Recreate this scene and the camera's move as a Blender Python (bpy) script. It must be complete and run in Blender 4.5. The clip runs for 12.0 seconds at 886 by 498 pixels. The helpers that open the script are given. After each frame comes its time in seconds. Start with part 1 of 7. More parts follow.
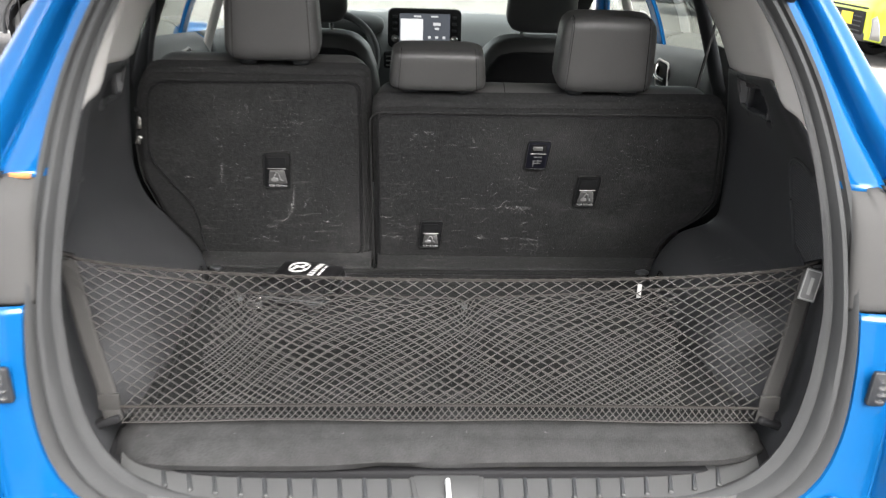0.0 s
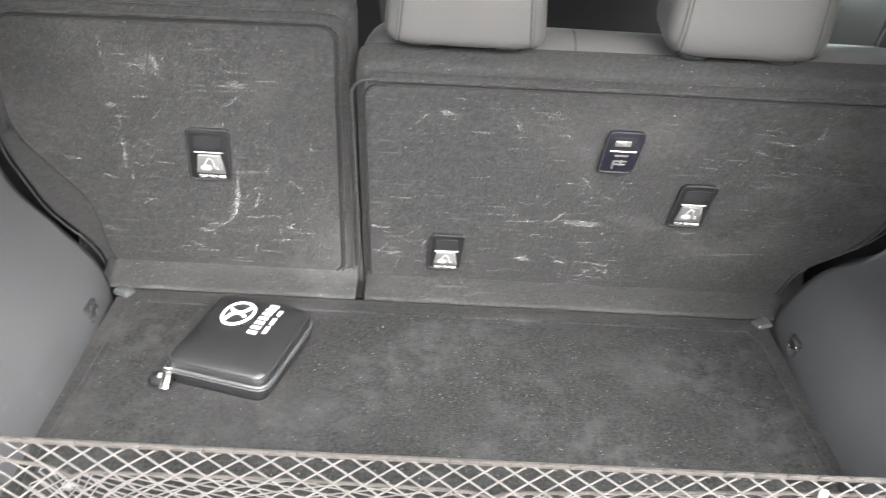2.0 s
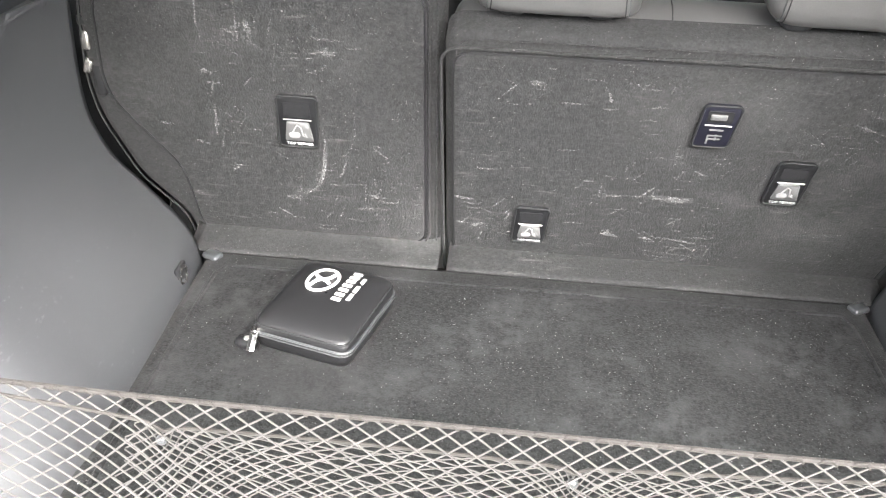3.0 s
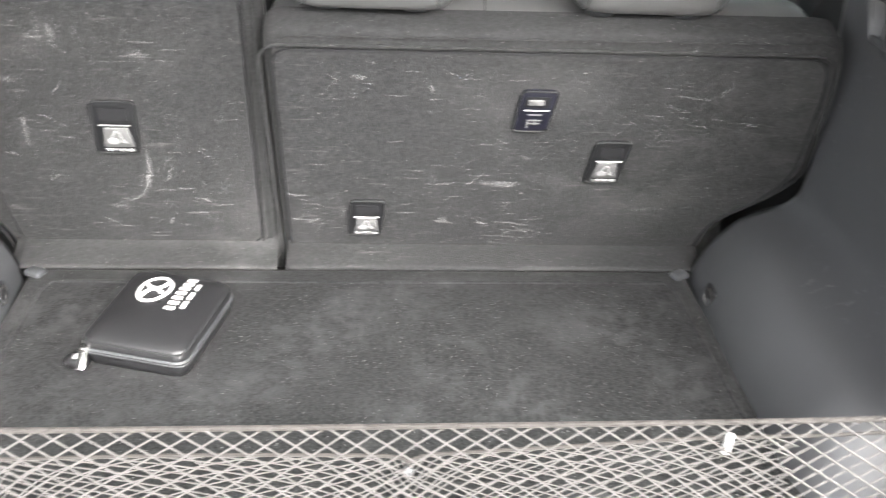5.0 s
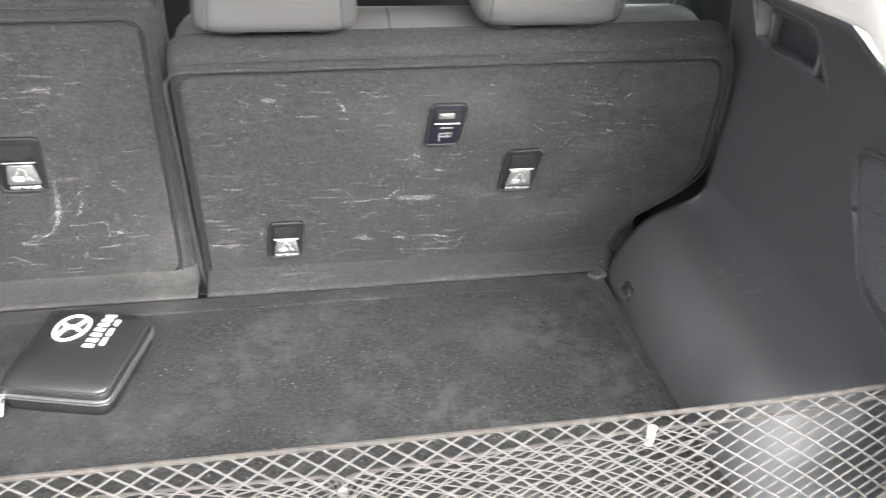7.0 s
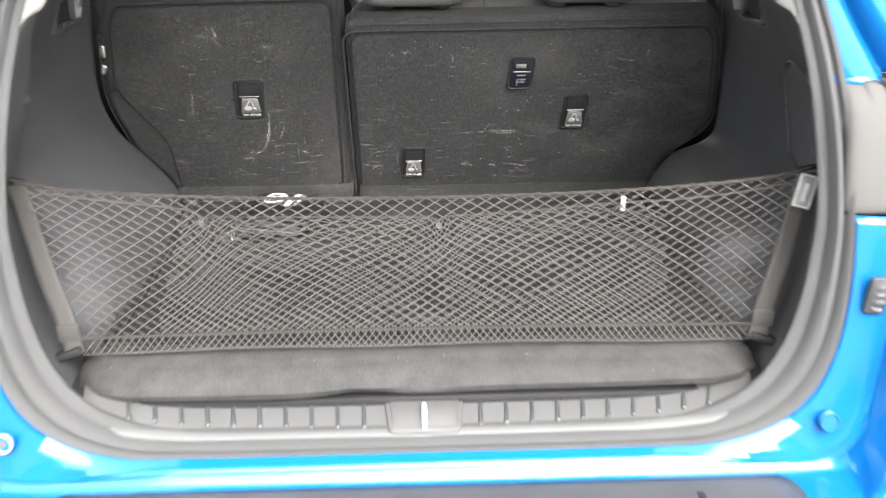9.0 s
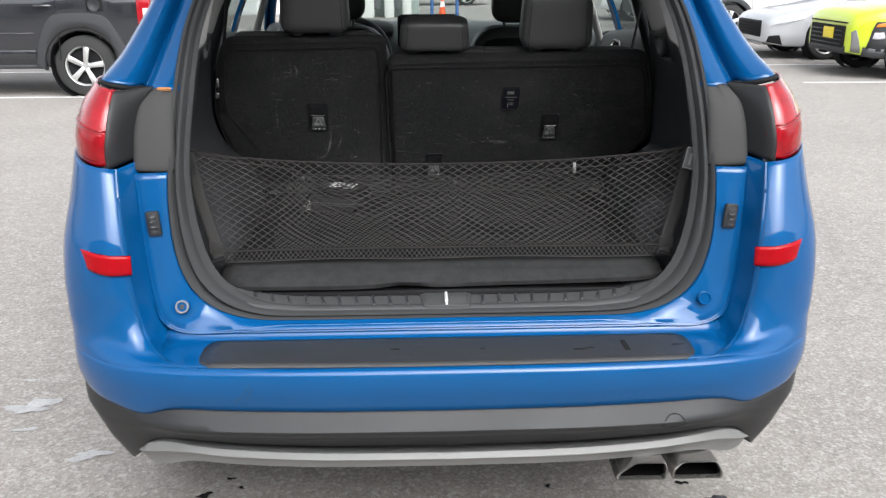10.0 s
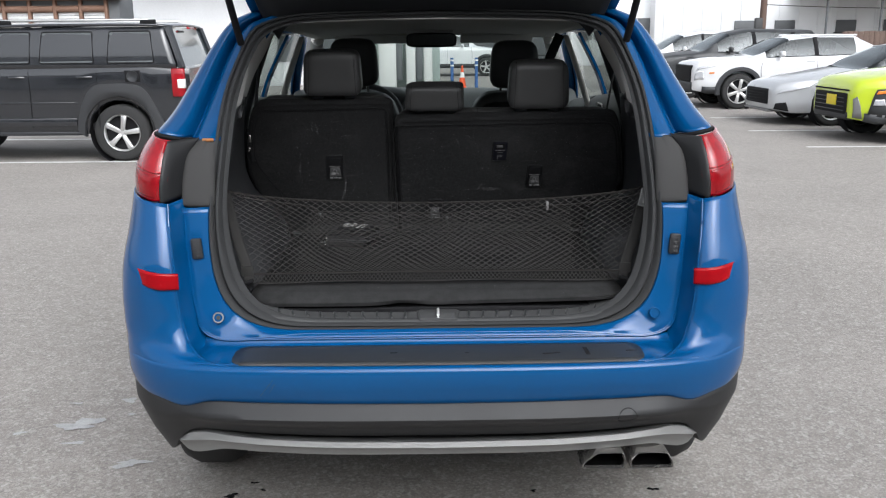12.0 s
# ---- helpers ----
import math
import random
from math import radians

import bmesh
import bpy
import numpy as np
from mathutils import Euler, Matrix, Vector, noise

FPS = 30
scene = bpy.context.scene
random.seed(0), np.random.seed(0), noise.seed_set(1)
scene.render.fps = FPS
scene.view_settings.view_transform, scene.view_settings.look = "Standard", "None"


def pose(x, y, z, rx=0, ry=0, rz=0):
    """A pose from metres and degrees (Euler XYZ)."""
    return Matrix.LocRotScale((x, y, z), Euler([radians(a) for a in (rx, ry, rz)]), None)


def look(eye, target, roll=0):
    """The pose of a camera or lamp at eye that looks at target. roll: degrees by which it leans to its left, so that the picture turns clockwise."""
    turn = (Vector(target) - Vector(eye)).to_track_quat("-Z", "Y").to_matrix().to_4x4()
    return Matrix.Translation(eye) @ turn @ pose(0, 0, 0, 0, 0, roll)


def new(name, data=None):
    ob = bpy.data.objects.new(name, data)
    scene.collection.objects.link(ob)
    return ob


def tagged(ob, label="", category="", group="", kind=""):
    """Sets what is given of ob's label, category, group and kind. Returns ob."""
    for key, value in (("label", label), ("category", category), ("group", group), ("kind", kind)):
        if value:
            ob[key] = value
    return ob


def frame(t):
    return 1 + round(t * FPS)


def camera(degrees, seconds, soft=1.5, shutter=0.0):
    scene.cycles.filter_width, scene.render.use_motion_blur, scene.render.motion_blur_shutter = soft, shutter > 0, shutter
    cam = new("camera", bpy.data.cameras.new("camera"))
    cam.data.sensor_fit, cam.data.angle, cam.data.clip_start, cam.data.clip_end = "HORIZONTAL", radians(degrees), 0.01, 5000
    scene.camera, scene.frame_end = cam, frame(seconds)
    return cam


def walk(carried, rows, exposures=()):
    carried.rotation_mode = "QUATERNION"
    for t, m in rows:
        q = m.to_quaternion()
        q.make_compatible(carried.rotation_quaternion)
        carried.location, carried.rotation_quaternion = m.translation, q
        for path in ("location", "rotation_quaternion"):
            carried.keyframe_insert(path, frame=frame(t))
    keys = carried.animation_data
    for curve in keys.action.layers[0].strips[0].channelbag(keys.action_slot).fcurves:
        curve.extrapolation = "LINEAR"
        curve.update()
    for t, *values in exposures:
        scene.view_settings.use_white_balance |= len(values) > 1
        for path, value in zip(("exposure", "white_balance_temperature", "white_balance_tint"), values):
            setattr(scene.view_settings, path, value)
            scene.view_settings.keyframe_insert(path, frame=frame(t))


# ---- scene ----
cam = camera(54.3, 12.0, soft=1.15, shutter=0.4)
PATH = [
    (0, (-0.081, -1.117, 1.641), (0.02, 0.752, 0.934), 1.8),
    (0.5, (-0.028, -0.824, 1.616), (0.079, 1.012, 0.831), 2.4),
    (1, (-0.052, -0.537, 1.604), (0.067, 1.265, 0.745), 2.9),
    (1.5, (-0.065, -0.375, 1.632), (0.048, 1.386, 0.69), 3.7),
    (2, (-0.039, -0.331, 1.627), (0.003, 1.404, 0.633), 3.7),
    (2.5, (-0.045, -0.329, 1.62), (-0.178, 1.378, 0.588), 2.3),
    (4.5, (-0.063, -0.316, 1.616), (-0.04, 1.377, 0.552), 4.0),
    (5, (-0.012, -0.329, 1.628), (0.176, 1.358, 0.57), 3.8),
    (5.5, (0.028, -0.339, 1.635), (0.419, 1.321, 0.591), 4.4),
    (6, (0.036, -0.343, 1.634), (0.519, 1.3, 0.602), 4.2),
    (6.5, (0.034, -0.335, 1.634), (0.52, 1.309, 0.603), 4.0),
    (7, (-0.006, -0.338, 1.638), (0.352, 1.341, 0.611), 2.8),
    (7.2, (-0.031, -0.342, 1.636), (0.284, 1.348, 0.614), 2.4),
    (8.8, (-0.071, -0.873, 1.54), (0.095, 0.928, 0.685), 1.4),
    (9, (-0.011, -1.071, 1.554), (0.06, 0.759, 0.751), -0.2),
    (9.5, (-0.064, -1.504, 1.539), (0.011, 0.362, 0.825), -0.2),
    (10, (-0.073, -1.886, 1.542), (-0.006, 0.012, 0.917), -0.2),
    (10.5, (-0.025, -2.158, 1.527), (0.03, -0.241, 0.961), -0.2),
    (11, (-0.023, -2.265, 1.543), (0.018, -0.333, 1.028), -0.3),
    (11.5, (-0.016, -2.305, 1.54), (0.013, -0.367, 1.048), -0.4),
    (12, (-0.002, -2.314, 1.548), (0.015, -0.371, 1.072), -0.5),
]
EXPOSURES = [(0.0, 2.62, 6560, 10), (0.5, 3.36, 6450, 10), (1.0, 4.17, 6520, 10), (1.5, 4.45, 6600, 10), (2.0, 4.5, 6570, 10), (2.5, 4.57, 6570, 10), (4.5, 4.45, 6570, 10), (5.5, 4.6, 6560, 10), (6.5, 4.51, 6540, 10), (7.0, 4.51, 6540, 10), (7.2, 4.51, 6530, 10), (8.8, 3.92, 6560, 10), (9.0, 3.56, 6640, 10), (9.5, 2.05, 6720, 10), (10.0, 1.29, 6270, 10), (10.5, 0.95, 6200, 10), (11.0, 0.85, 6160, 10), (12.0, 0.76, 6150, 10)]
walk(cam, [(t, look(eye, target, roll)) for t, eye, target, roll in PATH], EXPOSURES)

# ---- light: a bright overcast sky ----
SUN_ELEV, SUN_TURN = radians(45), radians(161)
world = bpy.data.worlds.new("overcast_sky")
scene.world = world
world.use_nodes = True
wn, wl = world.node_tree.nodes, world.node_tree.links
sky = wn.new("ShaderNodeTexSky")
sky.sky_type = "NISHITA"
sky.sun_disc = False
sky.sun_elevation, sky.sun_rotation = SUN_ELEV, SUN_TURN
sky.air_density, sky.dust_density, sky.ozone_density = 1.0, 4.0, 0.6
grey = wn.new("ShaderNodeHueSaturation")
grey.inputs["Saturation"].default_value = 0.16
wl.new(sky.outputs["Color"], grey.inputs["Color"])
wl.new(grey.outputs["Color"], wn["Background"].inputs["Color"])
wn["Background"].inputs["Strength"].default_value = 0.15
sun = new("sun", bpy.data.lights.new("sun", "SUN"))
sun.data.energy, sun.data.angle, sun.data.color = 1.0, radians(60), (1.0, 0.97, 0.93)
sun.matrix_basis = look((0, 0, 30), (30 * -math.sin(SUN_TURN) * math.cos(SUN_ELEV), 30 * -math.cos(SUN_TURN) * math.cos(SUN_ELEV), 30 - 30 * math.sin(SUN_ELEV)))

# ---- materials ----
def material(name, col, rough=0.5, metal=0.0, vary=0.18, scale=6.0, fine=120.0, bump=0.15, depth=0.001, coat=0.0, spec=0.5, stretch=(1, 1, 1), sheen=0.0, spread=0.2):
    """A surface with broad blotches, fine grain and a little relief, in metres."""
    m = bpy.data.materials.new(name)
    m.use_nodes = True
    n, l = m.node_tree.nodes, m.node_tree.links
    b = n["Principled BSDF"]
    tc, mp = n.new("ShaderNodeTexCoord"), n.new("ShaderNodeMapping")
    mp.inputs["Scale"].default_value = stretch
    l.new(tc.outputs["Object"], mp.inputs["Vector"])
    big, small = n.new("ShaderNodeTexNoise"), n.new("ShaderNodeTexNoise")
    big.inputs["Scale"].default_value, big.inputs["Detail"].default_value = scale, 5
    small.inputs["Scale"].default_value, small.inputs["Detail"].default_value = fine, 3
    for t in (big, small):
        l.new(mp.outputs["Vector"], t.inputs["Vector"])
    mix = n.new("ShaderNodeMix")
    mix.data_type = "FLOAT"
    mix.inputs["Factor"].default_value = 0.5
    l.new(big.outputs["Fac"], mix.inputs["A"])
    l.new(small.outputs["Fac"], mix.inputs["B"])
    ramp = n.new("ShaderNodeValToRGB")
    ramp.color_ramp.elements[0].position, ramp.color_ramp.elements[1].position = 0.5 - spread, 0.5 + spread
    ramp.color_ramp.elements[0].color = (*[c * (1 - vary) for c in col], 1)
    ramp.color_ramp.elements[1].color = (*[min(1, c * (1 + vary)) for c in col], 1)
    l.new(mix.outputs["Result"], ramp.inputs["Fac"])
    l.new(ramp.outputs["Color"], b.inputs["Base Color"])
    rr = n.new("ShaderNodeMapRange")
    rr.inputs["To Min"].default_value, rr.inputs["To Max"].default_value = max(0.02, rough - 0.08), min(1, rough + 0.08)
    l.new(big.outputs["Fac"], rr.inputs["Value"])
    l.new(rr.outputs["Result"], b.inputs["Roughness"])
    b.inputs["Metallic"].default_value = metal
    b.inputs["Specular IOR Level"].default_value = spec
    b.inputs["Coat Weight"].default_value, b.inputs["Coat Roughness"].default_value = coat, 0.05
    b.inputs["Sheen Weight"].default_value = sheen
    if bump:
        bp = n.new("ShaderNodeBump")
        bp.inputs["Strength"].default_value, bp.inputs["Distance"].default_value = bump, depth
        l.new(small.outputs["Fac"], bp.inputs["Height"])
        l.new(bp.outputs["Normal"], b.inputs["Normal"])
    return m


def glowing(name, col, strength):
    m = bpy.data.materials.new(name)
    m.use_nodes = True
    b = m.node_tree.nodes["Principled BSDF"]
    b.inputs["Base Color"].default_value = (*[c * 0.3 for c in col], 1)
    b.inputs["Emission Color"].default_value = (*col, 1)
    b.inputs["Emission Strength"].default_value = strength
    b.inputs["Roughness"].default_value = 0.2
    return m


def clear(name, tint, rough=0.0):
    """Thin glass: mostly clear, with more gloss at a slant."""
    m = bpy.data.materials.new(name)
    m.use_nodes = True
    n, l = m.node_tree.nodes, m.node_tree.links
    n.remove(n["Principled BSDF"])
    out = n["Material Output"]
    tr, gl, mx, fr, pw, sc = n.new("ShaderNodeBsdfTransparent"), n.new("ShaderNodeBsdfGlossy"), n.new("ShaderNodeMixShader"), n.new("ShaderNodeLayerWeight"), n.new("ShaderNodeMath"), n.new("ShaderNodeMath")
    tr.inputs["Color"].default_value = (*tint, 1)
    gl.inputs["Roughness"].default_value = rough
    gl.inputs["Color"].default_value = (0.9, 0.95, 0.97, 1)
    fr.inputs["Blend"].default_value = 0.5
    pw.operation, sc.operation = "POWER", "MULTIPLY_ADD"
    pw.inputs[1].default_value = 3.5
    sc.inputs[1].default_value, sc.inputs[2].default_value = 0.6, 0.05
    l.new(fr.outputs["Facing"], pw.inputs[0])
    l.new(pw.outputs[0], sc.inputs[0])
    l.new(sc.outputs[0], mx.inputs["Fac"])
    l.new(tr.outputs["BSDF"], mx.inputs[1])
    l.new(gl.outputs["BSDF"], mx.inputs[2])
    l.new(mx.outputs["Shader"], out.inputs["Surface"])
    return m


def dusty(name, col):
    """Pale rubbed-in dust with ragged, partly bare patches."""
    m = bpy.data.materials.new(name)
    m.use_nodes = True
    n, l = m.node_tree.nodes, m.node_tree.links
    b = n["Principled BSDF"]
    b.inputs["Base Color"].default_value, b.inputs["Roughness"].default_value = (*col, 1), 0.95
    t, r, tc = n.new("ShaderNodeTexNoise"), n.new("ShaderNodeMapRange"), n.new("ShaderNodeTexCoord")
    l.new(tc.outputs["Object"], t.inputs["Vector"])
    t.inputs["Scale"].default_value, t.inputs["Detail"].default_value = 90, 4
    r.inputs["From Min"].default_value, r.inputs["From Max"].default_value = 0.26, 0.85
    r.inputs["To Max"].default_value = 0.50
    l.new(t.outputs["Fac"], r.inputs["Value"])
    l.new(r.outputs["Result"], b.inputs["Alpha"])
    return m


def asphalt_material():
    """Worn asphalt: broad patches, and stones of many greys from grit to pebble."""
    m = material("asphalt", (0.245, 0.226, 0.207), 0.85, vary=0.15, scale=1.1, fine=14, bump=0.0, spread=0.16)
    n, l = m.node_tree.nodes, m.node_tree.links
    b = n["Principled BSDF"]
    tc = n["Texture Coordinate"]
    src = b.inputs["Base Color"].links[0].from_socket
    height = None
    for scale, low, high, lift in ((90, 0.93, 1.07, 0.4), (230, 0.82, 1.18, 0.6)):
        sp, sep, rg, mul = n.new("ShaderNodeTexVoronoi"), n.new("ShaderNodeSeparateColor"), n.new("ShaderNodeMapRange"), n.new("ShaderNodeMix")
        sp.inputs["Scale"].default_value = scale
        l.new(tc.outputs["Object"], sp.inputs["Vector"])
        l.new(sp.outputs["Color"], sep.inputs["Color"])
        rg.inputs["To Min"].default_value, rg.inputs["To Max"].default_value = low, high
        l.new(sep.outputs["Red"], rg.inputs["Value"])
        mul.data_type, mul.blend_type = "RGBA", "MULTIPLY"
        mul.inputs["Factor"].default_value = 1.0
        l.new(src, mul.inputs["A"])
        l.new(rg.outputs["Result"], mul.inputs["B"])
        src = mul.outputs["Result"]
        height = sp.outputs["Distance"]
    # scattered paler and darker stones
    for scale, low, high, col in ((120, 0.80, 0.86, (0.50, 0.48, 0.45)), (65, 0.88, 0.92, (0.52, 0.50, 0.47)), (85, 0.86, 0.92, (0.10, 0.098, 0.095))):
        sp, sep, rg, mx = n.new("ShaderNodeTexVoronoi"), n.new("ShaderNodeSeparateColor"), n.new("ShaderNodeMapRange"), n.new("ShaderNodeMix")
        sp.inputs["Scale"].default_value = scale
        l.new(tc.outputs["Object"], sp.inputs["Vector"])
        l.new(sp.outputs["Color"], sep.inputs["Color"])
        rg.inputs["From Min"].default_value, rg.inputs["From Max"].default_value, rg.inputs["To Max"].default_value = low, high, 0.28
        l.new(sep.outputs["Green"], rg.inputs["Value"])
        mx.data_type = "RGBA"
        l.new(rg.outputs["Result"], mx.inputs["Factor"])
        l.new(src, mx.inputs["A"])
        mx.inputs["B"].default_value = (*col, 1)
        src = mx.outputs["Result"]
    l.new(src, b.inputs["Base Color"])
    bp = n.new("ShaderNodeBump")
    bp.inputs["Strength"].default_value, bp.inputs["Distance"].default_value = 0.4, 0.003
    bp.invert = True
    l.new(height, bp.inputs["Height"])
    l.new(bp.outputs["Normal"], b.inputs["Normal"])
    return m


def carpet_material(name, col, scuffs, sheen=0.1, vary=0.36):
    """Felted carpet: fine fibres, lint and, with scuffs, pale rubbed streaks."""
    m = material(name, col, 0.95, vary=vary, scale=150, fine=330, bump=0.7, depth=0.0015, spec=0.06, sheen=sheen, spread=0.12)
    n, l = m.node_tree.nodes, m.node_tree.links
    b = n["Principled BSDF"]
    tc = n["Texture Coordinate"]
    src = b.inputs["Base Color"].links[0].from_socket

    def overlay(src, scale, stretch, low, high, col, weight, region):
        mp, t, rg, broad, reg, mul, mul2, mx = (n.new("ShaderNodeMapping"), n.new("ShaderNodeTexNoise"), n.new("ShaderNodeMapRange"), n.new("ShaderNodeTexNoise"),
                                                n.new("ShaderNodeMapRange"), n.new("ShaderNodeMath"), n.new("ShaderNodeMath"), n.new("ShaderNodeMix"))
        mp.inputs["Scale"].default_value = stretch
        l.new(tc.outputs["Object"], mp.inputs["Vector"])
        l.new(mp.outputs["Vector"], t.inputs["Vector"])
        t.inputs["Scale"].default_value, t.inputs["Detail"].default_value, t.inputs["Roughness"].default_value = scale, 6, 0.62
        rg.inputs["From Min"].default_value, rg.inputs["From Max"].default_value = low, high
        l.new(t.outputs["Fac"], rg.inputs["Value"])
        broad.inputs["Scale"].default_value = region
        l.new(tc.outputs["Object"], broad.inputs["Vector"])
        reg.inputs["From Min"].default_value, reg.inputs["From Max"].default_value = 0.42, 0.62
        l.new(broad.outputs["Fac"], reg.inputs["Value"])
        mul.operation = mul2.operation = "MULTIPLY"
        l.new(rg.outputs["Result"], mul.inputs[0])
        l.new(reg.outputs["Result"], mul.inputs[1])
        l.new(mul.outputs[0], mul2.inputs[0])
        mul2.inputs[1].default_value = weight
        mx.data_type = "RGBA"
        l.new(mul2.outputs[0], mx.inputs["Factor"])
        l.new(src, mx.inputs["A"])
        mx.inputs["B"].default_value = (*col, 1)
        return mx.outputs["Result"]

    if scuffs:
        src = overlay(src, 7, (1, 1.3, 1.3), 0.45, 0.85, (0.12, 0.119, 0.117), 0.30 * scuffs, 3)
        src = overlay(src, 14, (1, 5, 8), 0.60, 0.82, (0.24, 0.235, 0.225), 0.22 * scuffs, 5)
        src = overlay(src, 75, (1, 1.1, 1.2), 0.50, 0.80, (0.12, 0.118, 0.115), 0.14 * scuffs, 5)
        src = overlay(src, 30, (5, 1, 1.2), 0.66, 0.82, (0.30, 0.29, 0.275), 0.20 * scuffs, 8)
    else:
        src = overlay(src, 9, (1, 1, 1), 0.42, 0.70, tuple(c * 2.3 for c in col), 0.75, 3)
        src = overlay(src, 34, (1, 1, 1), 0.44, 0.68, tuple(c * 2.6 for c in col), 0.7, 6)
    src = overlay(src, 300, (1, 1, 1), 0.660, 0.72, (0.40, 0.395, 0.385), 0.7, 11)
    l.new(src, b.inputs["Base Color"])
    return m


def scratched(m, col, weight, scale, stretch):
    """Lays short pale rubs over a plain surface."""
    n, l = m.node_tree.nodes, m.node_tree.links
    b = n["Principled BSDF"]
    tc, mp, t, rg, broad, reg, mul, mx = (n["Texture Coordinate"], n.new("ShaderNodeMapping"), n.new("ShaderNodeTexNoise"), n.new("ShaderNodeMapRange"), n.new("ShaderNodeTexNoise"), n.new("ShaderNodeMapRange"), n.new("ShaderNodeMath"), n.new("ShaderNodeMix"))
    mp.inputs["Scale"].default_value = stretch
    mp.inputs["Rotation"].default_value = (0.6, 0.3, 0.4)
    l.new(tc.outputs["Object"], mp.inputs["Vector"])
    l.new(mp.outputs["Vector"], t.inputs["Vector"])
    t.inputs["Scale"].default_value, t.inputs["Detail"].default_value = scale, 5
    rg.inputs["From Min"].default_value, rg.inputs["From Max"].default_value = 0.62, 0.74
    l.new(t.outputs["Fac"], rg.inputs["Value"])
    broad.inputs["Scale"].default_value = 7
    l.new(tc.outputs["Object"], broad.inputs["Vector"])
    reg.inputs["From Min"].default_value, reg.inputs["From Max"].default_value = 0.45, 0.65
    reg.inputs["To Max"].default_value = weight
    l.new(broad.outputs["Fac"], reg.inputs["Value"])
    mul.operation = "MULTIPLY"
    l.new(rg.outputs["Result"], mul.inputs[0])
    l.new(reg.outputs["Result"], mul.inputs[1])
    mx.data_type = "RGBA"
    l.new(mul.outputs[0], mx.inputs["Factor"])
    l.new(b.inputs["Base Color"].links[0].from_socket, mx.inputs["A"])
    mx.inputs["B"].default_value = (*col, 1)
    l.new(mx.outputs["Result"], b.inputs["Base Color"])
    return m


BLUE = material("blue_paint", (0.0018, 0.0645, 0.197), 0.40, 0.10, vary=0.06, scale=3, fine=900, bump=0.0, coat=0.8, spec=0.03)
GREYPLAST = material("grey_plastic", (0.032, 0.034, 0.036), 0.42, vary=0.08, scale=9, fine=700, bump=0.25, depth=0.0005)
COVER = material("cover_plastic", (0.044, 0.0435, 0.043), 0.72, vary=0.07, scale=9, fine=700, bump=0.25, depth=0.0005, spec=0.28)
DARKPLAST = material("dark_plastic", (0.017, 0.0185, 0.021), 0.55, vary=0.15, scale=7, fine=800, bump=0.3, depth=0.0005)
TRIMPLAST = scratched(material("trim_plastic", (0.0375, 0.0386, 0.0410), 0.45, spec=0.5, vary=0.08, scale=6, fine=900, bump=0.3, depth=0.0005), (0.16, 0.16, 0.16), 0.30, 30, (1, 3.0, 7))
SILL = material("sill_plastic", (0.046, 0.047, 0.0475), 0.7, vary=0.1, scale=9, fine=800, bump=0.3, depth=0.0005)
RUBBER = material("rubber", (0.0375, 0.0384, 0.0394), 0.85, vary=0.12, scale=14, fine=500, bump=0.2, depth=0.0005, spec=0.22)
BLACK = material("black_rubber", (0.010, 0.010, 0.011), 0.75, vary=0.2, scale=10, fine=300, bump=0.3, spec=0.2)
SILVER = material("silver_trim", (0.225, 0.225, 0.22), 0.48, 0.5, vary=0.06, scale=5, fine=600, bump=0.08)
CHROME = material("chrome", (0.75, 0.74, 0.72), 0.14, 1.0, vary=0.06, scale=12, fine=300, bump=0.0)
RIM = material("bezel_rim_plastic", (0.012, 0.0125, 0.013), 0.7, spec=0.2, vary=0.08, scale=9, fine=700, bump=0.2, depth=0.0004)
BEZEL = material("bezel_plastic", (0.0075, 0.0078, 0.0085), 0.42, vary=0.08, scale=9, fine=700, bump=0.2, depth=0.0004, spec=0.3)
GUIDE = material("guide_plastic", (0.0062, 0.0064, 0.0115), 0.5, vary=0.08, scale=9, fine=700, bump=0.2, depth=0.0004, spec=0.3)
SOOT = material("exhaust_soot", (0.003, 0.003, 0.003), 0.95, vary=0.3, scale=40, fine=300, bump=0.3, spec=0.05)
BARSTEEL = material("anchor_steel", (0.20, 0.195, 0.19), 0.35, 0.6, vary=0.12, scale=14, fine=300, bump=0.1)
LABELGREY = material("label_cloth", (0.20, 0.20, 0.20), 0.6, vary=0.1, scale=60, fine=700, bump=0.2, depth=0.0004)
PALETRIM = material("pale_trim", (0.53, 0.522, 0.505), 0.7, vary=0.05, scale=9, fine=900, bump=0.3, depth=0.0004)
HEADLINER = material("headliner_cloth", (0.42, 0.42, 0.41), 0.9, vary=0.06, scale=9, fine=900, bump=0.4, depth=0.0005)
DOORTRIM = material("door_trim_vinyl", (0.062, 0.066, 0.066), 0.55, vary=0.08, scale=7, fine=700, bump=0.3, depth=0.0005)
FILM = scratched(material("guard_film", (0.03, 0.032, 0.035), 0.35, vary=0.2, scale=12, fine=500, bump=0.15, depth=0.0004), (0.12, 0.12, 0.125), 0.5, 22, (1, 5, 1))
STEEL = material("brushed_steel", (0.42, 0.405, 0.385), 0.25, 0.9, vary=0.12, scale=14, fine=300, bump=0.1)
POUCHSKIN = material("pouch_leatherette", (0.0085, 0.0085, 0.0092), 0.42, spec=0.32, vary=0.15, scale=15, fine=500, bump=0.3, depth=0.0005)
LEATHER = material("black_leather", (0.046, 0.046, 0.046), 0.42, vary=0.12, scale=11, fine=420, bump=0.3, depth=0.0006)
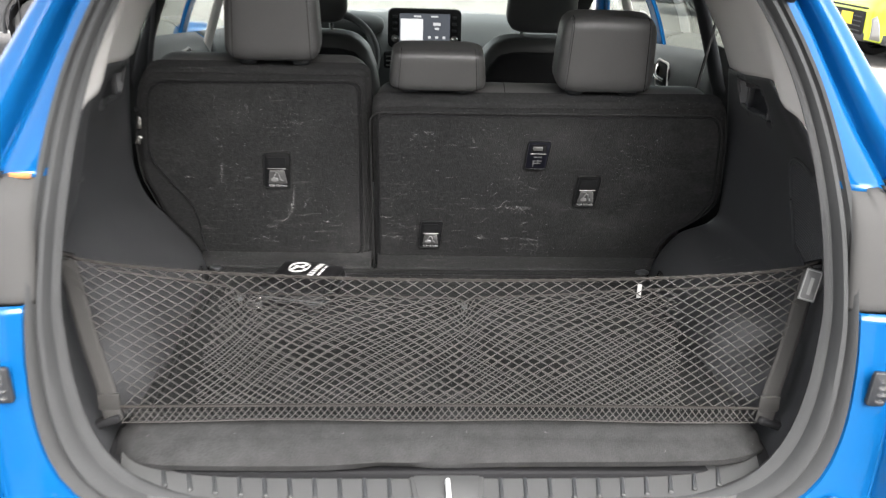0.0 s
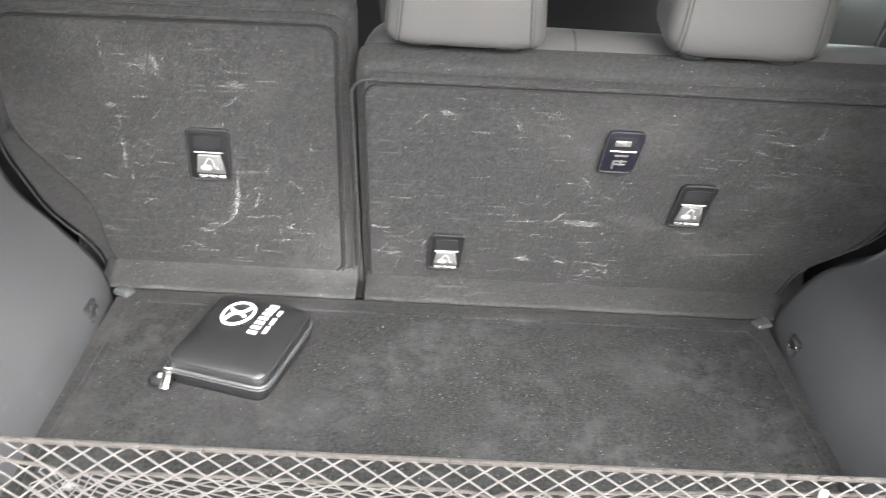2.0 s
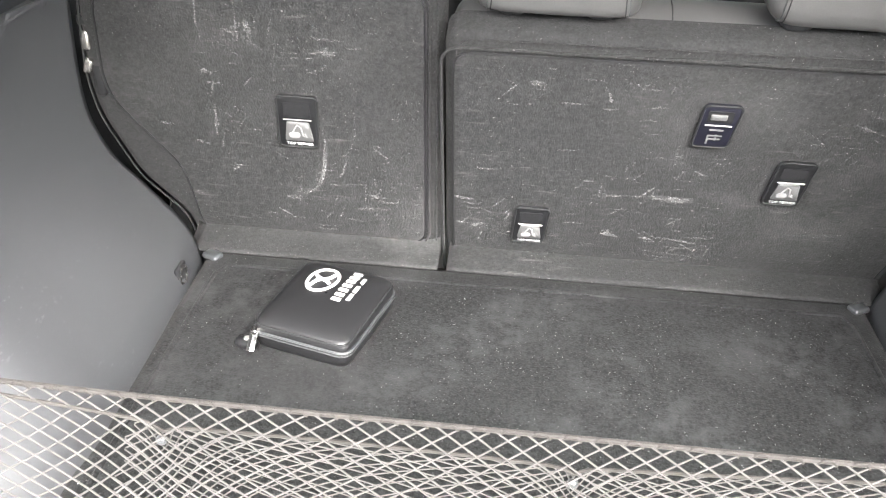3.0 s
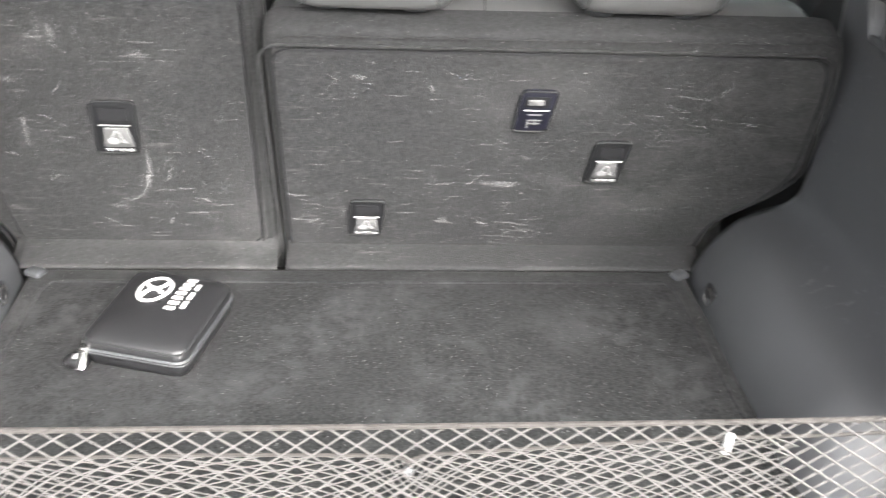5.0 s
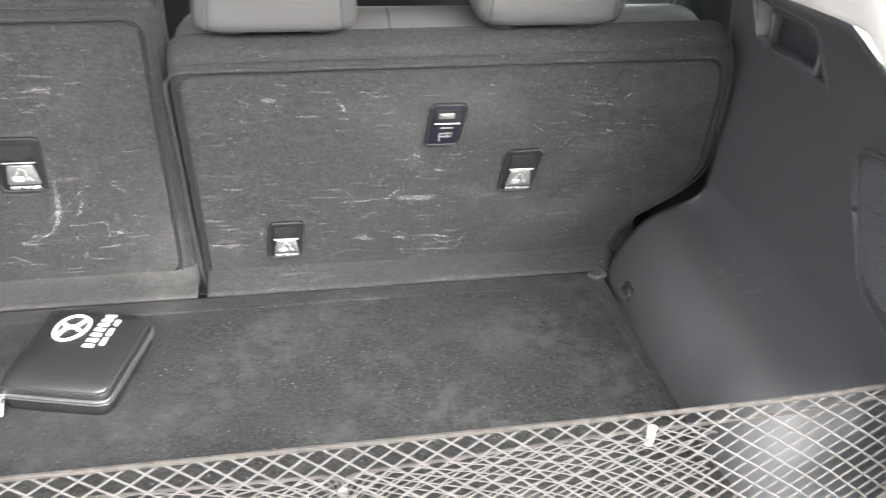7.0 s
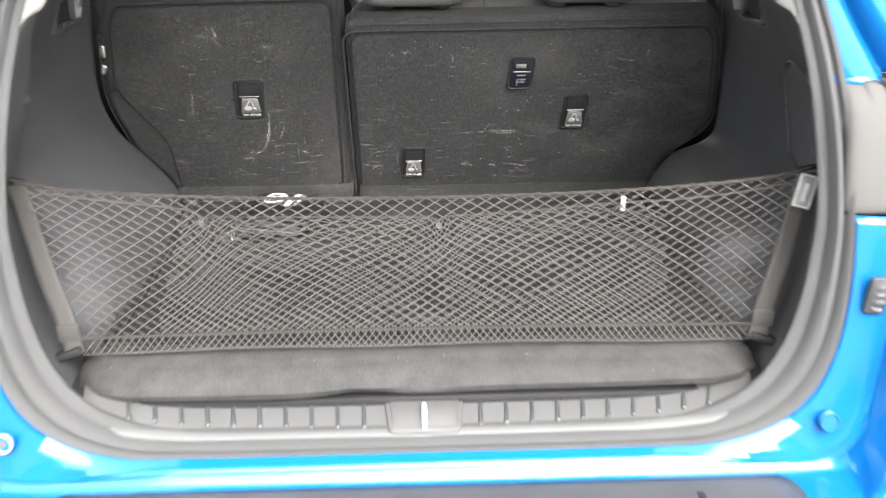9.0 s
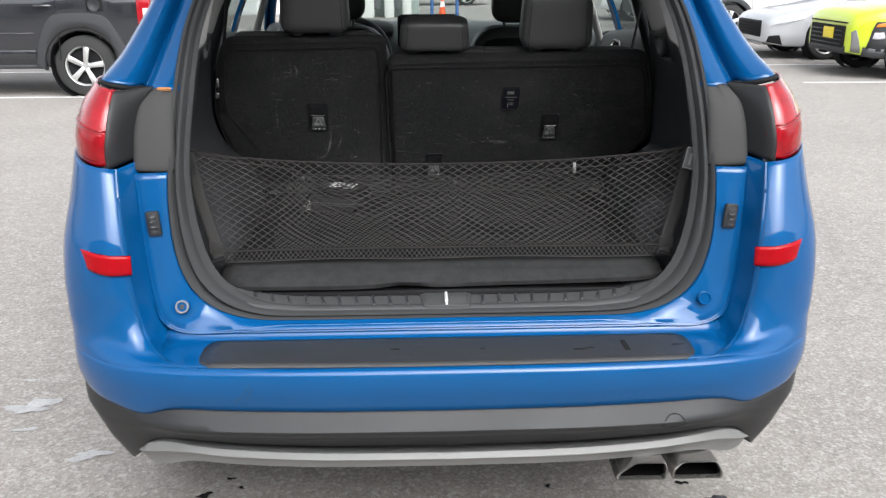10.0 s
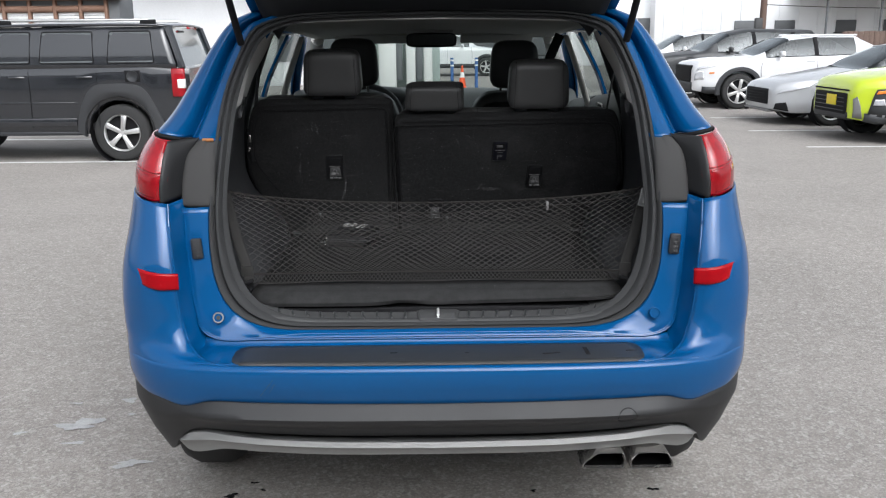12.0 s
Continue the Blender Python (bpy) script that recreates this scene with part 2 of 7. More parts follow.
FLOORCARPET = carpet_material("floor_carpet", (0.0108, 0.0109, 0.0112), 0.0, 0.02, 0.55)
LIPFELT = material("mat_lip_felt", (0.0245, 0.0245, 0.0248), 0.85, vary=0.38, scale=30, fine=420, bump=0.6, depth=0.001, spec=0.2, spread=0.16)
SEATCARPET = carpet_material("seat_carpet", (0.0200, 0.0201, 0.0205), 1.0, 0.03, 0.27)
SEATEDGE = carpet_material("seat_edge_carpet", (0.0205, 0.0206, 0.0210), 0.25, 0.03, 0.26)
CORD = material("net_cord", (0.0335, 0.0315, 0.0300), 0.85, vary=0.25, scale=40, fine=900, bump=0.4)
ELASTIC = material("elastic_cord", (0.0250, 0.0230, 0.0215), 0.9, vary=0.35, scale=60, fine=900, bump=0.6, spec=0.2)
WEBBING = material("strap_webbing", (0.024, 0.023, 0.022), 0.9, vary=0.2, scale=30, fine=700, bump=0.6, depth=0.0008)
REDLENS = material("red_lens", (0.27, 0.0010, 0.006), 0.20, vary=0.25, scale=14, fine=60, bump=0.0, coat=1.0, spec=0.1)
DARKRED = material("dark_red_lens", (0.23, 0.001, 0.005), 0.2, vary=0.2, scale=20, fine=80, bump=0.0, coat=0.7, spec=0.1)
REFLECTOR = material("red_reflector", (0.29, 0.001, 0.005), 0.25, vary=0.12, scale=50, fine=400, bump=0.4, depth=0.0006, coat=0.15, spec=0.12)
WHITEPAINT = material("white_paint", (0.74, 0.74, 0.73), 0.35, vary=0.03, scale=3, fine=500, bump=0.0, coat=0.8)
WHITEMARK = material("white_print", (0.52, 0.52, 0.51), 0.7, vary=0.05, scale=60, fine=700, bump=0.0)
FLAPGREY = material("flap_print", (0.10, 0.10, 0.10), 0.6, vary=0.08, scale=60, fine=700, bump=0.0)
FLAP = material("flap_plastic", (0.088, 0.088, 0.088), 0.5, vary=0.08, scale=60, fine=700, bump=0.0)
SYMBOL = material("moulded_symbol", (0.19, 0.19, 0.19), 0.6, vary=0.08, scale=60, fine=700, bump=0.0)
GREYMARK = material("grey_print", (0.42, 0.42, 0.41), 0.6, vary=0.08, scale=60, fine=700, bump=0.0)
DUST = dusty("dust", (0.23, 0.229, 0.227))
FAINTDUST = dusty("faint_dust", (0.185, 0.184, 0.182))
ORANGE = material("orange_residue", (0.36, 0.15, 0.05), 0.8, vary=0.3, scale=60, fine=500, bump=0.4)
ASPHALT = asphalt_material()
LINE = material("road_paint", (0.62, 0.62, 0.60), 0.8, vary=0.2, scale=5, fine=120, bump=0.3)
WETSPOT = material("oil_stain", (0.018, 0.018, 0.019), 0.25, vary=0.3, scale=20, fine=160, bump=0.2)
SALT = material("dried_splash", (0.34, 0.34, 0.34), 0.7, vary=0.25, scale=20, fine=160, bump=0.2)
GLASS = clear("window_glass", (0.62, 0.68, 0.65))
PRIVACY = clear("privacy_glass", (0.26, 0.29, 0.27))
CLAD = material("cladding_plastic", (0.0125, 0.0130, 0.0140), 0.55, vary=0.08, scale=9, fine=700, bump=0.3, depth=0.0005)
LAMPGLASS = material("head_lamp", (0.55, 0.56, 0.58), 0.15, 0.4, vary=0.3, scale=20, fine=200, bump=0.0, coat=1.0)
PLATEYELLOW = material("yellow_plate", (0.75, 0.60, 0.03), 0.5, vary=0.08, scale=20, fine=300, bump=0.0)
AMBER = material("amber_lens", (0.8, 0.22, 0.02), 0.25, vary=0.1, scale=30, fine=200, bump=0.0, coat=0.6)
FLARE = material("flare_plastic", (0.024, 0.025, 0.027), 0.5, vary=0.1, scale=9, fine=300, bump=0.2)
TINTDARK = material("dark_tinted_glass", (0.050, 0.060, 0.060), 0.05, vary=0.25, scale=1.5, fine=5, bump=0.0, coat=1.0)
FROSTED = material("frosted_glazing", (0.36, 0.42, 0.40), 0.25, vary=0.15, scale=1.5, fine=20, bump=0.0)
TINTED = clear("tinted_glass", (0.10, 0.115, 0.12))
JEEPBLACK = material("black_paint", (0.015, 0.0165, 0.0195), 0.16, vary=0.08, scale=3, fine=500, bump=0.0, coat=0.9, spec=0.5)
CARWHITE = material("car_white_paint", (0.63, 0.635, 0.645), 0.3, vary=0.03, scale=3, fine=500, bump=0.0, coat=1.0)
CARSILVER = material("car_silver_paint", (0.44, 0.45, 0.465), 0.3, 0.25, vary=0.03, scale=3, fine=500, bump=0.0, coat=1.0)
CARLIME = material("car_lime_paint", (0.50, 0.62, 0.02), 0.3, vary=0.05, scale=3, fine=500, bump=0.0, coat=1.0)
ALLOY = material("alloy", (0.60, 0.60, 0.59), 0.32, 0.7, vary=0.08, scale=14, fine=300, bump=0.05)
TYRE = material("tyre_rubber", (0.022, 0.022, 0.022), 0.85, vary=0.2, scale=16, fine=200, bump=0.4)
SIDING = material("pale_siding", (0.74, 0.75, 0.76), 0.75, vary=0.06, scale=1.2, fine=30, bump=0.2, depth=0.005)
DARKWALL = material("dark_wall", (0.10, 0.105, 0.11), 0.7, vary=0.15, scale=1.2, fine=30, bump=0.2)
BROWNWOOD = material("brown_fence_wood", (0.10, 0.065, 0.05), 0.8, vary=0.25, scale=2, fine=40, bump=0.3)
SHUTTER = material("shutter_steel", (0.55, 0.56, 0.55), 0.6, vary=0.08, scale=2, fine=40, bump=0.1)
RUSTBROWN = material("rust_brown_steel", (0.16, 0.09, 0.06), 0.75, vary=0.25, scale=4, fine=60, bump=0.2)
CONEORANGE = material("cone_orange", (0.75, 0.09, 0.02), 0.6, vary=0.1, scale=9, fine=300, bump=0.1)
POSTBLUE = material("post_blue", (0.03, 0.10, 0.28), 0.5, vary=0.1, scale=9, fine=300, bump=0.1)
SCREEN = glowing("screen_glow", (0.09, 0.10, 0.12), 0.15)
SCREENMAP = glowing("screen_map_glow", (0.75, 0.77, 0.78), 0.2)
SCREENTEXT = glowing("screen_text_glow", (0.85, 0.86, 0.88), 0.13)


# ---- mesh helpers ----
def empty(name):
    return new(name)


def part(name, bm, mat, parent, label="", smooth=True, thick=0.0):
    """Links a bmesh as one mesh object under a thing or a part."""
    me = bpy.data.meshes.new(name)
    bm.to_mesh(me)
    bm.free()
    me.materials.append(mat)
    if smooth:
        me.shade_smooth()
        me.set_sharp_from_angle(angle=radians(50))
    ob = new(name, me)
    if parent is not None:
        ob.parent = parent
    if thick:
        md = ob.modifiers.new("thickness", "SOLIDIFY")
        md.thickness, md.offset = thick, 0.0
    if label:
        tagged(ob, label)
    return ob


def thing(name, bm, mat, label, category, group="", kind="", smooth=True):
    return tagged(part(name, bm, mat, None, "", smooth), label, category, group, kind)


def spline(pts, n):
    """n points along a smooth curve through pts, evenly by its length."""
    p = np.array(pts, float)
    if len(p) < 3:
        t = np.linspace(0, 1, n)[:, None]
        return [tuple(v) for v in p[0] * (1 - t) + p[-1] * t]
    d = np.r_[0, np.cumsum(np.linalg.norm(np.diff(p, axis=0), axis=1) + 1e-9)]
    m = np.zeros_like(p)
    m[1:-1] = (p[2:] - p[:-2]) / (d[2:] - d[:-2])[:, None]
    m[0], m[-1] = (p[1] - p[0]) / (d[1] - d[0]), (p[-1] - p[-2]) / (d[-1] - d[-2])
    out = []
    for s in np.linspace(0, d[-1], n):
        i = min(len(p) - 2, max(0, int(np.searchsorted(d, s, side="right")) - 1))
        h = d[i + 1] - d[i]
        u = (s - d[i]) / h
        out.append(tuple((2 * u**3 - 3 * u**2 + 1) * p[i] + (u**3 - 2 * u**2 + u) * h * m[i] + (3 * u**2 - 2 * u**3) * p[i + 1] + (u**3 - u**2) * h * m[i + 1]))
    return out


def grid(rows, closed=False):
    """A sheet through rows of equally many points."""
    bm = bmesh.new()
    vs = [[bm.verts.new(p) for p in r] for r in rows]
    for a, b in zip(vs, vs[1:]):
        n = len(a)
        for i in range(n if closed else n - 1):
            j = (i + 1) % n
            bm.faces.new((a[i], a[j], b[j], b[i]))
    bmesh.ops.recalc_face_normals(bm, faces=bm.faces)
    return bm


def loft(rows, nu=0, nv=0, sx=1):
    """A smooth sheet through rows of points; nu points along a row, nv rows. sx = -1 mirrors it."""
    rows = [spline(r, nu) if nu else list(r) for r in rows]
    if nv:
        cols = [spline(c, nv) for c in zip(*rows)]
        rows = list(zip(*cols))
    return grid([[(sx * x, y, z) for x, y, z in r] for r in rows])


def add_tube(bm, pts, r, n=6, closed=False, caps=True):
    pts = [Vector(p) for p in pts]
    rings = []
    for i, p in enumerate(pts):
        a = pts[i - 1] if i or closed else pts[i]
        b = pts[(i + 1) % len(pts)] if i + 1 < len(pts) or closed else pts[i]
        d = (b - a).normalized()
        s = d.cross(Vector((0, 0, 1)) if abs(d.z) < 0.9 else Vector((0, 1, 0))).normalized()
        u = s.cross(d)
        rr = r[i] if isinstance(r, (list, tuple)) else r
        rings.append([bm.verts.new(p + rr * (math.cos(k) * s + math.sin(k) * u)) for k in (2 * math.pi * j / n for j in range(n))])
    pairs = list(zip(rings, rings[1:])) + ([(rings[-1], rings[0])] if closed else [])
    for a, b in pairs:
        for i in range(n):
            j = (i + 1) % n
            bm.faces.new((a[i], a[j], b[j], b[i]))
    if caps and not closed:
        bm.faces.new(rings[0][::-1])
        bm.faces.new(rings[-1])


def tube(pts, r, n=8, closed=False):
    bm = bmesh.new()
    add_tube(bm, pts, r, n, closed)
    return bm


def box(size, at=(0, 0, 0), bevel=0.0, seg=2, m=None, taper=(1, 1)):
    """A bevelled block with its middle at at; taper narrows its top in x and y; m turns it before it is moved."""
    bm = bmesh.new()
    bmesh.ops.create_cube(bm, size=1)
    for v in bm.verts:
        k = v.co.z + 0.5
        v.co = Vector((v.co.x * size[0] * (1 + (taper[0] - 1) * k), v.co.y * size[1] * (1 + (taper[1] - 1) * k), v.co.z * size[2]))
    if bevel:
        bmesh.ops.bevel(bm, geom=bm.edges[:], offset=bevel, segments=seg, profile=0.5, affect="EDGES")
    bm.transform(Matrix.Translation(at) @ (m or Matrix()))
    return bm


def pillow(size, at=(0, 0, 0), power=4.0, n=20, m=None, taper=(1, 1)):
    """A soft block: a superellipsoid."""
    bm = bmesh.new()
    bmesh.ops.create_uvsphere(bm, u_segments=n * 2, v_segments=n, radius=1)
    for v in bm.verts:
        c = v.co
        big = (abs(c.x) ** power + abs(c.y) ** power + abs(c.z) ** power) ** (1 / power)
        c = c / big
        k = c.z * 0.5 + 0.5
        v.co = Vector((c.x * size[0] / 2 * (1 + (taper[0] - 1) * k), c.y * size[1] / 2 * (1 + (taper[1] - 1) * k), c.z * size[2] / 2))
    bm.transform(Matrix.Translation(at) @ (m or Matrix()))
    return bm


def plate(outline, depth, bevel=0.0, seg=2, m=None):
    """An outline in x and y, drawn up by depth, with rounded edges."""
    bm = bmesh.new()
    low = [bm.verts.new((x, y, 0)) for x, y in outline]
    high = [bm.verts.new((x, y, depth)) for x, y in outline]
    bm.faces.new(low[::-1])
    bm.faces.new(high)
    n = len(outline)
    for i in range(n):
        j = (i + 1) % n
        bm.faces.new((low[i], low[j], high[j], high[i]))
    bmesh.ops.recalc_face_normals(bm, faces=bm.faces)
    if bevel:
        edges = [e for e in bm.edges if all(abs(v.co.z - depth) < 1e-6 for v in e.verts)]
        bmesh.ops.bevel(bm, geom=edges, offset=bevel, segments=seg, profile=0.5, affect="EDGES")
    if m:
        bm.transform(m)
    return bm


def rounded(outline, r, n=5):
    """The outline with its corners rounded by r (one radius, or one a corner)."""
    out = []
    k = len(outline)
    for i in range(k):
        a, b, c = (Vector(outline[(i + o) % k]) for o in (-1, 0, 1))
        rr = r[i] if isinstance(r, (list, tuple)) else r
        d1, d2 = (a - b), (c - b)
        t = min(rr, d1.length * 0.48, d2.length * 0.48)
        p, q = b + d1.normalized() * t, b + d2.normalized() * t
        for j in range(n + 1):
            u = j / n
            out.append(tuple((1 - u) ** 2 * p + 2 * u * (1 - u) * b + u**2 * q))
    return out


def rect(w, h, r=0.0, n=4, at=(0, 0)):
    o = [(-w / 2 + at[0], -h / 2 + at[1]), (w / 2 + at[0], -h / 2 + at[1]), (w / 2 + at[0], h / 2 + at[1]), (-w / 2 + at[0], h / 2 + at[1])]
    return rounded(o, r, n) if r else o


def lathe(profile, n=40, axis="x"):
    """Rings of (along, radius) turned round an axis."""
    bm = bmesh.new()
    rings = []
    for s, r in profile:
        ring = []
        for k in range(n):
            a = 2 * math.pi * k / n
            c, d = r * math.cos(a), r * math.sin(a)
            ring.append(bm.verts.new({"x": (s, c, d), "y": (c, s, d), "z": (c, d, s)}[axis]))
        rings.append(ring)
    for a, b in zip(rings, rings[1:]):
        for i in range(n):
            j = (i + 1) % n
            bm.faces.new((a[i], a[j], b[j], b[i]))
    bmesh.ops.recalc_face_normals(bm, faces=bm.faces)
    return bm


def joined(*bms):
    out = bmesh.new()
    for b in bms:
        me = bpy.data.meshes.new("joined")
        b.to_mesh(me)
        b.free()
        out.from_mesh(me)
        bpy.data.meshes.remove(me)
    return out


def moved(bm, m):
    bm.transform(m)
    return bm


def text_mesh(text, size, m, spacing=1.0):
    """Flat letters of the built-in font as a bmesh, middle at the origin of m, facing its z."""
    cu = bpy.data.curves.new("letters", "FONT")
    cu.body, cu.size, cu.align_x, cu.align_y, cu.extrude, cu.space_character = text, size, "CENTER", "CENTER", 0.0002, spacing
    ob = bpy.data.objects.new("letters", cu)
    me = bpy.data.meshes.new_from_object(ob)
    bpy.data.objects.remove(ob)
    bpy.data.curves.remove(cu)
    bm = bmesh.new()
    bm.from_mesh(me)
    bpy.data.meshes.remove(me)
    bm.transform(m)
    return bm

# ---- the ground ----
bm = bmesh.new()
bmesh.ops.create_grid(bm, x_segments=40, y_segments=40, size=400)
thing("ground", bm, ASPHALT, "worn grey asphalt of a car park with pale stones showing", "ground", kind="structure")

# ---- the blue car: outer shell ----
car = tagged(empty("car"), "bright blue compact SUV with its tailgate raised and boot open", "car")


OUTER = [(0, 0.0, 0.752), (0.35, 0.0, 0.752), (0.45, 0.0, 0.756), (0.535, 0.008, 0.778), (0.592, 0.018, 0.825), (0.625, 0.035, 0.90), (0.638, 0.058, 1.0), (0.638, 0.082, 1.09),
         (0.629, 0.135, 1.235), (0.624, 0.28, 1.39), (0.596, 0.402, 1.51), (0.562, 0.475, 1.583), (0.50, 0.53, 1.613), (0.40, 0.552, 1.628), (0, 0.57, 1.64)]
INNER = [(0, 0.035, 0.768), (0.36, 0.035, 0.772), (0.44, 0.038, 0.784), (0.508, 0.045, 0.82), (0.552, 0.058, 0.875), (0.576, 0.07, 0.95), (0.589, 0.088, 1.02), (0.594, 0.105, 1.10),
         (0.585, 0.165, 1.25), (0.582, 0.288, 1.385), (0.558, 0.402, 1.495), (0.524, 0.475, 1.56), (0.468, 0.525, 1.588), (0.38, 0.545, 1.602), (0, 0.562, 1.612)]
JAMB = [(0, -0.018, 0.729), (0.40, -0.018, 0.729), (0.54, -0.018, 0.729), (0.615, -0.016, 0.734), (0.66, -0.008, 0.76), (0.686, 0.018, 0.85), (0.70, 0.045, 0.97), (0.712, 0.074, 1.09)]


def ring_points(half, n):
    right = spline(half, n)
    return right + [(-x, y, z) for x, y, z in right[-2:0:-1]]


def between(a, b, k, dy=0.0):
    return tuple(p + (q - p) * k + (dy if i == 1 else 0) for i, (p, q) in enumerate(zip(a, b)))


def wider(x, z):
    """The flanks swell outwards below the lamps."""
    k = min(1, max(0, (x - 0.73) / 0.12))
    return 0.018 * k * k * (3 - 2 * k) * min(1, max(0, (1.12 - z) / 0.25))


# weatherstrip: a plain outer band, two soft ridges and an inner lip
N = 70
o, i_ = ring_points(OUTER, N), ring_points(INNER, N)
rows = []
for k, dy in ((0, 0.03), (0, 0.0), (0.06, -0.007), (0.2, -0.006), (0.24, 0.004), (0.3, 0.006), (0.36, -0.004), (0.46, -0.014), (0.60, -0.016), (0.70, -0.008), (0.74, 0.004), (0.8, 0.003), (0.9, 0.003), (1.0, 0.006), (0.97, 0.012), (0.80, 0.03)):
    rows.append([between(a, b, k, dy) for a, b in zip(o, i_)])
part("weatherstrip", grid(rows, closed=True), RUBBER, car, "grey rubber weatherstrip round the boot opening")

# jamb that the closed tailgate covers: a flat face, stepped along the foot
seal_edge, jamb_edge = spline(OUTER[:8], 64), spline(JAMB, 64)


def step_left(x):
    """How much of the foot's step is left at a place across the car."""
    return 1 - min(1, max(0, (abs(x) - 0.40) / 0.18))


rows = []
for k, dy, step in ((-0.35, 0.03, 0), (0, 0.006, 0), (0.04, -0.003, 0), (0.34, -0.004, 0), (0.37, -0.004, -0.005), (0.66, -0.004, -0.005), (0.70, -0.004, 0), (0.94, -0.004, 0), (1, 0.0, 0), (1.05, 0.012, 0)):
    rows.append([between(a, b, k, dy + step * step_left(b[0])) for a, b in zip(seal_edge, jamb_edge)])
part("jamb_panel", grid([[(-x, y, z) for x, y, z in r[:0:-1]] + list(r) for r in rows]), BLUE, car, thick=0.002)
for lead, end, top in ((0.37, 0.93, 1.085), (0.69, 0.99, 0.80)):
    bead = []
    for a, b in zip(seal_edge, jamb_edge):
        if b[2] < top:
            f = step_left(b[0])
            f = f * f * (3 - 2 * f)
            bead.append(between(a, b, end + (lead - end) * f, -0.0035 - 0.004 * f))
    part("jamb_bead", tube([(-x, y, z) for x, y, z in bead[:0:-1]] + bead, 0.0024, 6), BLUE, car)

for sx in (1, -1):
    # corner of the bumper below the lamp: an outer face up to a crease, and the wall behind the crease
    face = [
        [(0.58, -0.135, 0.655), (0.67, -0.130, 0.655), (0.745, -0.103, 0.655), (0.795, -0.06, 0.655), (0.84, 0.01, 0.655), (0.872, 0.10, 0.655), (0.894, 0.25, 0.655), (0.905, 0.5, 0.655)],
        [(0.58, -0.158, 0.692), (0.67, -0.145, 0.692), (0.745, -0.117, 0.692), (0.80, -0.070, 0.692), (0.85, -0.002, 0.692), (0.885, 0.098, 0.692), (0.907, 0.25, 0.692), (0.92, 0.5, 0.692)],
        [(0.60, -0.141, 0.7068), (0.67, -0.135, 0.7072), (0.745, -0.110, 0.710), (0.80, -0.067, 0.712), (0.85, -0.002, 0.710), (0.885, 0.098, 0.707), (0.907, 0.25, 0.707), (0.92, 0.5, 0.707)],
        [(0.640, -0.108, 0.7135), (0.692, -0.104, 0.7185), (0.744, -0.086, 0.733), (0.796, -0.057, 0.739), (0.848, -0.001, 0.738), (0.885, 0.096, 0.735), (0.907, 0.25, 0.735), (0.92, 0.5, 0.735)],
        [(0.672, -0.078, 0.734), (0.706, -0.084, 0.749), (0.743, -0.074, 0.767), (0.795, -0.051, 0.775), (0.85, -0.002, 0.772), (0.884, 0.093, 0.77), (0.907, 0.25, 0.77), (0.92, 0.5, 0.77)],
        [(0.692, -0.060, 0.777), (0.713, -0.068, 0.790), (0.744, -0.067, 0.803), (0.797, -0.049, 0.81), (0.85, -0.001, 0.81), (0.884, 0.09, 0.81), (0.906, 0.245, 0.81), (0.92, 0.5, 0.81)],
        [(0.705, -0.052, 0.85), (0.725, -0.062, 0.85), (0.750, -0.064, 0.85), (0.800, -0.048, 0.85), (0.850, 0.0, 0.85), (0.883, 0.085, 0.85), (0.905, 0.24, 0.85), (0.92, 0.5, 0.85)],
        [(0.714, -0.038, 0.94), (0.733, -0.048, 0.94), (0.756, -0.051, 0.94), (0.803, -0.036, 0.94), (0.848, 0.01, 0.94), (0.879, 0.085, 0.94), (0.902, 0.23, 0.94), (0.918, 0.5, 0.94)],
        [(0.728, -0.002, 1.04), (0.745, -0.009, 1.04), (0.766, -0.011, 1.04), (0.806, 0.006, 1.04), (0.843, 0.05, 1.04), (0.871, 0.12, 1.04), (0.893, 0.25, 1.04), (0.91, 0.5, 1.04)],
        [(0.738, 0.036, 1.108), (0.753, 0.029, 1.111), (0.772, 0.027, 1.114), (0.806, 0.042, 1.12), (0.838, 0.082, 1.128), (0.862, 0.14, 1.134), (0.886, 0.26, 1.134), (0.904, 0.5, 1.13)],
    ]
    face = [[(x + wider(x, z), y, z) for x, y, z in r] for r in face]
    corner = part("bumper_corner", loft(face, 60, 44, sx), BLUE, car, thick=0.003)
    foot = [(0.598, -0.132, 0.7040), (0.636, -0.092, 0.7060), (0.655, -0.040, 0.7090), (0.668, -0.006, 0.762), (0.687, 0.014, 0.85), (0.698, 0.034, 0.94), (0.708, 0.058, 1.04), (0.712, 0.080, 1.114)]
    crease = [r[0] for r in face[2:]]
    wall = [[a, between(a, b, 0.06, 0.003), between(a, b, 0.5, 0.004), b, (b[0] - 0.012, b[1] + 0.022, b[2])] for a, b in zip(crease, foot)]
    part("corner_wall", loft(wall, 16, 40, sx), BLUE, corner, thick=0.002)
    part("corner_crease", tube([(sx * (x + 0.001), y - 0.0005, z) for x, y, z in spline([(0.55, -0.158, 0.7055)] + crease, 60)], 0.0026, 6), BLUE, corner)
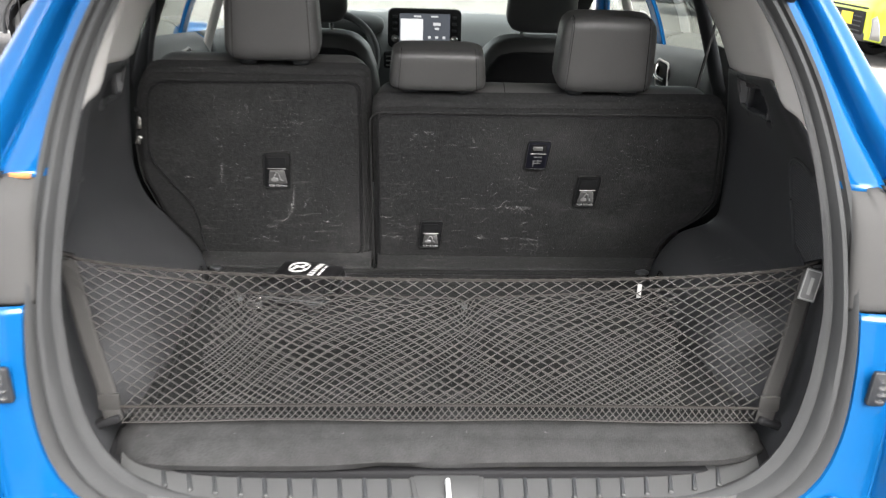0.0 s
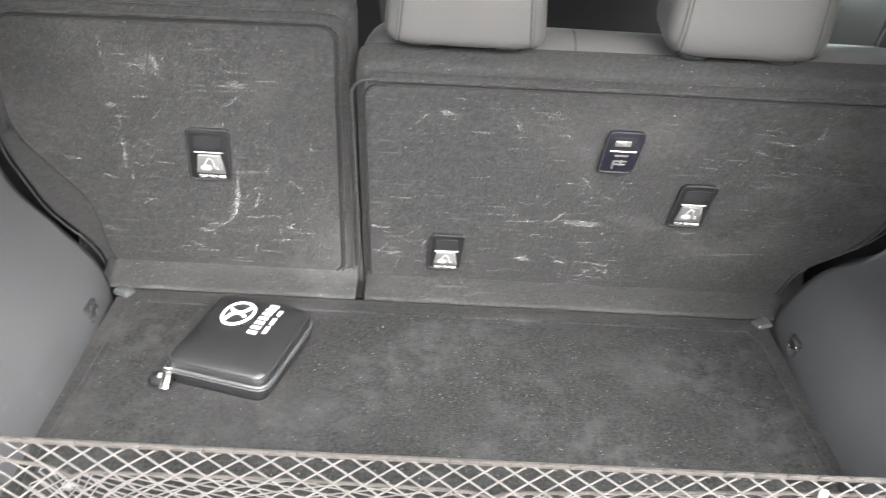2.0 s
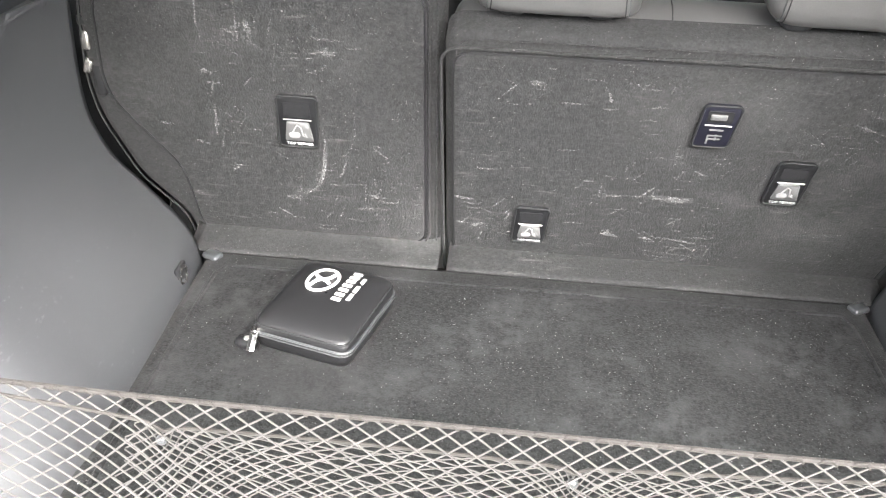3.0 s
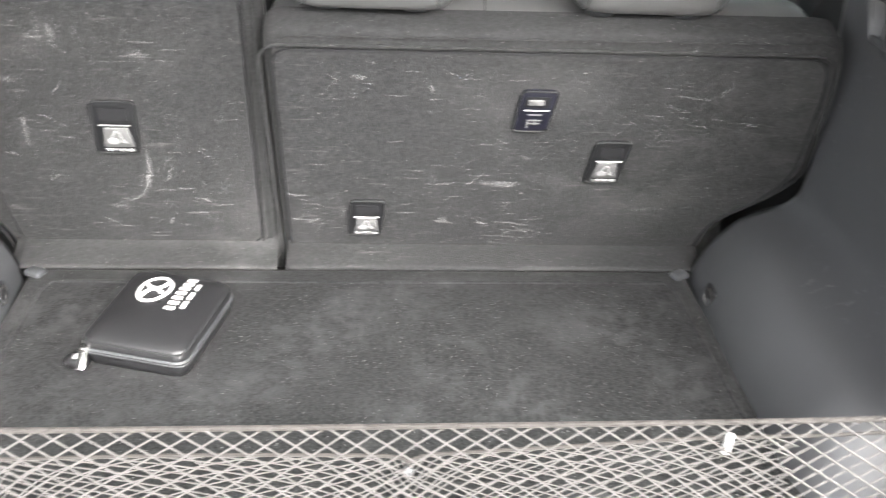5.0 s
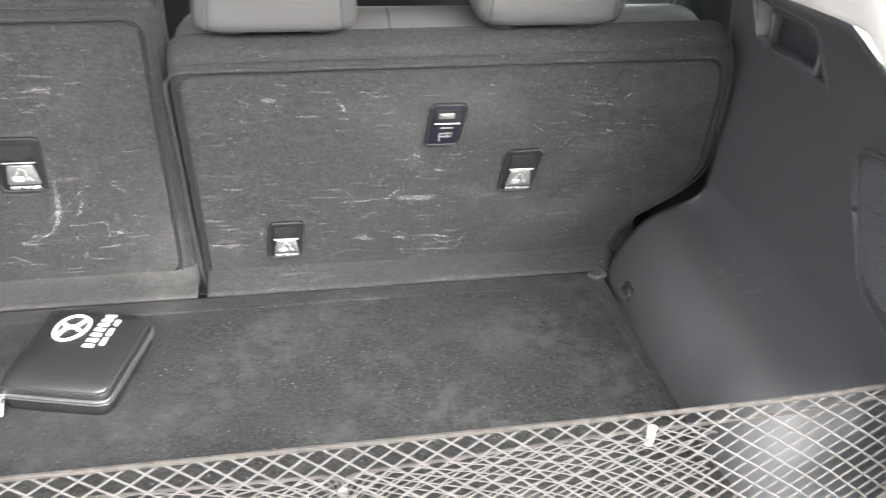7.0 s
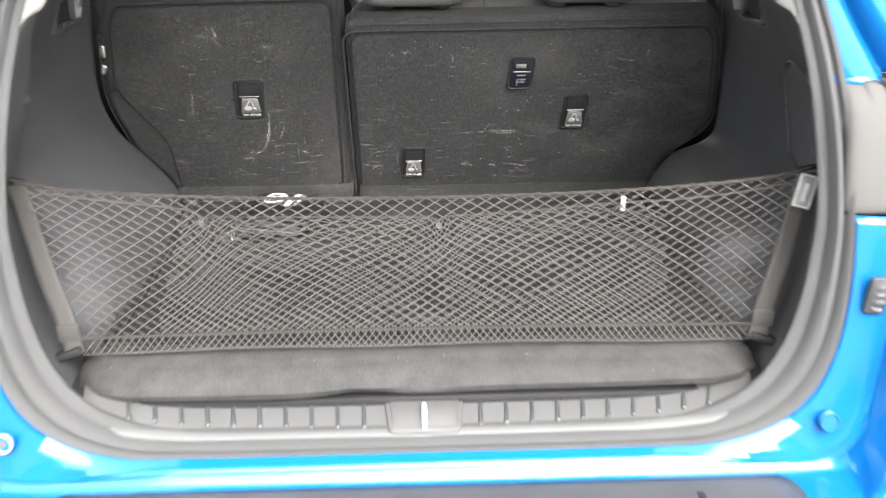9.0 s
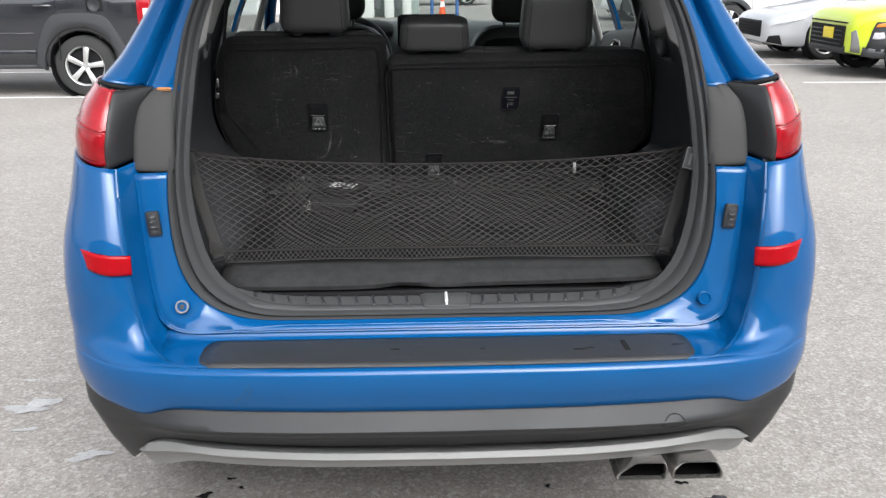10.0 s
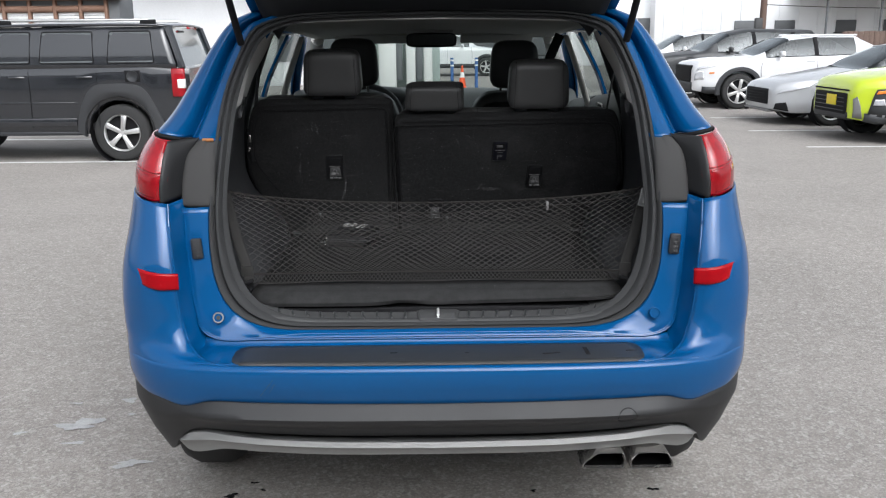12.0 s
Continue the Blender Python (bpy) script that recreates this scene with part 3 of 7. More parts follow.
    # tail lamp: red lens over a dark body, with a darker lower half
    lamp_rows = [
        [(0.728, 0.09, 1.128), (0.742, 0.047, 1.120), (0.772, 0.034, 1.116), (0.806, 0.05, 1.122), (0.838, 0.09, 1.13), (0.856, 0.15, 1.135), (0.866, 0.25, 1.135)],
        [(0.728, 0.10, 1.165), (0.738, 0.045, 1.168), (0.768, 0.032, 1.172), (0.803, 0.05, 1.178), (0.836, 0.095, 1.185), (0.853, 0.155, 1.19), (0.862, 0.26, 1.19)],
        [(0.722, 0.12, 1.225), (0.735, 0.065, 1.228), (0.762, 0.055, 1.231), (0.794, 0.075, 1.236), (0.822, 0.12, 1.241), (0.838, 0.175, 1.245), (0.845, 0.27, 1.245)],
        [(0.718, 0.14, 1.268), (0.73, 0.10, 1.274), (0.752, 0.092, 1.279), (0.776, 0.11, 1.284), (0.797, 0.15, 1.288), (0.81, 0.20, 1.291), (0.815, 0.29, 1.292)],
    ]
    lamp = part("tail_lamp", loft(lamp_rows, 26, 22, sx), REDLENS, car, "glossy red tail lamp", thick=0.004)
    for k0, k1 in ((0.44, 0.47),):
        dense = [spline(c, 41) for c in zip(*[spline(r, 26) for r in lamp_rows])]
        band = [[(x * 1.004, y - 0.003, z) for x, y, z in (dense[c][q] for c in range(5, 25))] for q in range(int(40 * k0), int(40 * k1) + 1)]
        part("lens_divider", loft(band, 0, 0, sx), DARKRED, lamp, "dark strip across the lens", thick=0.002)
        low = [[(x * 1.0015, y - 0.0015, z) for x, y, z in (dense[c][q] for c in range(5, 24))] for q in range(2, 17)]
        part("lower_lens", loft(low, 0, 0, sx), DARKRED, lamp, "darker red lower half", thick=0.001)
    # dark side of the lamp and the grey plastic panel between lamp and opening
    rows = [[(0.760, 0.040, 1.104), (0.758, 0.0335, 1.106), (0.751, 0.0345, 1.109), (0.737, 0.048, 1.115), (0.714, 0.088, 1.121)],
            [(0.757, 0.038, 1.165), (0.755, 0.0315, 1.165), (0.748, 0.0330, 1.165), (0.734, 0.050, 1.166), (0.709, 0.102, 1.168)],
            [(0.751, 0.061, 1.228), (0.749, 0.0545, 1.228), (0.742, 0.0565, 1.229), (0.727, 0.073, 1.232), (0.695, 0.124, 1.236)],
            [(0.743, 0.098, 1.274), (0.741, 0.0895, 1.275), (0.735, 0.0925, 1.275), (0.714, 0.112, 1.276), (0.668, 0.148, 1.278)]]
    part("lamp_housing", loft(rows, 22, 18, sx), CLAD, car, thick=0.003)
    rows = [[(0.622, 0.098 + d, z), (0.628, 0.088 + d, z), (0.648, 0.081 + d, z), (x - 0.026, 0.078 + d, z + 0.002), (x - 0.006, 0.081 + d, z + 0.003), (x, 0.098 + d, z + 0.003)]
            for z, d, x in ((1.089, 0.002, 0.716), (1.093, -0.002, 0.716), (1.165, 0.013, 0.713), (1.228, 0.035, 0.702), (1.262, 0.062, 0.680), (1.268, 0.075, 0.674))]
    part("pillar_cover", loft(rows, 30, 22, sx), COVER, car, "matt grey plastic panel beside the tail lamp", thick=0.003)
    # rear pillar with its water channel
    rows = [
        [(0.605, 0.19, 1.266), (0.624, 0.158, 1.266), (0.66, 0.148, 1.268), (0.688, 0.158, 1.27), (0.70, 0.17, 1.272), (0.722, 0.135, 1.28), (0.772, 0.135, 1.292), (0.806, 0.22, 1.292), (0.83, 0.42, 1.28), (0.85, 0.60, 1.26)],
        [(0.60, 0.262, 1.33), (0.618, 0.235, 1.33), (0.648, 0.232, 1.33), (0.674, 0.238, 1.33), (0.686, 0.25, 1.33), (0.708, 0.22, 1.335), (0.752, 0.235, 1.34), (0.782, 0.31, 1.34), (0.80, 0.48, 1.34), (0.82, 0.66, 1.32)],
        [(0.595, 0.332, 1.40), (0.61, 0.312, 1.40), (0.635, 0.31, 1.40), (0.658, 0.316, 1.40), (0.668, 0.33, 1.40), (0.69, 0.305, 1.405), (0.726, 0.325, 1.41), (0.752, 0.39, 1.41), (0.77, 0.55, 1.41), (0.785, 0.72, 1.40)],
        [(0.57, 0.44, 1.51), (0.583, 0.42, 1.512), (0.603, 0.417, 1.514), (0.622, 0.42, 1.516), (0.632, 0.435, 1.516), (0.65, 0.412, 1.52), (0.678, 0.43, 1.525), (0.698, 0.49, 1.525), (0.712, 0.63, 1.525), (0.722, 0.80, 1.52)],
        [(0.545, 0.505, 1.58), (0.552, 0.485, 1.583), (0.568, 0.48, 1.586), (0.584, 0.482, 1.588), (0.592, 0.497, 1.588), (0.606, 0.475, 1.594), (0.628, 0.488, 1.60), (0.646, 0.54, 1.60), (0.66, 0.68, 1.60), (0.668, 0.84, 1.60)],
        [(0.49, 0.545, 1.612), (0.498, 0.53, 1.615), (0.51, 0.525, 1.618), (0.524, 0.525, 1.62), (0.532, 0.54, 1.62), (0.545, 0.52, 1.626), (0.566, 0.53, 1.632), (0.584, 0.575, 1.634), (0.60, 0.70, 1.636), (0.61, 0.86, 1.638)],
    ]
    rows = [[(x, y + {3: 0.012, 4: 0.034, 5: 0.010}.get(k, 0.0), z) for k, (x, y, z) in enumerate(r)] for r in rows]
    part("rear_pillar", loft(rows, 60, 34, sx), BLUE, car, thick=0.002)
    part("pillar_seal", tube([(sx * x, y - 0.003, z - 0.006) for x, y, z in spline([(0.668, 0.148, 1.270)] + rows[0][4:9], 40)], 0.006, 8), BLACK, car)
    # side panels, split at the door gaps, with the wheel arches cut out
    def side(name, y0, y1, mat, top=1.16):
        rows = []
        for y in np.linspace(y0, y1, 30):
            arch = 0.0
            for yc in (0.75, 3.38):
                if abs(y - yc) < 0.405:
                    arch = 0.34 + math.sqrt(0.405**2 - (y - yc) ** 2)
            nose = max(0.0, (y - 3.3) / 0.95) ** 2.4 * 0.24
            low = max(0.30, arch)
            zs = [low + (top - low) * k for k in (0, 0.12, 0.35, 0.6, 0.8, 0.94, 1.0)]
            wide = lambda z: np.interp(z, [0.25, 0.45, 0.62, 0.85, 0.95, 1.03, 1.10, 1.16, 1.2], [0.87, 0.905, 0.922, 0.92, 0.914, 0.905, 0.89, 0.872, 0.86])
            rows.append([(wide(z) - nose, y, z) for z in zs])
        return part(name, loft(rows, 0, 0, sx), mat, car, thick=0.003)

    side("rear_wing", 0.45, 1.12, BLUE, 1.2)
    side("rear_door", 1.126, 1.97, BLUE)
    side("front_door", 1.976, 3.0, BLUE)
    side("front_wing", 3.006, 4.22, BLUE, 1.0)
    # dark arch edging
    for yc in (0.75, 3.38):
        arc = [(sx * 0.905, yc + 0.40 * math.cos(a), 0.34 + 0.40 * math.sin(a)) for a in np.linspace(-0.1, math.pi + 0.1, 30)]
        part("arch_edging", tube(arc, 0.028, 8), DARKPLAST, car)
        bmw = lathe([(-0.10, 0.20), (-0.10, 0.30), (-0.09, 0.325), (-0.05, 0.345), (0.05, 0.345), (0.09, 0.325), (0.10, 0.30), (0.10, 0.235), (0.075, 0.225)], 48)
        wheel = part("wheel", moved(bmw, pose(sx * 0.815, yc, 0.345)), TYRE, car)
        spokes = [lathe([(sx * 0.07, 0.235), (sx * 0.10, 0.225), (sx * 0.085, 0.21), (sx * 0.05, 0.20)], 40), lathe([(sx * 0.085, 0.0), (sx * 0.085, 0.05), (sx * 0.06, 0.06)], 20)]
        for k in range(5):
            spokes.append(box((0.03, 0.05, 0.19), (sx * 0.075, 0, 0), 0.006, 1, pose(0, 0, 0, 72 * k) @ pose(0, 0, 0.12)))
        part("rim", moved(joined(*spokes), pose(sx * 0.815, yc, 0.345)), ALLOY, wheel)
    # door windows, their blue frames, pillars
    def gl(y0, y1, y0t, y1t):
        return loft([[(0.868, y0, 1.15), (0.868, y1, 1.15)], [(0.80, (y0 + y0t) / 2, 1.36), (0.80, (y1 + y1t) / 2, 1.36)], [(0.69, y0t, 1.565), (0.69, y1t, 1.565)]], 8, 10, sx)

    for nm, a in (("rear_quarter_window", (0.80, 1.07, 0.93, 1.07)), ("rear_door_window", (1.15, 1.93, 1.15, 1.90)), ("front_door_window", (2.0, 3.05, 1.98, 2.45))):
        w = part(nm, gl(*a), GLASS if "front" in nm else PRIVACY, car)
        w.visible_shadow = False
    for nm, a, mat in (("rear_door_frame", (1.06, 1.155, 1.06, 1.155), BLUE), ("centre_pillar", (1.925, 2.005, 1.895, 1.985), BLUE), ("front_pillar", (2.98, 3.12, 2.38, 2.5), BLUE)):
        part(nm, gl(*a), mat, car, thick=0.012)
    part("window_rail", tube([(sx * x, y, z) for x, y, z in spline([(0.66, 0.82, 1.585), (0.69, 1.2, 1.582), (0.70, 1.9, 1.582), (0.69, 2.4, 1.57), (0.78, 2.75, 1.36), (0.86, 3.08, 1.12)], 30)], 0.022, 8), BLUE, car)
    part("roof_rail", tube([(sx * x, y, z) for x, y, z in spline([(0.575, 0.62, 1.645), (0.58, 0.72, 1.682), (0.585, 1.4, 1.69), (0.575, 2.15, 1.675), (0.565, 2.28, 1.64)], 24)], 0.014, 8), SILVER, car)
    part("door_mirror", pillow((0.2, 0.12, 0.15), (sx * 1.0, 2.88, 1.12), 3), BLUE, car)
    # red reflector, rubber stop, bolt
    rf = [[(0.701, -0.0480, 0.889), (0.745, -0.060, 0.891), (0.785, -0.051, 0.899), (0.812, -0.03, 0.912)], [(0.70, -0.047, 0.932), (0.745, -0.0575, 0.936), (0.79, -0.046, 0.942), (0.823, -0.016, 0.947)]]
    part("reflector", loft([[(x, y - 0.004, z) for x, y, z in r] for r in rf], 14, 6, sx), REFLECTOR, car, "red bumper reflector", thick=0.008)
    stop_m = pose(sx * 0.668, 0.038, 0.981, 0, sx * 4) @ pose(0, 0, 0, 90)
    stop = part("rubber_stop", plate(rect(0.030, 0.058, 0.006), 0.008, 0.002, 2, stop_m), DARKPLAST, car, "black rubber tailgate stop")
    for k in range(4):
        part("ridge", box((0.014, 0.010, 0.006), (0, 0, 0), 0.003, 2, stop_m @ pose(0.001, -0.018 + 0.012 * k, 0.011, 90)), DUST, stop)
    bolt_m = pose(sx * 0.61, -0.0135, 0.794, 90 - 12)
    part("panel_plug", moved(lathe([(0.0, 0.0), (0.0, 0.0150), (-0.0008, 0.0162), (-0.008, 0.0162)], 28, "z"), bolt_m), BLUE, car, "round blue plug", smooth=False)
    part("plug_ring", moved(tube([(0.0135 * math.cos(a), 0.0135 * math.sin(a), 0.0006) for a in np.linspace(0, 2 * math.pi, 25)[:-1]], 0.0022, 6, True), bolt_m), LABELGREY if sx < 0 else BLUE, car)
    if sx < 0:
        part("plug_hole", moved(lathe([(0.0012, 0.0), (0.0012, 0.0055), (-0.001, 0.006)], 16, "z"), bolt_m), SILL, car)
    # gas strut to the raised tailgate
    part("gas_strut", tube([(sx * 0.592, 0.416, 1.535), (sx * 0.60, 0.30, 1.68)], 0.011, 10), BLACK, car, "black gas strut")
    part("strut_tube", tube([(sx * 0.60, 0.31, 1.668), (sx * 0.615, 0.075, 1.985)], 0.0165, 10), BLACK, car)

# rust-coloured residue at the foot of one pillar
bm = box((0.032, 0.004, 0.009), (-0.645, 0.147, 1.271), 0.0015, 1)
part("orange_residue", bm, ORANGE, car, "orange smear on the pillar")

# bumper: ledge, blue face, dark lower cladding, silver trim
RING = [(0, -0.182), (0.30, -0.180), (0.50, -0.170), (0.64, -0.152), (0.74, -0.118), (0.805, -0.066), (0.85, 0.0), (0.885, 0.10), (0.907, 0.25), (0.92, 0.5)]


def ring(zs, dy=0.0, dx=0.0):
    zs = zs if isinstance(zs, (list, tuple)) else [zs] * 10
    return [(x + dx * min(1, x / 0.7), y + dy, z) for (x, y), z in zip(RING, zs)]


def both(rows):
    """Rows given for the right half, carried over to the left."""
    return [[(-x, y, z) for x, y, z in r[:0:-1]] + list(r) for r in rows]


ledge = [[(0, -0.014, 0.733), (0.30, -0.014, 0.733), (0.52, -0.014, 0.733), (0.60, -0.012, 0.734), (0.648, -0.01, 0.736)],
         [(0, -0.026, 0.716), (0.30, -0.026, 0.716), (0.52, -0.026, 0.716), (0.61, -0.024, 0.716), (0.655, -0.02, 0.716)],
         [(0, -0.06, 0.711), (0.30, -0.06, 0.711), (0.52, -0.058, 0.711), (0.61, -0.056, 0.711), (0.66, -0.055, 0.711)],
         [(0, -0.168, 0.706), (0.30, -0.166, 0.706), (0.50, -0.156, 0.706), (0.61, -0.145, 0.706), (0.705, -0.13, 0.706)]]
part("bumper_ledge", loft(both([spline(r, 20) for r in ledge]), 0, 16), BLUE, car, thick=0.002)
# the blue lower edge dips beside the corner and rises again round it
RX = [(0, -0.182), (0.30, -0.180), (0.50, -0.170), (0.62, -0.156), (0.69, -0.138), (0.745, -0.115), (0.805, -0.066), (0.86, 0.03), (0.905, 0.25), (0.92, 0.5)]


def belt_row(zs, dys):
    dys = dys if isinstance(dys, (list, tuple)) else [dys] * 10
    return [(x, y + d, z) for (x, y), z, d in zip(RX, zs, dys)]


edge_z = [0.600, 0.602, 0.604, 0.603, 0.584, 0.592, 0.602, 0.612, 0.62, 0.62]
faces = [ring(0.7055, 0.012), ring(0.703, 0.003), ring(0.694, -0.004), ring(0.668, -0.006), ring(0.640, -0.002), belt_row(edge_z, 0.012), belt_row([z - 0.004 for z in edge_z], 0.03)]
faces = [[(x + wider(x, z), y, z) for x, y, z in r] for r in faces]
part("bumper_cover", loft(both([spline(r, 60) for r in faces]), 0, 30), BLUE, car, thick=0.003)
lip = [-0.012, -0.012, -0.012, -0.006, 0.010, 0.014, 0.016, 0.02, 0.02, 0.02]
mid = [0.556, 0.557, 0.559, 0.560, 0.556, 0.548, 0.548, 0.55, 0.55, 0.55]
bend = [0.515, 0.516, 0.520, 0.522, 0.515, 0.49, 0.46, 0.45, 0.45, 0.45]
foot = [0.480, 0.482, 0.488, 0.494, 0.490, 0.455, 0.400, 0.37, 0.36, 0.36]
clad = [belt_row([z + 0.002 for z in edge_z], 0.022), belt_row([z - 0.005 for z in edge_z], 0.015), belt_row([z + 0.004 for z in mid], lip), belt_row([z - 0.004 for z in mid], [d + 0.002 for d in lip]),
        belt_row(bend, 0.042), belt_row(foot, [0.068, 0.068, 0.068, 0.068, 0.062, 0.06, 0.06, 0.05, 0.04, 0.04]), belt_row([z - 0.012 for z in foot], 0.11)]
rows = [spline([(x + wider(x, z) - 0.055 * min(1, max(0, (x - 0.66) / 0.15)) * max(0, (0.55 - z) / 0.15) ** 1.5, y, z) for x, y, z in r], 60) for r in clad]
creased = [rows[0], rows[1]] + [[between(a, b, k) for a, b in zip(rows[1], rows[2])] for k in (0.3, 0.7)] + [rows[2], rows[3]]
for lo, hi in zip(rows[3:], rows[4:]):
    creased += [[between(a, b, k) for a, b in zip(lo, hi)] for k in (0.35, 0.7, 1.0)]
part("bumper_cladding", grid(both(creased)), CLAD, car, "dark grey unpainted lower bumper", thick=0.003)
SKID = [(0, -0.112), (0.3, -0.110), (0.5, -0.098), (0.60, -0.086), (0.655, -0.074), (0.69, -0.064), (0.72, -0.05), (0.738, -0.036)]
up = [0.461, 0.465, 0.472, 0.480, 0.484, 0.478, 0.464, 0.446]
dn = [0.418, 0.420, 0.426, 0.430, 0.418, 0.412, 0.420, 0.440]
skid = [[(x, y + 0.02, z) for (x, y), z in zip(SKID, up)], [(x, y - 0.006, z - 0.003) for (x, y), z in zip(SKID, up)], [(x, y - 0.012, z * 0.66 + w * 0.34) for (x, y), z, w in zip(SKID, up, dn)], [(x, y - 0.008, z * 0.62 + w * 0.38) for (x, y), z, w in zip(SKID, up, dn)],
        [(x, y + 0.002, w + 0.003) for (x, y), w in zip(SKID, dn)], [(x, y + 0.04, w) for (x, y), w in zip(SKID, dn)]]
part("skid_trim", grid(both([spline(r, 40) for r in skid])), SILVER, car, "satin silver trim under the bumper", thick=0.003)
# dark film on the ledge, with worn marks
film = []
for y in (-0.030, -0.045, -0.07, -0.10, -0.13, -0.148, -0.158, -0.166):
    k = min(1, max(0, (-y - 0.03) / 0.136))
    w = 0.560 - 0.030 * abs(2 * k - 1) ** 5
    film.append([(x, y + 0.012 * (x / 0.55) ** 2 * k, 0.7145 - 0.045 * (-y - 0.03)) for x in np.linspace(-w + 0.005, w, 34)])
guard = part("bumper_guard", grid(film), FILM, car, "dark protective film on the bumper ledge", thick=0.0015)
edge = [[(x, -0.150 - d + 0.012 * (x / 0.55) ** 2, 0.7108 - h) for x in np.linspace(-0.528, 0.533, 34)] for d, h in ((0.0, 0.0), (0.012, 0.0012), (0.020, 0.0035))]
part("guard_edge", grid(edge), SILL, guard, thick=0.0015)
for x, y, w, d in ((0.407, -0.085, 0.012, 0.06), (0.30, -0.105, 0.03, 0.006), (0.325, -0.10, 0.018, 0.005), (0.53, -0.09, 0.03, 0.005), (-0.12, -0.09, 0.02, 0.004), (0.08, -0.095, 0.012, 0.004)):
    part("scrape", box((w, d, 0.0012), (x, y, 0.7115 - 0.045 * (-y - 0.03) + 0.004), 0.0004, 1, pose(0, 0, 0, 0, 0, 3)), BLACK, guard)
for x0, z0, x1, z1 in ((-0.47, 0.63, -0.435, 0.675), (-0.445, 0.64, -0.43, 0.665)):
    part("paint_scratch", tube([(x0, -0.1815, z0), (x1, -0.1845, z1)], 0.0005, 5), SILL, car)
at_cap = sorted((p[2], p[1]) for p in (min(r, key=lambda q: abs(q[0] - 0.508)) for r in creased[1:9]))
cap_ring = [(0.508 + 0.026 * math.cos(a), float(np.interp(0.553 + 0.026 * math.sin(a), [p[0] for p in at_cap], [p[1] for p in at_cap])) - 0.0022 + 0.0030 * math.cos(a), 0.553 + 0.026 * math.sin(a)) for a in np.linspace(0, 2 * math.pi, 28)[:-1]]
part("tow_cap", tube(cap_ring, 0.0013, 5, True), BLACK, car)

# twin exhaust tips and the underside
for x0, skew in ((0.462, -1), (0.592, 1)):
    o = rounded([(-0.066, -0.024), (0.058, -0.024), (0.060, 0.006), (0.052, 0.032), (-0.020, 0.032), (-0.058, -0.002)] if skew < 0 else [(-0.060, -0.024), (0.064, -0.024), (0.062, -0.002), (0.044, 0.032), (-0.040, 0.032), (-0.058, 0.006)], 0.008)
    rows = [[(x0 + x * s, y - 0.09 * z * (y < 0), 0.398 + z * s * 0.9) for x, z in o] for y, s in ((0.05, 0.95), (-0.115, 1.0), (-0.126, 0.99), (-0.128, 0.95), (-0.124, 0.90), (-0.112, 0.89))]
    tip = part("exhaust_tip", grid(rows, closed=True), STEEL, car, "bevelled steel exhaust tip")
    rows = [[(x0 + x * s, y - 0.09 * z * (y < 0), 0.398 + z * s * 0.9) for x, z in o] for y, s in ((-0.114, 0.892), (-0.08, 0.88), (0.0, 0.86), (0.22, 0.84), (0.222, 0.02))]
    part("exhaust_bore", grid(rows, closed=True), SOOT, tip, "sooty black bore")
part("underbody", box((1.36, 3.5, 0.05), (0, 2.1, 0.23), 0.02), BLACK, car)
part("rear_silencer", pillow((0.62, 0.26, 0.12), (0.1, 0.30, 0.40), 4), BLACK, car)
part("heat_shield", box((1.30, 0.30, 0.02), (0, 0.36, 0.31), 0.005), BLACK, car)

# roof, bonnet, windscreen, nose
roof = [[(x, y, z + 0.028 * (1 - (x / 0.62) ** 2)) for x in np.linspace(-w, w, 22)] for y, w, z in ((0.55, 0.52, 1.618), (0.62, 0.585, 1.632), (0.9, 0.61, 1.642), (1.5, 0.62, 1.645), (2.1, 0.61, 1.622), (2.42, 0.60, 1.585))]
part("roof", loft(roof, 0, 24), BLUE, car, thick=0.003)
head = [[(x, y, z - 0.03 + 0.02 * (1 - (x / 0.62) ** 2)) for x in np.linspace(-w, w, 22)] for y, w, z in ((0.57, 0.50, 1.618), (0.66, 0.56, 1.622), (0.9, 0.64, 1.622), (1.5, 0.67, 1.622), (2.1, 0.66, 1.602), (2.40, 0.62, 1.572))]
part("headliner", loft(head, 0, 24), HEADLINER, car, "pale cloth headliner", thick=0.004)
wind = [[(x, y - 0.10 * (x / 0.7) ** 2, z) for x in np.linspace(-w, w, 18)] for y, w, z in ((2.46, 0.60, 1.575), (2.80, 0.68, 1.405), (3.22, 0.76, 1.20))]
ws = part("windscreen", loft(wind, 0, 14), GLASS, car, "clear windscreen")
ws.visible_shadow = False
hood = [[(x, y - 0.12 * (x / 0.8) ** 2, z - 0.05 * (x / 0.8) ** 2) for x in np.linspace(-w, w, 20)] for y, w, z in ((3.16, 0.80, 1.17), (3.6, 0.80, 1.06), (4.0, 0.72, 0.98), (4.18, 0.64, 0.88))]
part("bonnet", loft(hood, 0, 16), BLUE, car, thick=0.003)
nose = [[(x, 4.24 - 0.22 * (abs(x) / 0.72) ** 2.2 + d, z) for x in np.linspace(-0.72, 0.72, 24)] for z, d in ((0.90, -0.04), (0.80, 0.02), (0.62, 0.06), (0.45, 0.06), (0.30, 0.0))]
part("front_bumper", loft(nose, 0, 12), BLUE, car, thick=0.004)
part("grille", box((0.8, 0.05, 0.22), (0, 4.22, 0.70), 0.03, 3), BLACK, car)

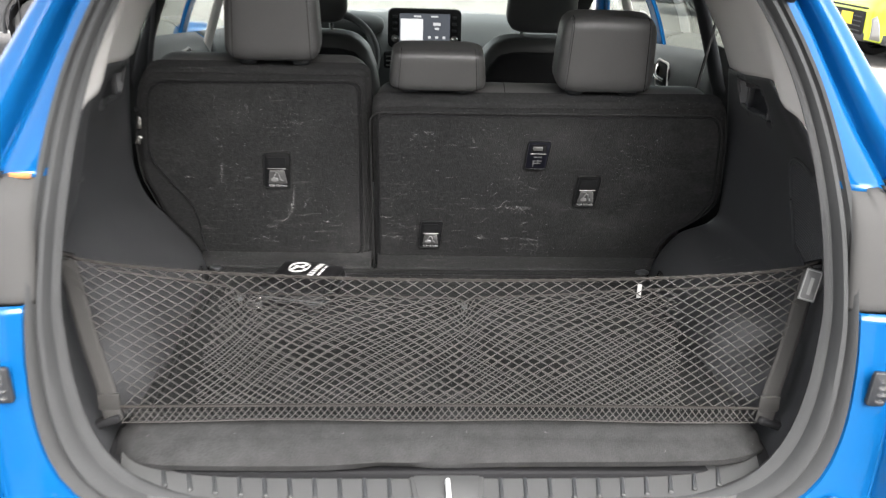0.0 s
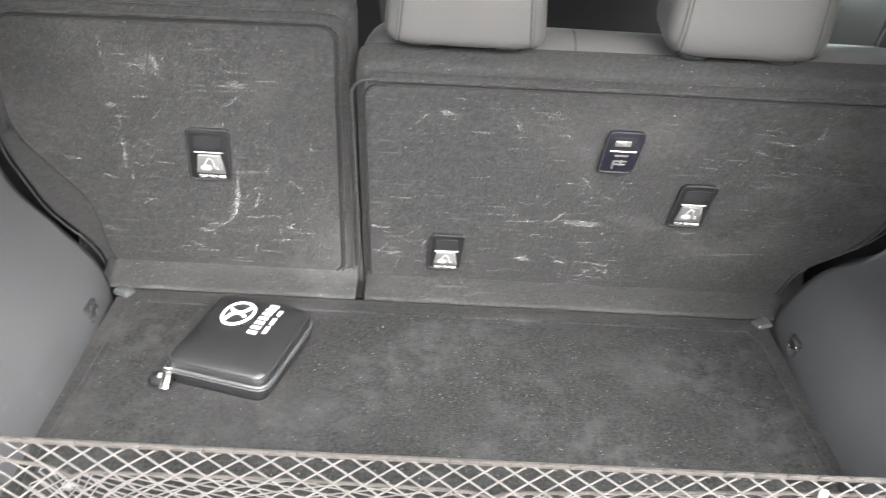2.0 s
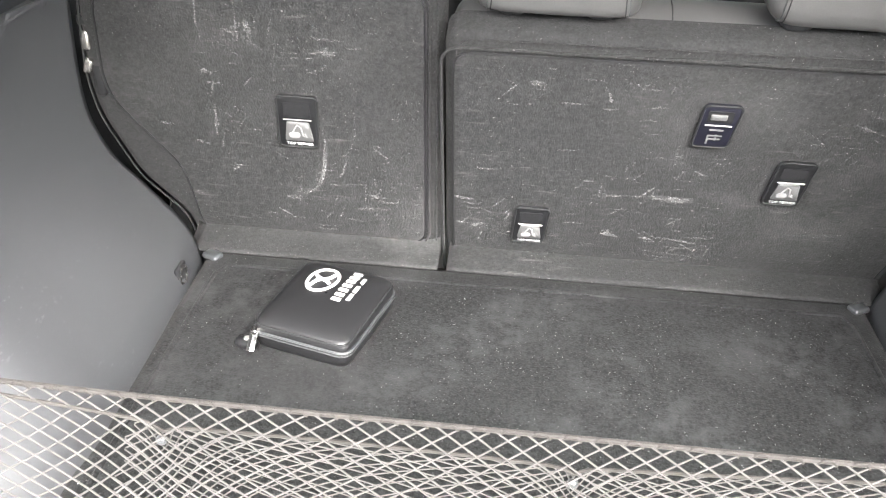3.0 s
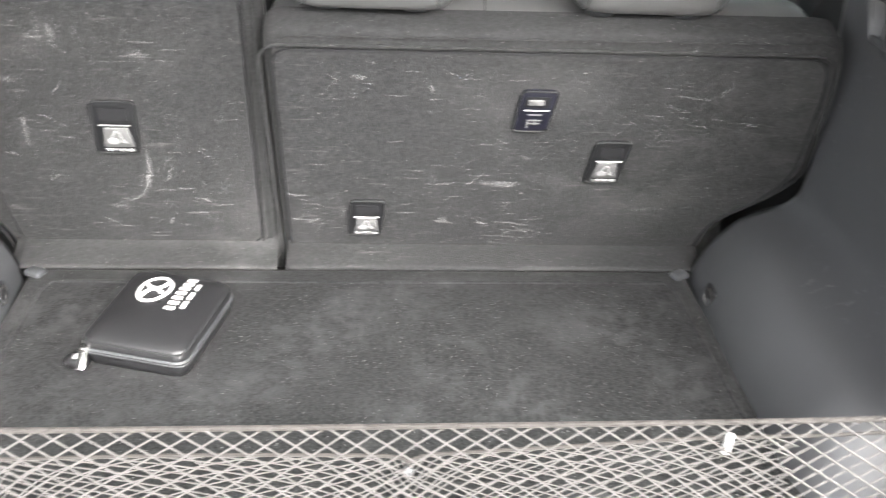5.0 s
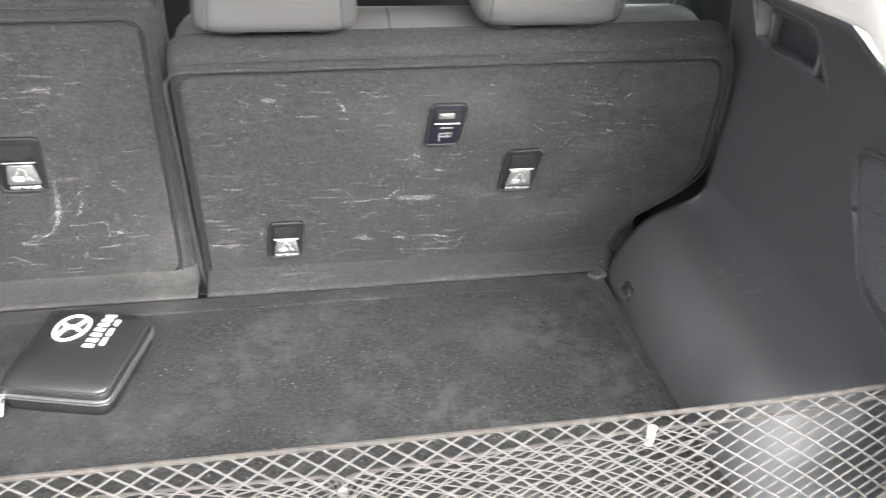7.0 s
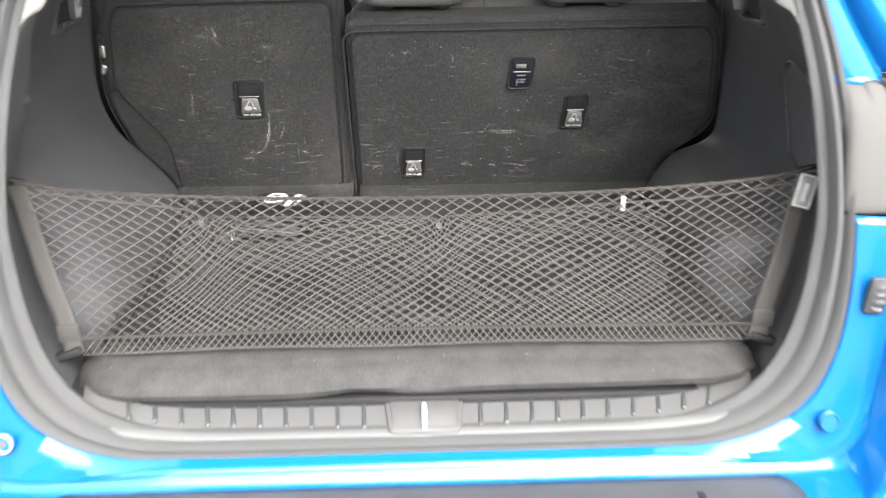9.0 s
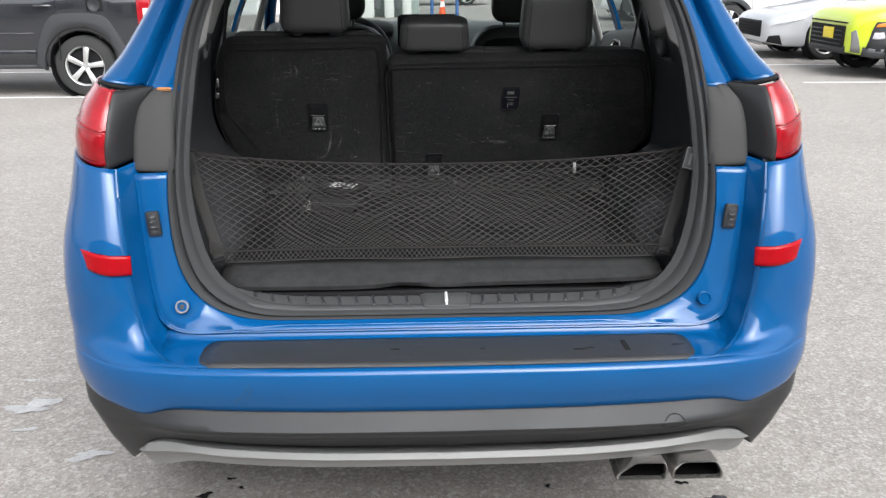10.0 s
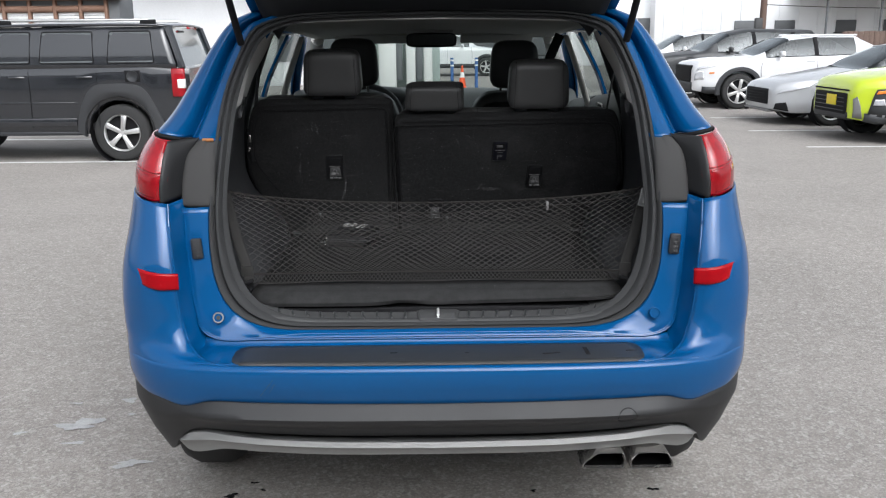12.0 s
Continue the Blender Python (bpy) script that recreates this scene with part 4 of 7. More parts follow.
# raised tailgate on its roof hinges
gate_m = pose(0, 0.565, 1.632) @ pose(0, 0, 0, -83) @ pose(0, -0.565, -1.632)
GX = [(0, 0.0), (0.35, 0.003), (0.55, 0.018), (0.64, 0.05), (0.68, 0.09)]
def gate_row(z, y, k=1.0):
    return [(x * k, y + d, z) for x, d in GX]
skin = [gate_row(1.64, 0.56, 0.8), gate_row(1.60, 0.46, 0.86), gate_row(1.24, 0.05, 0.97), gate_row(1.20, -0.02, 1.0), gate_row(1.12, -0.05, 1.03), gate_row(0.98, -0.06, 1.03), gate_row(0.86, -0.085, 1.03), gate_row(0.78, -0.075, 1.0), gate_row(0.755, -0.03, 0.97)]
gate = part("tailgate", moved(loft(both([spline(r, 18) for r in skin]), 0, 0), gate_m), BLUE, car, "raised blue tailgate seen from below", thick=0.004)
lining = [gate_row(1.62, 0.56, 0.74), gate_row(1.58, 0.48, 0.8), gate_row(1.22, 0.10, 0.88), gate_row(1.12, 0.05, 0.9), gate_row(0.98, 0.035, 0.9), gate_row(0.84, 0.02, 0.88), gate_row(0.765, -0.01, 0.84)]
part("tailgate_lining", moved(loft(both([spline(r, 18) for r in lining]), 0, 0), gate_m), DARKPLAST, gate, "dark plastic inner lining", thick=0.006)
part("latch_cover", moved(box((0.16, 0.05, 0.12), (0, -0.005, 0.80), 0.015, 3), gate_m), DARKPLAST, gate)
part("rear_window", moved(loft(both([spline([(x, y - 0.006, z) for x, y, z in r], 18) for r in (gate_row(1.565, 0.425, 0.78), gate_row(1.44, 0.285, 0.82), gate_row(1.30, 0.118, 0.86))]), 0, 8), gate_m), TINTDARK, gate, "dark tinted rear window", thick=0.004)
part("spoiler", moved(loft(both([spline(r, 18) for r in (gate_row(1.652, 0.54, 0.84), gate_row(1.655, 0.40, 0.84), gate_row(1.64, 0.33, 0.82), gate_row(1.62, 0.36, 0.82))]), 0, 10), gate_m), BLUE, gate, thick=0.006)
for sx in (1, -1):
    strip = [[(sx * x, y - 0.007, z) for x, y, z in spline(r, 12)] for r in ([(0.42, -0.042, 1.155), (0.55, -0.030, 1.150), (0.66, 0.012, 1.135), (0.695, 0.04, 1.125)], [(0.40, -0.036, 1.185), (0.54, -0.022, 1.190), (0.65, 0.018, 1.195), (0.685, 0.045, 1.195)])]
    part("gate_lamp", moved(grid([[between(a, b, k) for a, b in zip(*strip)] for k in (0, 0.33, 0.66, 1)]), gate_m), REDLENS, gate, "red lamp segment on the tailgate", thick=0.008)
frame_o, frame_i = rect(0.34, 0.17, 0.012, 4, (0, 0)), rect(0.29, 0.11, 0.006, 4, (0, 0))
plate_m = gate_m @ pose(0, -0.066, 0.985, 90 + 4)
recess = part("plate_recess", moved(box((0.40, 0.010, 0.20), (0, -0.060, 0.985), 0.004, 2), gate_m), BLUE, gate, "recess for the number plate")
part("plate_frame", moved(grid([[(x, y, 0.004) for x, y in frame_o], [(x, y, 0.010) for x, y in frame_o], [(x, y, 0.010) for x, y in frame_i], [(x, y, 0.003) for x, y in frame_i]], closed=True), plate_m), BLACK, recess, "black plate frame with pale printed bars")
for k in range(6):
    part("print_bar", plate(rect(0.022, 0.013), 0.001, 0, 1, plate_m @ Matrix.Translation((-0.075 + 0.030 * k, 0.070, 0.0102))), WHITEMARK, recess)
part("gate_pull", moved(pillow((0.10, 0.014, 0.030), (0.20, 0.012, 0.80), 3, 12), gate_m), BLACK, gate, "oval pull recess")
part("close_button", moved(box((0.045, 0.010, 0.020), (0.31, 0.012, 0.80), 0.004, 2), gate_m), RIM, gate)
part("wiper_arm", moved(tube([(0.0, 0.085, 1.27), (0.02, 0.10, 1.285), (0.30, 0.125, 1.31)], [0.010, 0.008, 0.005], 8), gate_m), BLACK, gate)

# ---- boot interior ----
# sill plate with dark bars for its shaded grooves, and the latch pocket
rows = [[(x, y, z + lift * (abs(x) / 0.5) ** 6) for x in np.linspace(-w, w, 40)] for y, z, w, lift in ((0.022, 0.762, 0.50, 0.026), (0.035, 0.766, 0.515, 0.026), (0.12, 0.768, 0.535, 0.024), (0.16, 0.768, 0.545, 0.024))]
sill = part("sill_plate", grid(rows), SILL, car, "grey plastic loading sill with dark bars for its shaded grooves", thick=0.003)
for sx in (1, -1):
    for k in range(10):
        x = 0.092 + 0.041 * k
        at, turn = (sx * x, 0.072 + 0.002 * k, 0.7685 + 0.024 * (x / 0.5) ** 6), Matrix.Rotation(radians(-sx * (3 + 1.6 * k)), 4, "Z")
        # Darker bars paint the grooves' shade, sill-coloured tips their bright lower ends.
        groove_bar = part("groove_bar", box((0.007, 0.066, 0.0045), (0, 0, 0), 0.002, 2, Matrix.Translation(at) @ turn), GREYPLAST, sill)
        part("groove_tip", pillow((0.009, 0.008, 0.006), (0, 0, 0), 2.5, 6, Matrix.Translation(at) @ turn @ Matrix.Translation((0, -0.030, 0.001))), SILL, groove_bar)
part("latch_pocket", plate(rounded([(-0.056, -0.045), (0.056, -0.045), (0.064, 0.045), (-0.064, 0.045)], 0.012), 0.0105, 0.003, 2, pose(0.003, 0.070, 0.762)), SILL, sill)
part("pocket_floor", plate(rounded([(-0.049, -0.034), (0.049, -0.034), (0.056, 0.036), (-0.056, 0.036)], 0.010), 0.002, 0.0008, 1, pose(0.003, 0.070, 0.7720, 2)), SILL, sill)
part("striker", tube([(0.003, 0.030, 0.772), (0.003, 0.032, 0.780), (0.003, 0.074, 0.784), (0.003, 0.078, 0.774)], 0.0045, 8), WHITEPAINT, sill, "bright white latch striker")

# side trims with the wheel humps; their rear edge follows the leaning opening
def seal_y(z):
    return float(np.interp(z, [p[2] for p in INNER], [p[1] for p in INNER]))


for sx in (1, -1):
    S = [
        (0.085, [(0.548, 0.79), (0.560, 0.815), (0.576, 0.86), (0.584, 0.93), (0.594, 1.0), (0.598, 1.10), (0.597, 1.21), (0.588, 1.335)]),
        (0.15, [(0.560, 0.79), (0.575, 0.83), (0.594, 0.87), (0.608, 0.93), (0.618, 1.0), (0.622, 1.10), (0.614 if sx > 0 else 0.603, 1.21), (0.592, 1.338)]),
    ]
    # one side has a flat-topped wheel hump, the other slopes smoothly up to the wall
    if sx > 0:
        S += [
            (0.25, [(0.565, 0.79), (0.592, 0.83), (0.625, 0.87), (0.643, 0.93), (0.650, 0.985), (0.654, 1.06), (0.645, 1.20), (0.594, 1.350)]),
            (0.325, [(0.528, 0.79), (0.545, 0.838), (0.578, 0.872), (0.624, 0.900), (0.664, 0.935), (0.676, 1.01), (0.670, 1.20), (0.596, 1.357)]),
            (0.40, [(0.518, 0.79), (0.525, 0.85), (0.545, 0.90), (0.580, 0.938), (0.650, 0.962), (0.684, 1.0), (0.690, 1.20), (0.598, 1.364)]),
            (0.52, [(0.520, 0.79), (0.528, 0.852), (0.548, 0.905), (0.585, 0.945), (0.665, 0.966), (0.698, 1.0), (0.700, 1.20), (0.622, 1.382)]),
            (0.64, [(0.523, 0.79), (0.530, 0.855), (0.550, 0.908), (0.590, 0.948), (0.672, 0.968), (0.704, 1.0), (0.702, 1.20), (0.648, 1.366)]),
            (0.76, [(0.532, 0.79), (0.538, 0.855), (0.560, 0.905), (0.602, 0.948), (0.678, 0.972), (0.706, 1.0), (0.700, 1.20), (0.666, 1.352)]),
            (0.865, [(0.545, 0.79), (0.552, 0.850), (0.575, 0.900), (0.612, 0.942), (0.676, 0.968), (0.701, 1.0), (0.692, 1.18), (0.674, 1.345)]),
        ]
    else:
        S += [
            (0.25, [(0.565, 0.79), (0.592, 0.84), (0.625, 0.90), (0.642, 0.97), (0.648, 1.04), (0.645, 1.11), (0.612, 1.20), (0.594, 1.350)]),
            (0.295, [(0.543, 0.79), (0.566, 0.846), (0.604, 0.904), (0.634, 0.972), (0.653, 1.043), (0.656, 1.11), (0.621, 1.20), (0.595, 1.353)]),
            (0.325, [(0.528, 0.79), (0.548, 0.852), (0.586, 0.908), (0.628, 0.972), (0.658, 1.045), (0.672, 1.11), (0.646, 1.20), (0.596, 1.357)]),
            (0.40, [(0.518, 0.79), (0.530, 0.86), (0.558, 0.92), (0.605, 0.985), (0.655, 1.05), (0.686, 1.11), (0.690, 1.20), (0.598, 1.364)]),
            (0.52, [(0.520, 0.79), (0.531, 0.86), (0.560, 0.92), (0.608, 0.982), (0.660, 1.045), (0.694, 1.11), (0.700, 1.20), (0.622, 1.382)]),
            (0.64, [(0.523, 0.79), (0.534, 0.86), (0.562, 0.915), (0.610, 0.975), (0.662, 1.035), (0.697, 1.10), (0.702, 1.20), (0.648, 1.366)]),
            (0.76, [(0.532, 0.79), (0.540, 0.858), (0.566, 0.905), (0.615, 0.965), (0.665, 1.02), (0.698, 1.09), (0.704, 1.20), (0.668, 1.352)]),
            (0.86, [(0.545, 0.79), (0.552, 0.845), (0.568, 0.890), (0.622, 0.955), (0.672, 1.012), (0.698, 1.08), (0.700, 1.18), (0.688, 1.345)]),
        ]
    rows = [[(x, max(y, seal_y(z) + 0.012 + 0.02 * k), z) for x, z in r] for k, (y, r) in enumerate(S)]
    skin = loft(rows, 48, 70, sx)
    pts = np.array([v.co for v in skin.verts])

    def face_x(y, z, pts=pts):
        """How far out the trim's face stands at a place."""
        d2 = (pts[:, 1] - y) ** 2 + (pts[:, 2] - z) ** 2 + 4.0 * (np.abs(pts[:, 0]) < 0.60)
        near = np.argsort(d2)[:4]
        return float(np.average(pts[near, 0], weights=1 / (d2[near] + 1e-6)))

    if sx > 0:
        right_face = face_x
    hole = [(0.595, 1.275), (0.785, 1.275), (0.800, 1.334), (0.606, 1.345)]
    gone = [f for f in skin.faces if 0.60 < f.calc_center_median().y < 0.79 and 1.278 < f.calc_center_median().z < 1.334]
    bmesh.ops.delete(skin, geom=gone, context="FACES")
    last = rows[-1]
    trim = part("side_trim", skin, TRIMPLAST, car, "black plastic boot side trim with wheel hump", thick=0.003)
    # Black sheet added past the trim, where only the dark of the gap shows.
    part("gap_sheet", loft([[(x, y, z) for x, y, z in last], [(x + 0.004, y + 0.012, z) for x, y, z in last], [(x + 0.13, y + 0.05, z) for x, y, z in last]], 30, 5, sx), BLACK, trim)
    # recessed grip in the upper trim, with two upright ribs
    mouth = rounded(hole, 0.008, 3)
    lip_ = [(face_x(y, z), y, z) for y, z in mouth]
    cy, cz = 0.697, 1.306
    rows = [[(x + sx * dx, cy + (y - cy) * k, cz + (z - cz) * k) for x, y, z in lip_] for dx, k in ((-0.0015, 1.09), (-0.004, 1.05), (-0.003, 0.99), (0.006, 0.95), (0.026, 0.88))]
    part("grip_recess", grid(rows, closed=True), TRIMPLAST, trim)
    part("recess_floor", box((0.004, 0.185, 0.062), (lip_[0][0] + sx * 0.026, cy, cz), 0.0015, 1), DARKPLAST, trim)
    for y in (0.628, 0.762):
        part("recess_rib", box((0.016, 0.007, 0.06), (face_x(y, cz) + sx * 0.016, y, cz), 0.003, 2), TRIMPLAST, trim)
    # hook beside the opening
    hx = face_x(0.222, 1.262) if sx > 0 else -0.614
    hy, hz = (0.222, 1.262) if sx > 0 else (0.280, 1.228)
    part("trim_hook", box((0.014, 0.036, 0.016), (hx, hy, hz), 0.005, 2), TRIMPLAST, trim, "moulded hook")
    # Solid black block for the shade inside the slot over the hook.
    part("hook_slot_shade", box((0.006, 0.032, 0.020), (hx + sx * 0.001, hy + 0.004, hz + 0.020), 0.002, 2), BLACK, trim)
    # tie-down ring near the seat
    part("tie_ring", tube([(sx * (0.541 - 0.004), 0.755 + 0.014 * math.cos(a), 0.862 + 0.014 * math.sin(a)) for a in np.linspace(0, 6.28, 14)[:-1]], 0.0028, 6, True), CHROME, trim, "small steel tie-down ring")
    part("ring_pocket", box((0.008, 0.036, 0.034), (sx * 0.541, 0.755, 0.862), 0.004, 2), BLACK, trim)
    # pale pillar lining
    rows = [[(0.593, 0.243, 1.334), (0.5945, 0.275, 1.340), (0.594, 0.305, 1.349), (0.5955, 0.375, 1.356), (0.601, 0.425, 1.378), (0.606, 0.455, 1.387), (0.640, 0.60, 1.370), (0.666, 0.76, 1.351), (0.690, 0.90, 1.344)],
            [(0.587, 0.318, 1.406), (0.590, 0.350, 1.410), (0.590, 0.380, 1.414), (0.588, 0.42, 1.418), (0.592, 0.455, 1.425), (0.598, 0.49, 1.43), (0.630, 0.62, 1.43), (0.650, 0.78, 1.425), (0.664, 0.93, 1.42)],
            [(0.574, 0.390, 1.474), (0.580, 0.420, 1.478), (0.582, 0.450, 1.482), (0.582, 0.48, 1.486), (0.586, 0.51, 1.488), (0.590, 0.54, 1.49), (0.610, 0.66, 1.49), (0.622, 0.80, 1.49), (0.632, 0.96, 1.485)],
            [(0.544, 0.470, 1.549), (0.552, 0.496, 1.552), (0.556, 0.520, 1.556), (0.558, 0.545, 1.56), (0.561, 0.562, 1.562), (0.564, 0.585, 1.564), (0.570, 0.68, 1.567), (0.578, 0.82, 1.568), (0.590, 0.98, 1.566)]]
    part("pillar_lining", loft(rows, 44, 24, sx), PALETRIM, car, "pale grey rear pillar lining", thick=0.004)

# speaker mesh in one side trim
o = rounded([(0.526, 1.215), (0.515, 1.15), (0.483, 1.105), (0.452, 1.066), (0.366, 1.052), (0.296, 1.055), (0.21, 1.07), (0.18, 1.115), (0.21, 1.152), (0.255, 1.168), (0.30, 1.195), (0.35, 1.217), (0.41, 1.230), (0.48, 1.236)], 0.02)


def on_wall(y, z):
    return right_face(y, z) - 0.004


def inside(y, z):
    c = False
    for (a, b), (p, q) in zip(o, o[1:] + o[:1]):
        if (b > z) != (q > z) and y < (p - a) * (z - b) / (q - b) + a:
            c = not c
    return c


spk = part("speaker_mesh", tube([(on_wall(y, z), y, z) for y, z in o], 0.0028, 6, True), TRIMPLAST, car, "black perforated speaker mesh")
part("mesh_inner_rim", tube([(on_wall(0.36 + (y - 0.36) * 0.955, 1.14 + (z - 1.14) * 0.93), 0.36 + (y - 0.36) * 0.955, 1.14 + (z - 1.14) * 0.93) for y, z in o], 0.0016, 6, True), TRIMPLAST, spk)
# a lattice of fine raised diamonds
bm = bmesh.new()
for a in range(64):
    for b in range(44):
        y, z = 0.175 + 0.0056 * (a + 0.5 * (b % 2)), 1.045 + 0.0046 * b
        if inside(0.36 + (y - 0.36) / 0.95, 1.14 + (z - 1.14) / 0.92):
            x = on_wall(y, z) + 0.002
            vs = [bm.verts.new((x - (0.0022 if k == 4 else 0), y + dy, z + dz)) for k, (dy, dz) in enumerate(((-0.0026, 0), (0, -0.0021), (0.0026, 0), (0, 0.0021), (0, 0)))]
            for k in range(4):
                bm.faces.new((vs[k], vs[(k + 1) % 4], vs[4]))
tagged(part("mesh_studs", bm, TRIMPLAST, spk), kind="stuff")

# ---- rear bench: two seat backs, three headrests ----
def seat_back(name, outline, tilt, origin, inset, label):
    """A seat back seen from behind: outline in x and along its lean."""
    m = Matrix.Translation(origin) @ pose(0, 0, 0, 90 + tilt)
    body = part(name, plate(rounded(outline[0], outline[1]), 0.05, 0.020, 4, m @ Matrix.Translation((0, 0, -0.05))), SEATEDGE, car, label)
    cx, cy = np.mean([p[0] for p in outline[0]]), np.mean([p[1] for p in outline[0]])
    pts = inset
    part("back_panel", plate(rounded(pts, 0.03), 0.006, 0.004, 2, m @ Matrix.Translation((0, 0, -0.002))), SEATCARPET, body, "scuffed black carpeted backboard")
    ring_ = [tuple((m @ Vector((x, y, 0.0035)))) for x, y in rounded(pts, 0.03)]
    # Black tube draws the shadow line of the groove round the panel.
    part("panel_groove_shade", tube(ring_, 0.0019, 5, True), BLACK, body)
    welt = [tuple(m @ Vector((cx + (x - cx) * kx, cy + (y - cy) * ky, z))) for kx, ky, z in ((1 + 0.006 / (max(p[0] for p in pts) - cx), 1 + 0.006 / (max(p[1] for p in pts) - cy), 0.0022),) for x, y in rounded(pts, 0.03)]
    part("panel_welt", tube(welt, 0.0024, 6, True), SEATCARPET, body)
    edge = [tuple(m @ Vector((cx + (x - cx) * 0.975, cy + (y - cy) * 0.968, 0.0006))) for x, y in rounded(outline[0], outline[1])]
    part("edge_seam", tube(edge, 0.0015, 5, True), SEATCARPET, body)
    return body, m


TILT_R, TILT_L = 20.0, 13.0
# outlines: across, and up the lean from a height of 0.80
wide_o = [(-0.143, -0.01), (0.578, -0.01), (0.580, 0.05), (0.592, 0.125), (0.672, 0.185), (0.704, 0.24), (0.674, 0.43), (0.650, 0.506), (-0.146, 0.494)]
wide_i = [(-0.128, -0.03), (0.565, -0.03), (0.570, 0.06), (0.582, 0.125), (0.652, 0.185), (0.678, 0.245), (0.652, 0.425), (0.632, 0.474), (-0.134, 0.466)]
wide, WM = seat_back("wide_seat_back", (wide_o, 0.03), TILT_R, (0, 0.95, 0.80), wide_i, "wide rear seat back with worn black carpet")
narrow_o = [(-0.578, -0.01), (-0.148, -0.01), (-0.150, 0.541), (-0.645, 0.538), (-0.672, 0.485), (-0.696, 0.345), (-0.694, 0.270), (-0.655, 0.150), (-0.590, 0.070)]
narrow_i = [(-0.562, 0.045), (-0.176, 0.052), (-0.176, 0.513), (-0.625, 0.505), (-0.648, 0.47), (-0.664, 0.345), (-0.657, 0.302), (-0.574, 0.182)]
narrow, NM = seat_back("narrow_seat_back", (narrow_o, 0.03), TILT_L, (0, 0.942, 0.80), narrow_i, "narrow rear seat back with worn black carpet")
# leather fronts of the seat backs
for body, m, x0, x1, h in ((wide, WM, -0.143, 0.648, 0.478), (narrow, NM, -0.648, -0.154, 0.524)):
    part("seat_cushion", moved(box((x1 - x0, h, 0.115), (0, 0, 0), 0.054, 7), m @ Matrix.Translation(((x0 + x1) / 2, h / 2 + 0.015, -0.088))), LEATHER, body, "black leather seat facing")
part("cushion_seam", tube([tuple(WM @ Vector((0.155, 0.493 - 0.054 * (1 - math.sqrt(max(0, 1 - 0.8 * (2 * k - 1) ** 2))), -0.088 - 0.104 * (k - 0.5)))) for k in np.linspace(0, 1, 12)], 0.0012, 5), BLACK, wide)
# carpet flap that bridges to the boot floor
for x0, x1, ys in ((-0.572, -0.150, 0.952), (-0.135, 0.575, 0.967)):
    rows = [[(x, y, z) for x in np.linspace(x0, x1, 16)] for y, z in ((ys, 0.882), (ys - 0.012, 0.864), (ys - 0.032, 0.850), (0.902, 0.8435), (0.866, 0.8375))]
    part("carpet_flap", loft(rows, 0, 12), SEATCARPET, narrow if x0 < -0.3 else wide, thick=0.003)
# child-seat anchors and the belt guide
def anchor(parent, m, x, v, w=0.058, h=0.088, guide=False):
    """A rounded bezel with a black plate for its shaded recess, a steel bar and a printed flap."""
    a = m @ Matrix.Translation((x, v, 0.004))
    bez = part("belt_guide" if guide else "anchor_bezel", plate(rounded([(-w / 2, -h / 2), (w / 2 - 0.006, -h / 2), (w / 2, h / 2), (-w / 2 + 0.004, h / 2)], 0.009), 0.006, 0.0025, 2, a), GUIDE if guide else BEZEL, parent, "black plastic belt guide" if guide else "black child-seat anchor bezel")
    up = a @ Matrix.Translation((0, 0, 0.0062))
    part("bezel_rim", tube([tuple(a @ Vector((x_, y_, 0.0055))) for x_, y_ in rounded([(-w / 2, -h / 2), (w / 2 - 0.006, -h / 2), (w / 2, h / 2), (-w / 2 + 0.004, h / 2)], 0.009)], 0.0018, 6, True), RIM, bez)
    # Raised black plate paints the dark of the hollow above the bar.
    part("recess", plate(rect(w * 0.62, h * 0.26, 0.003, at=(0, h * 0.26)), 0.0012, 0, 1, up), BLACK, bez)
    part("anchor_bar", tube([tuple(up @ Vector((k * w * 0.33, h * 0.075, 0.0025))) for k in (-1, 1)], 0.0010, 6), BARSTEEL, bez)
    if guide:
        part("guide_tab", plate(rect(w * 0.40, h * 0.13, 0.002, at=(-0.002, h * 0.26)), 0.003, 0.001, 1, up), FLAPGREY, bez)
        for k, (px, py, pw, ph) in enumerate(((0.001, -0.06, 0.34, 0.035), (0.001, -0.20, 0.36, 0.03), (0.001, -0.28, 0.30, 0.03), (-0.16, -0.30, 0.05, 0.20), (0.03, -0.24, 0.05, 0.14))):
            part("print_bar", plate(rect(w * pw, h * ph, 0, at=(px * w, py * h)), 0.0006, 0, 1, up), FLAPGREY, bez)
    else:
        part("flap", plate(rounded([(-w * 0.34, -h * 0.36), (w * 0.34, -h * 0.36), (w * 0.26, h * 0.02), (-w * 0.26, h * 0.02)], 0.003), 0.002, 0.0008, 1, up), FLAP, bez, "pale printed flap")
        sym = [tuple(up @ Vector((w * px, h * py, 0.0026))) for px, py in ((-0.20, -0.26), (-0.02, -0.03), (0.06, -0.08), (0.10, -0.24), (0.20, -0.27), (0.14, -0.20))]
        part("anchor_symbol", tube(sym, 0.0013, 5), SYMBOL, bez)
        part("symbol_blob", pillow((w * 0.26, h * 0.12, 0.0024), (0, 0, 0), 3, 8, up @ Matrix.Translation((-w * 0.1, -h * 0.24, 0.0022))), SYMBOL, bez)
        part("lettering", text_mesh("TOP TETHER", h * 0.078, up @ Matrix.Translation((0, -h * 0.425, 0.0008))), WHITEMARK, bez)
    return bez


anchor(wide, WM, 0.236, 0.370, 0.056, 0.077, True)
anchor(wide, WM, 0.366, 0.267, 0.058, 0.088)
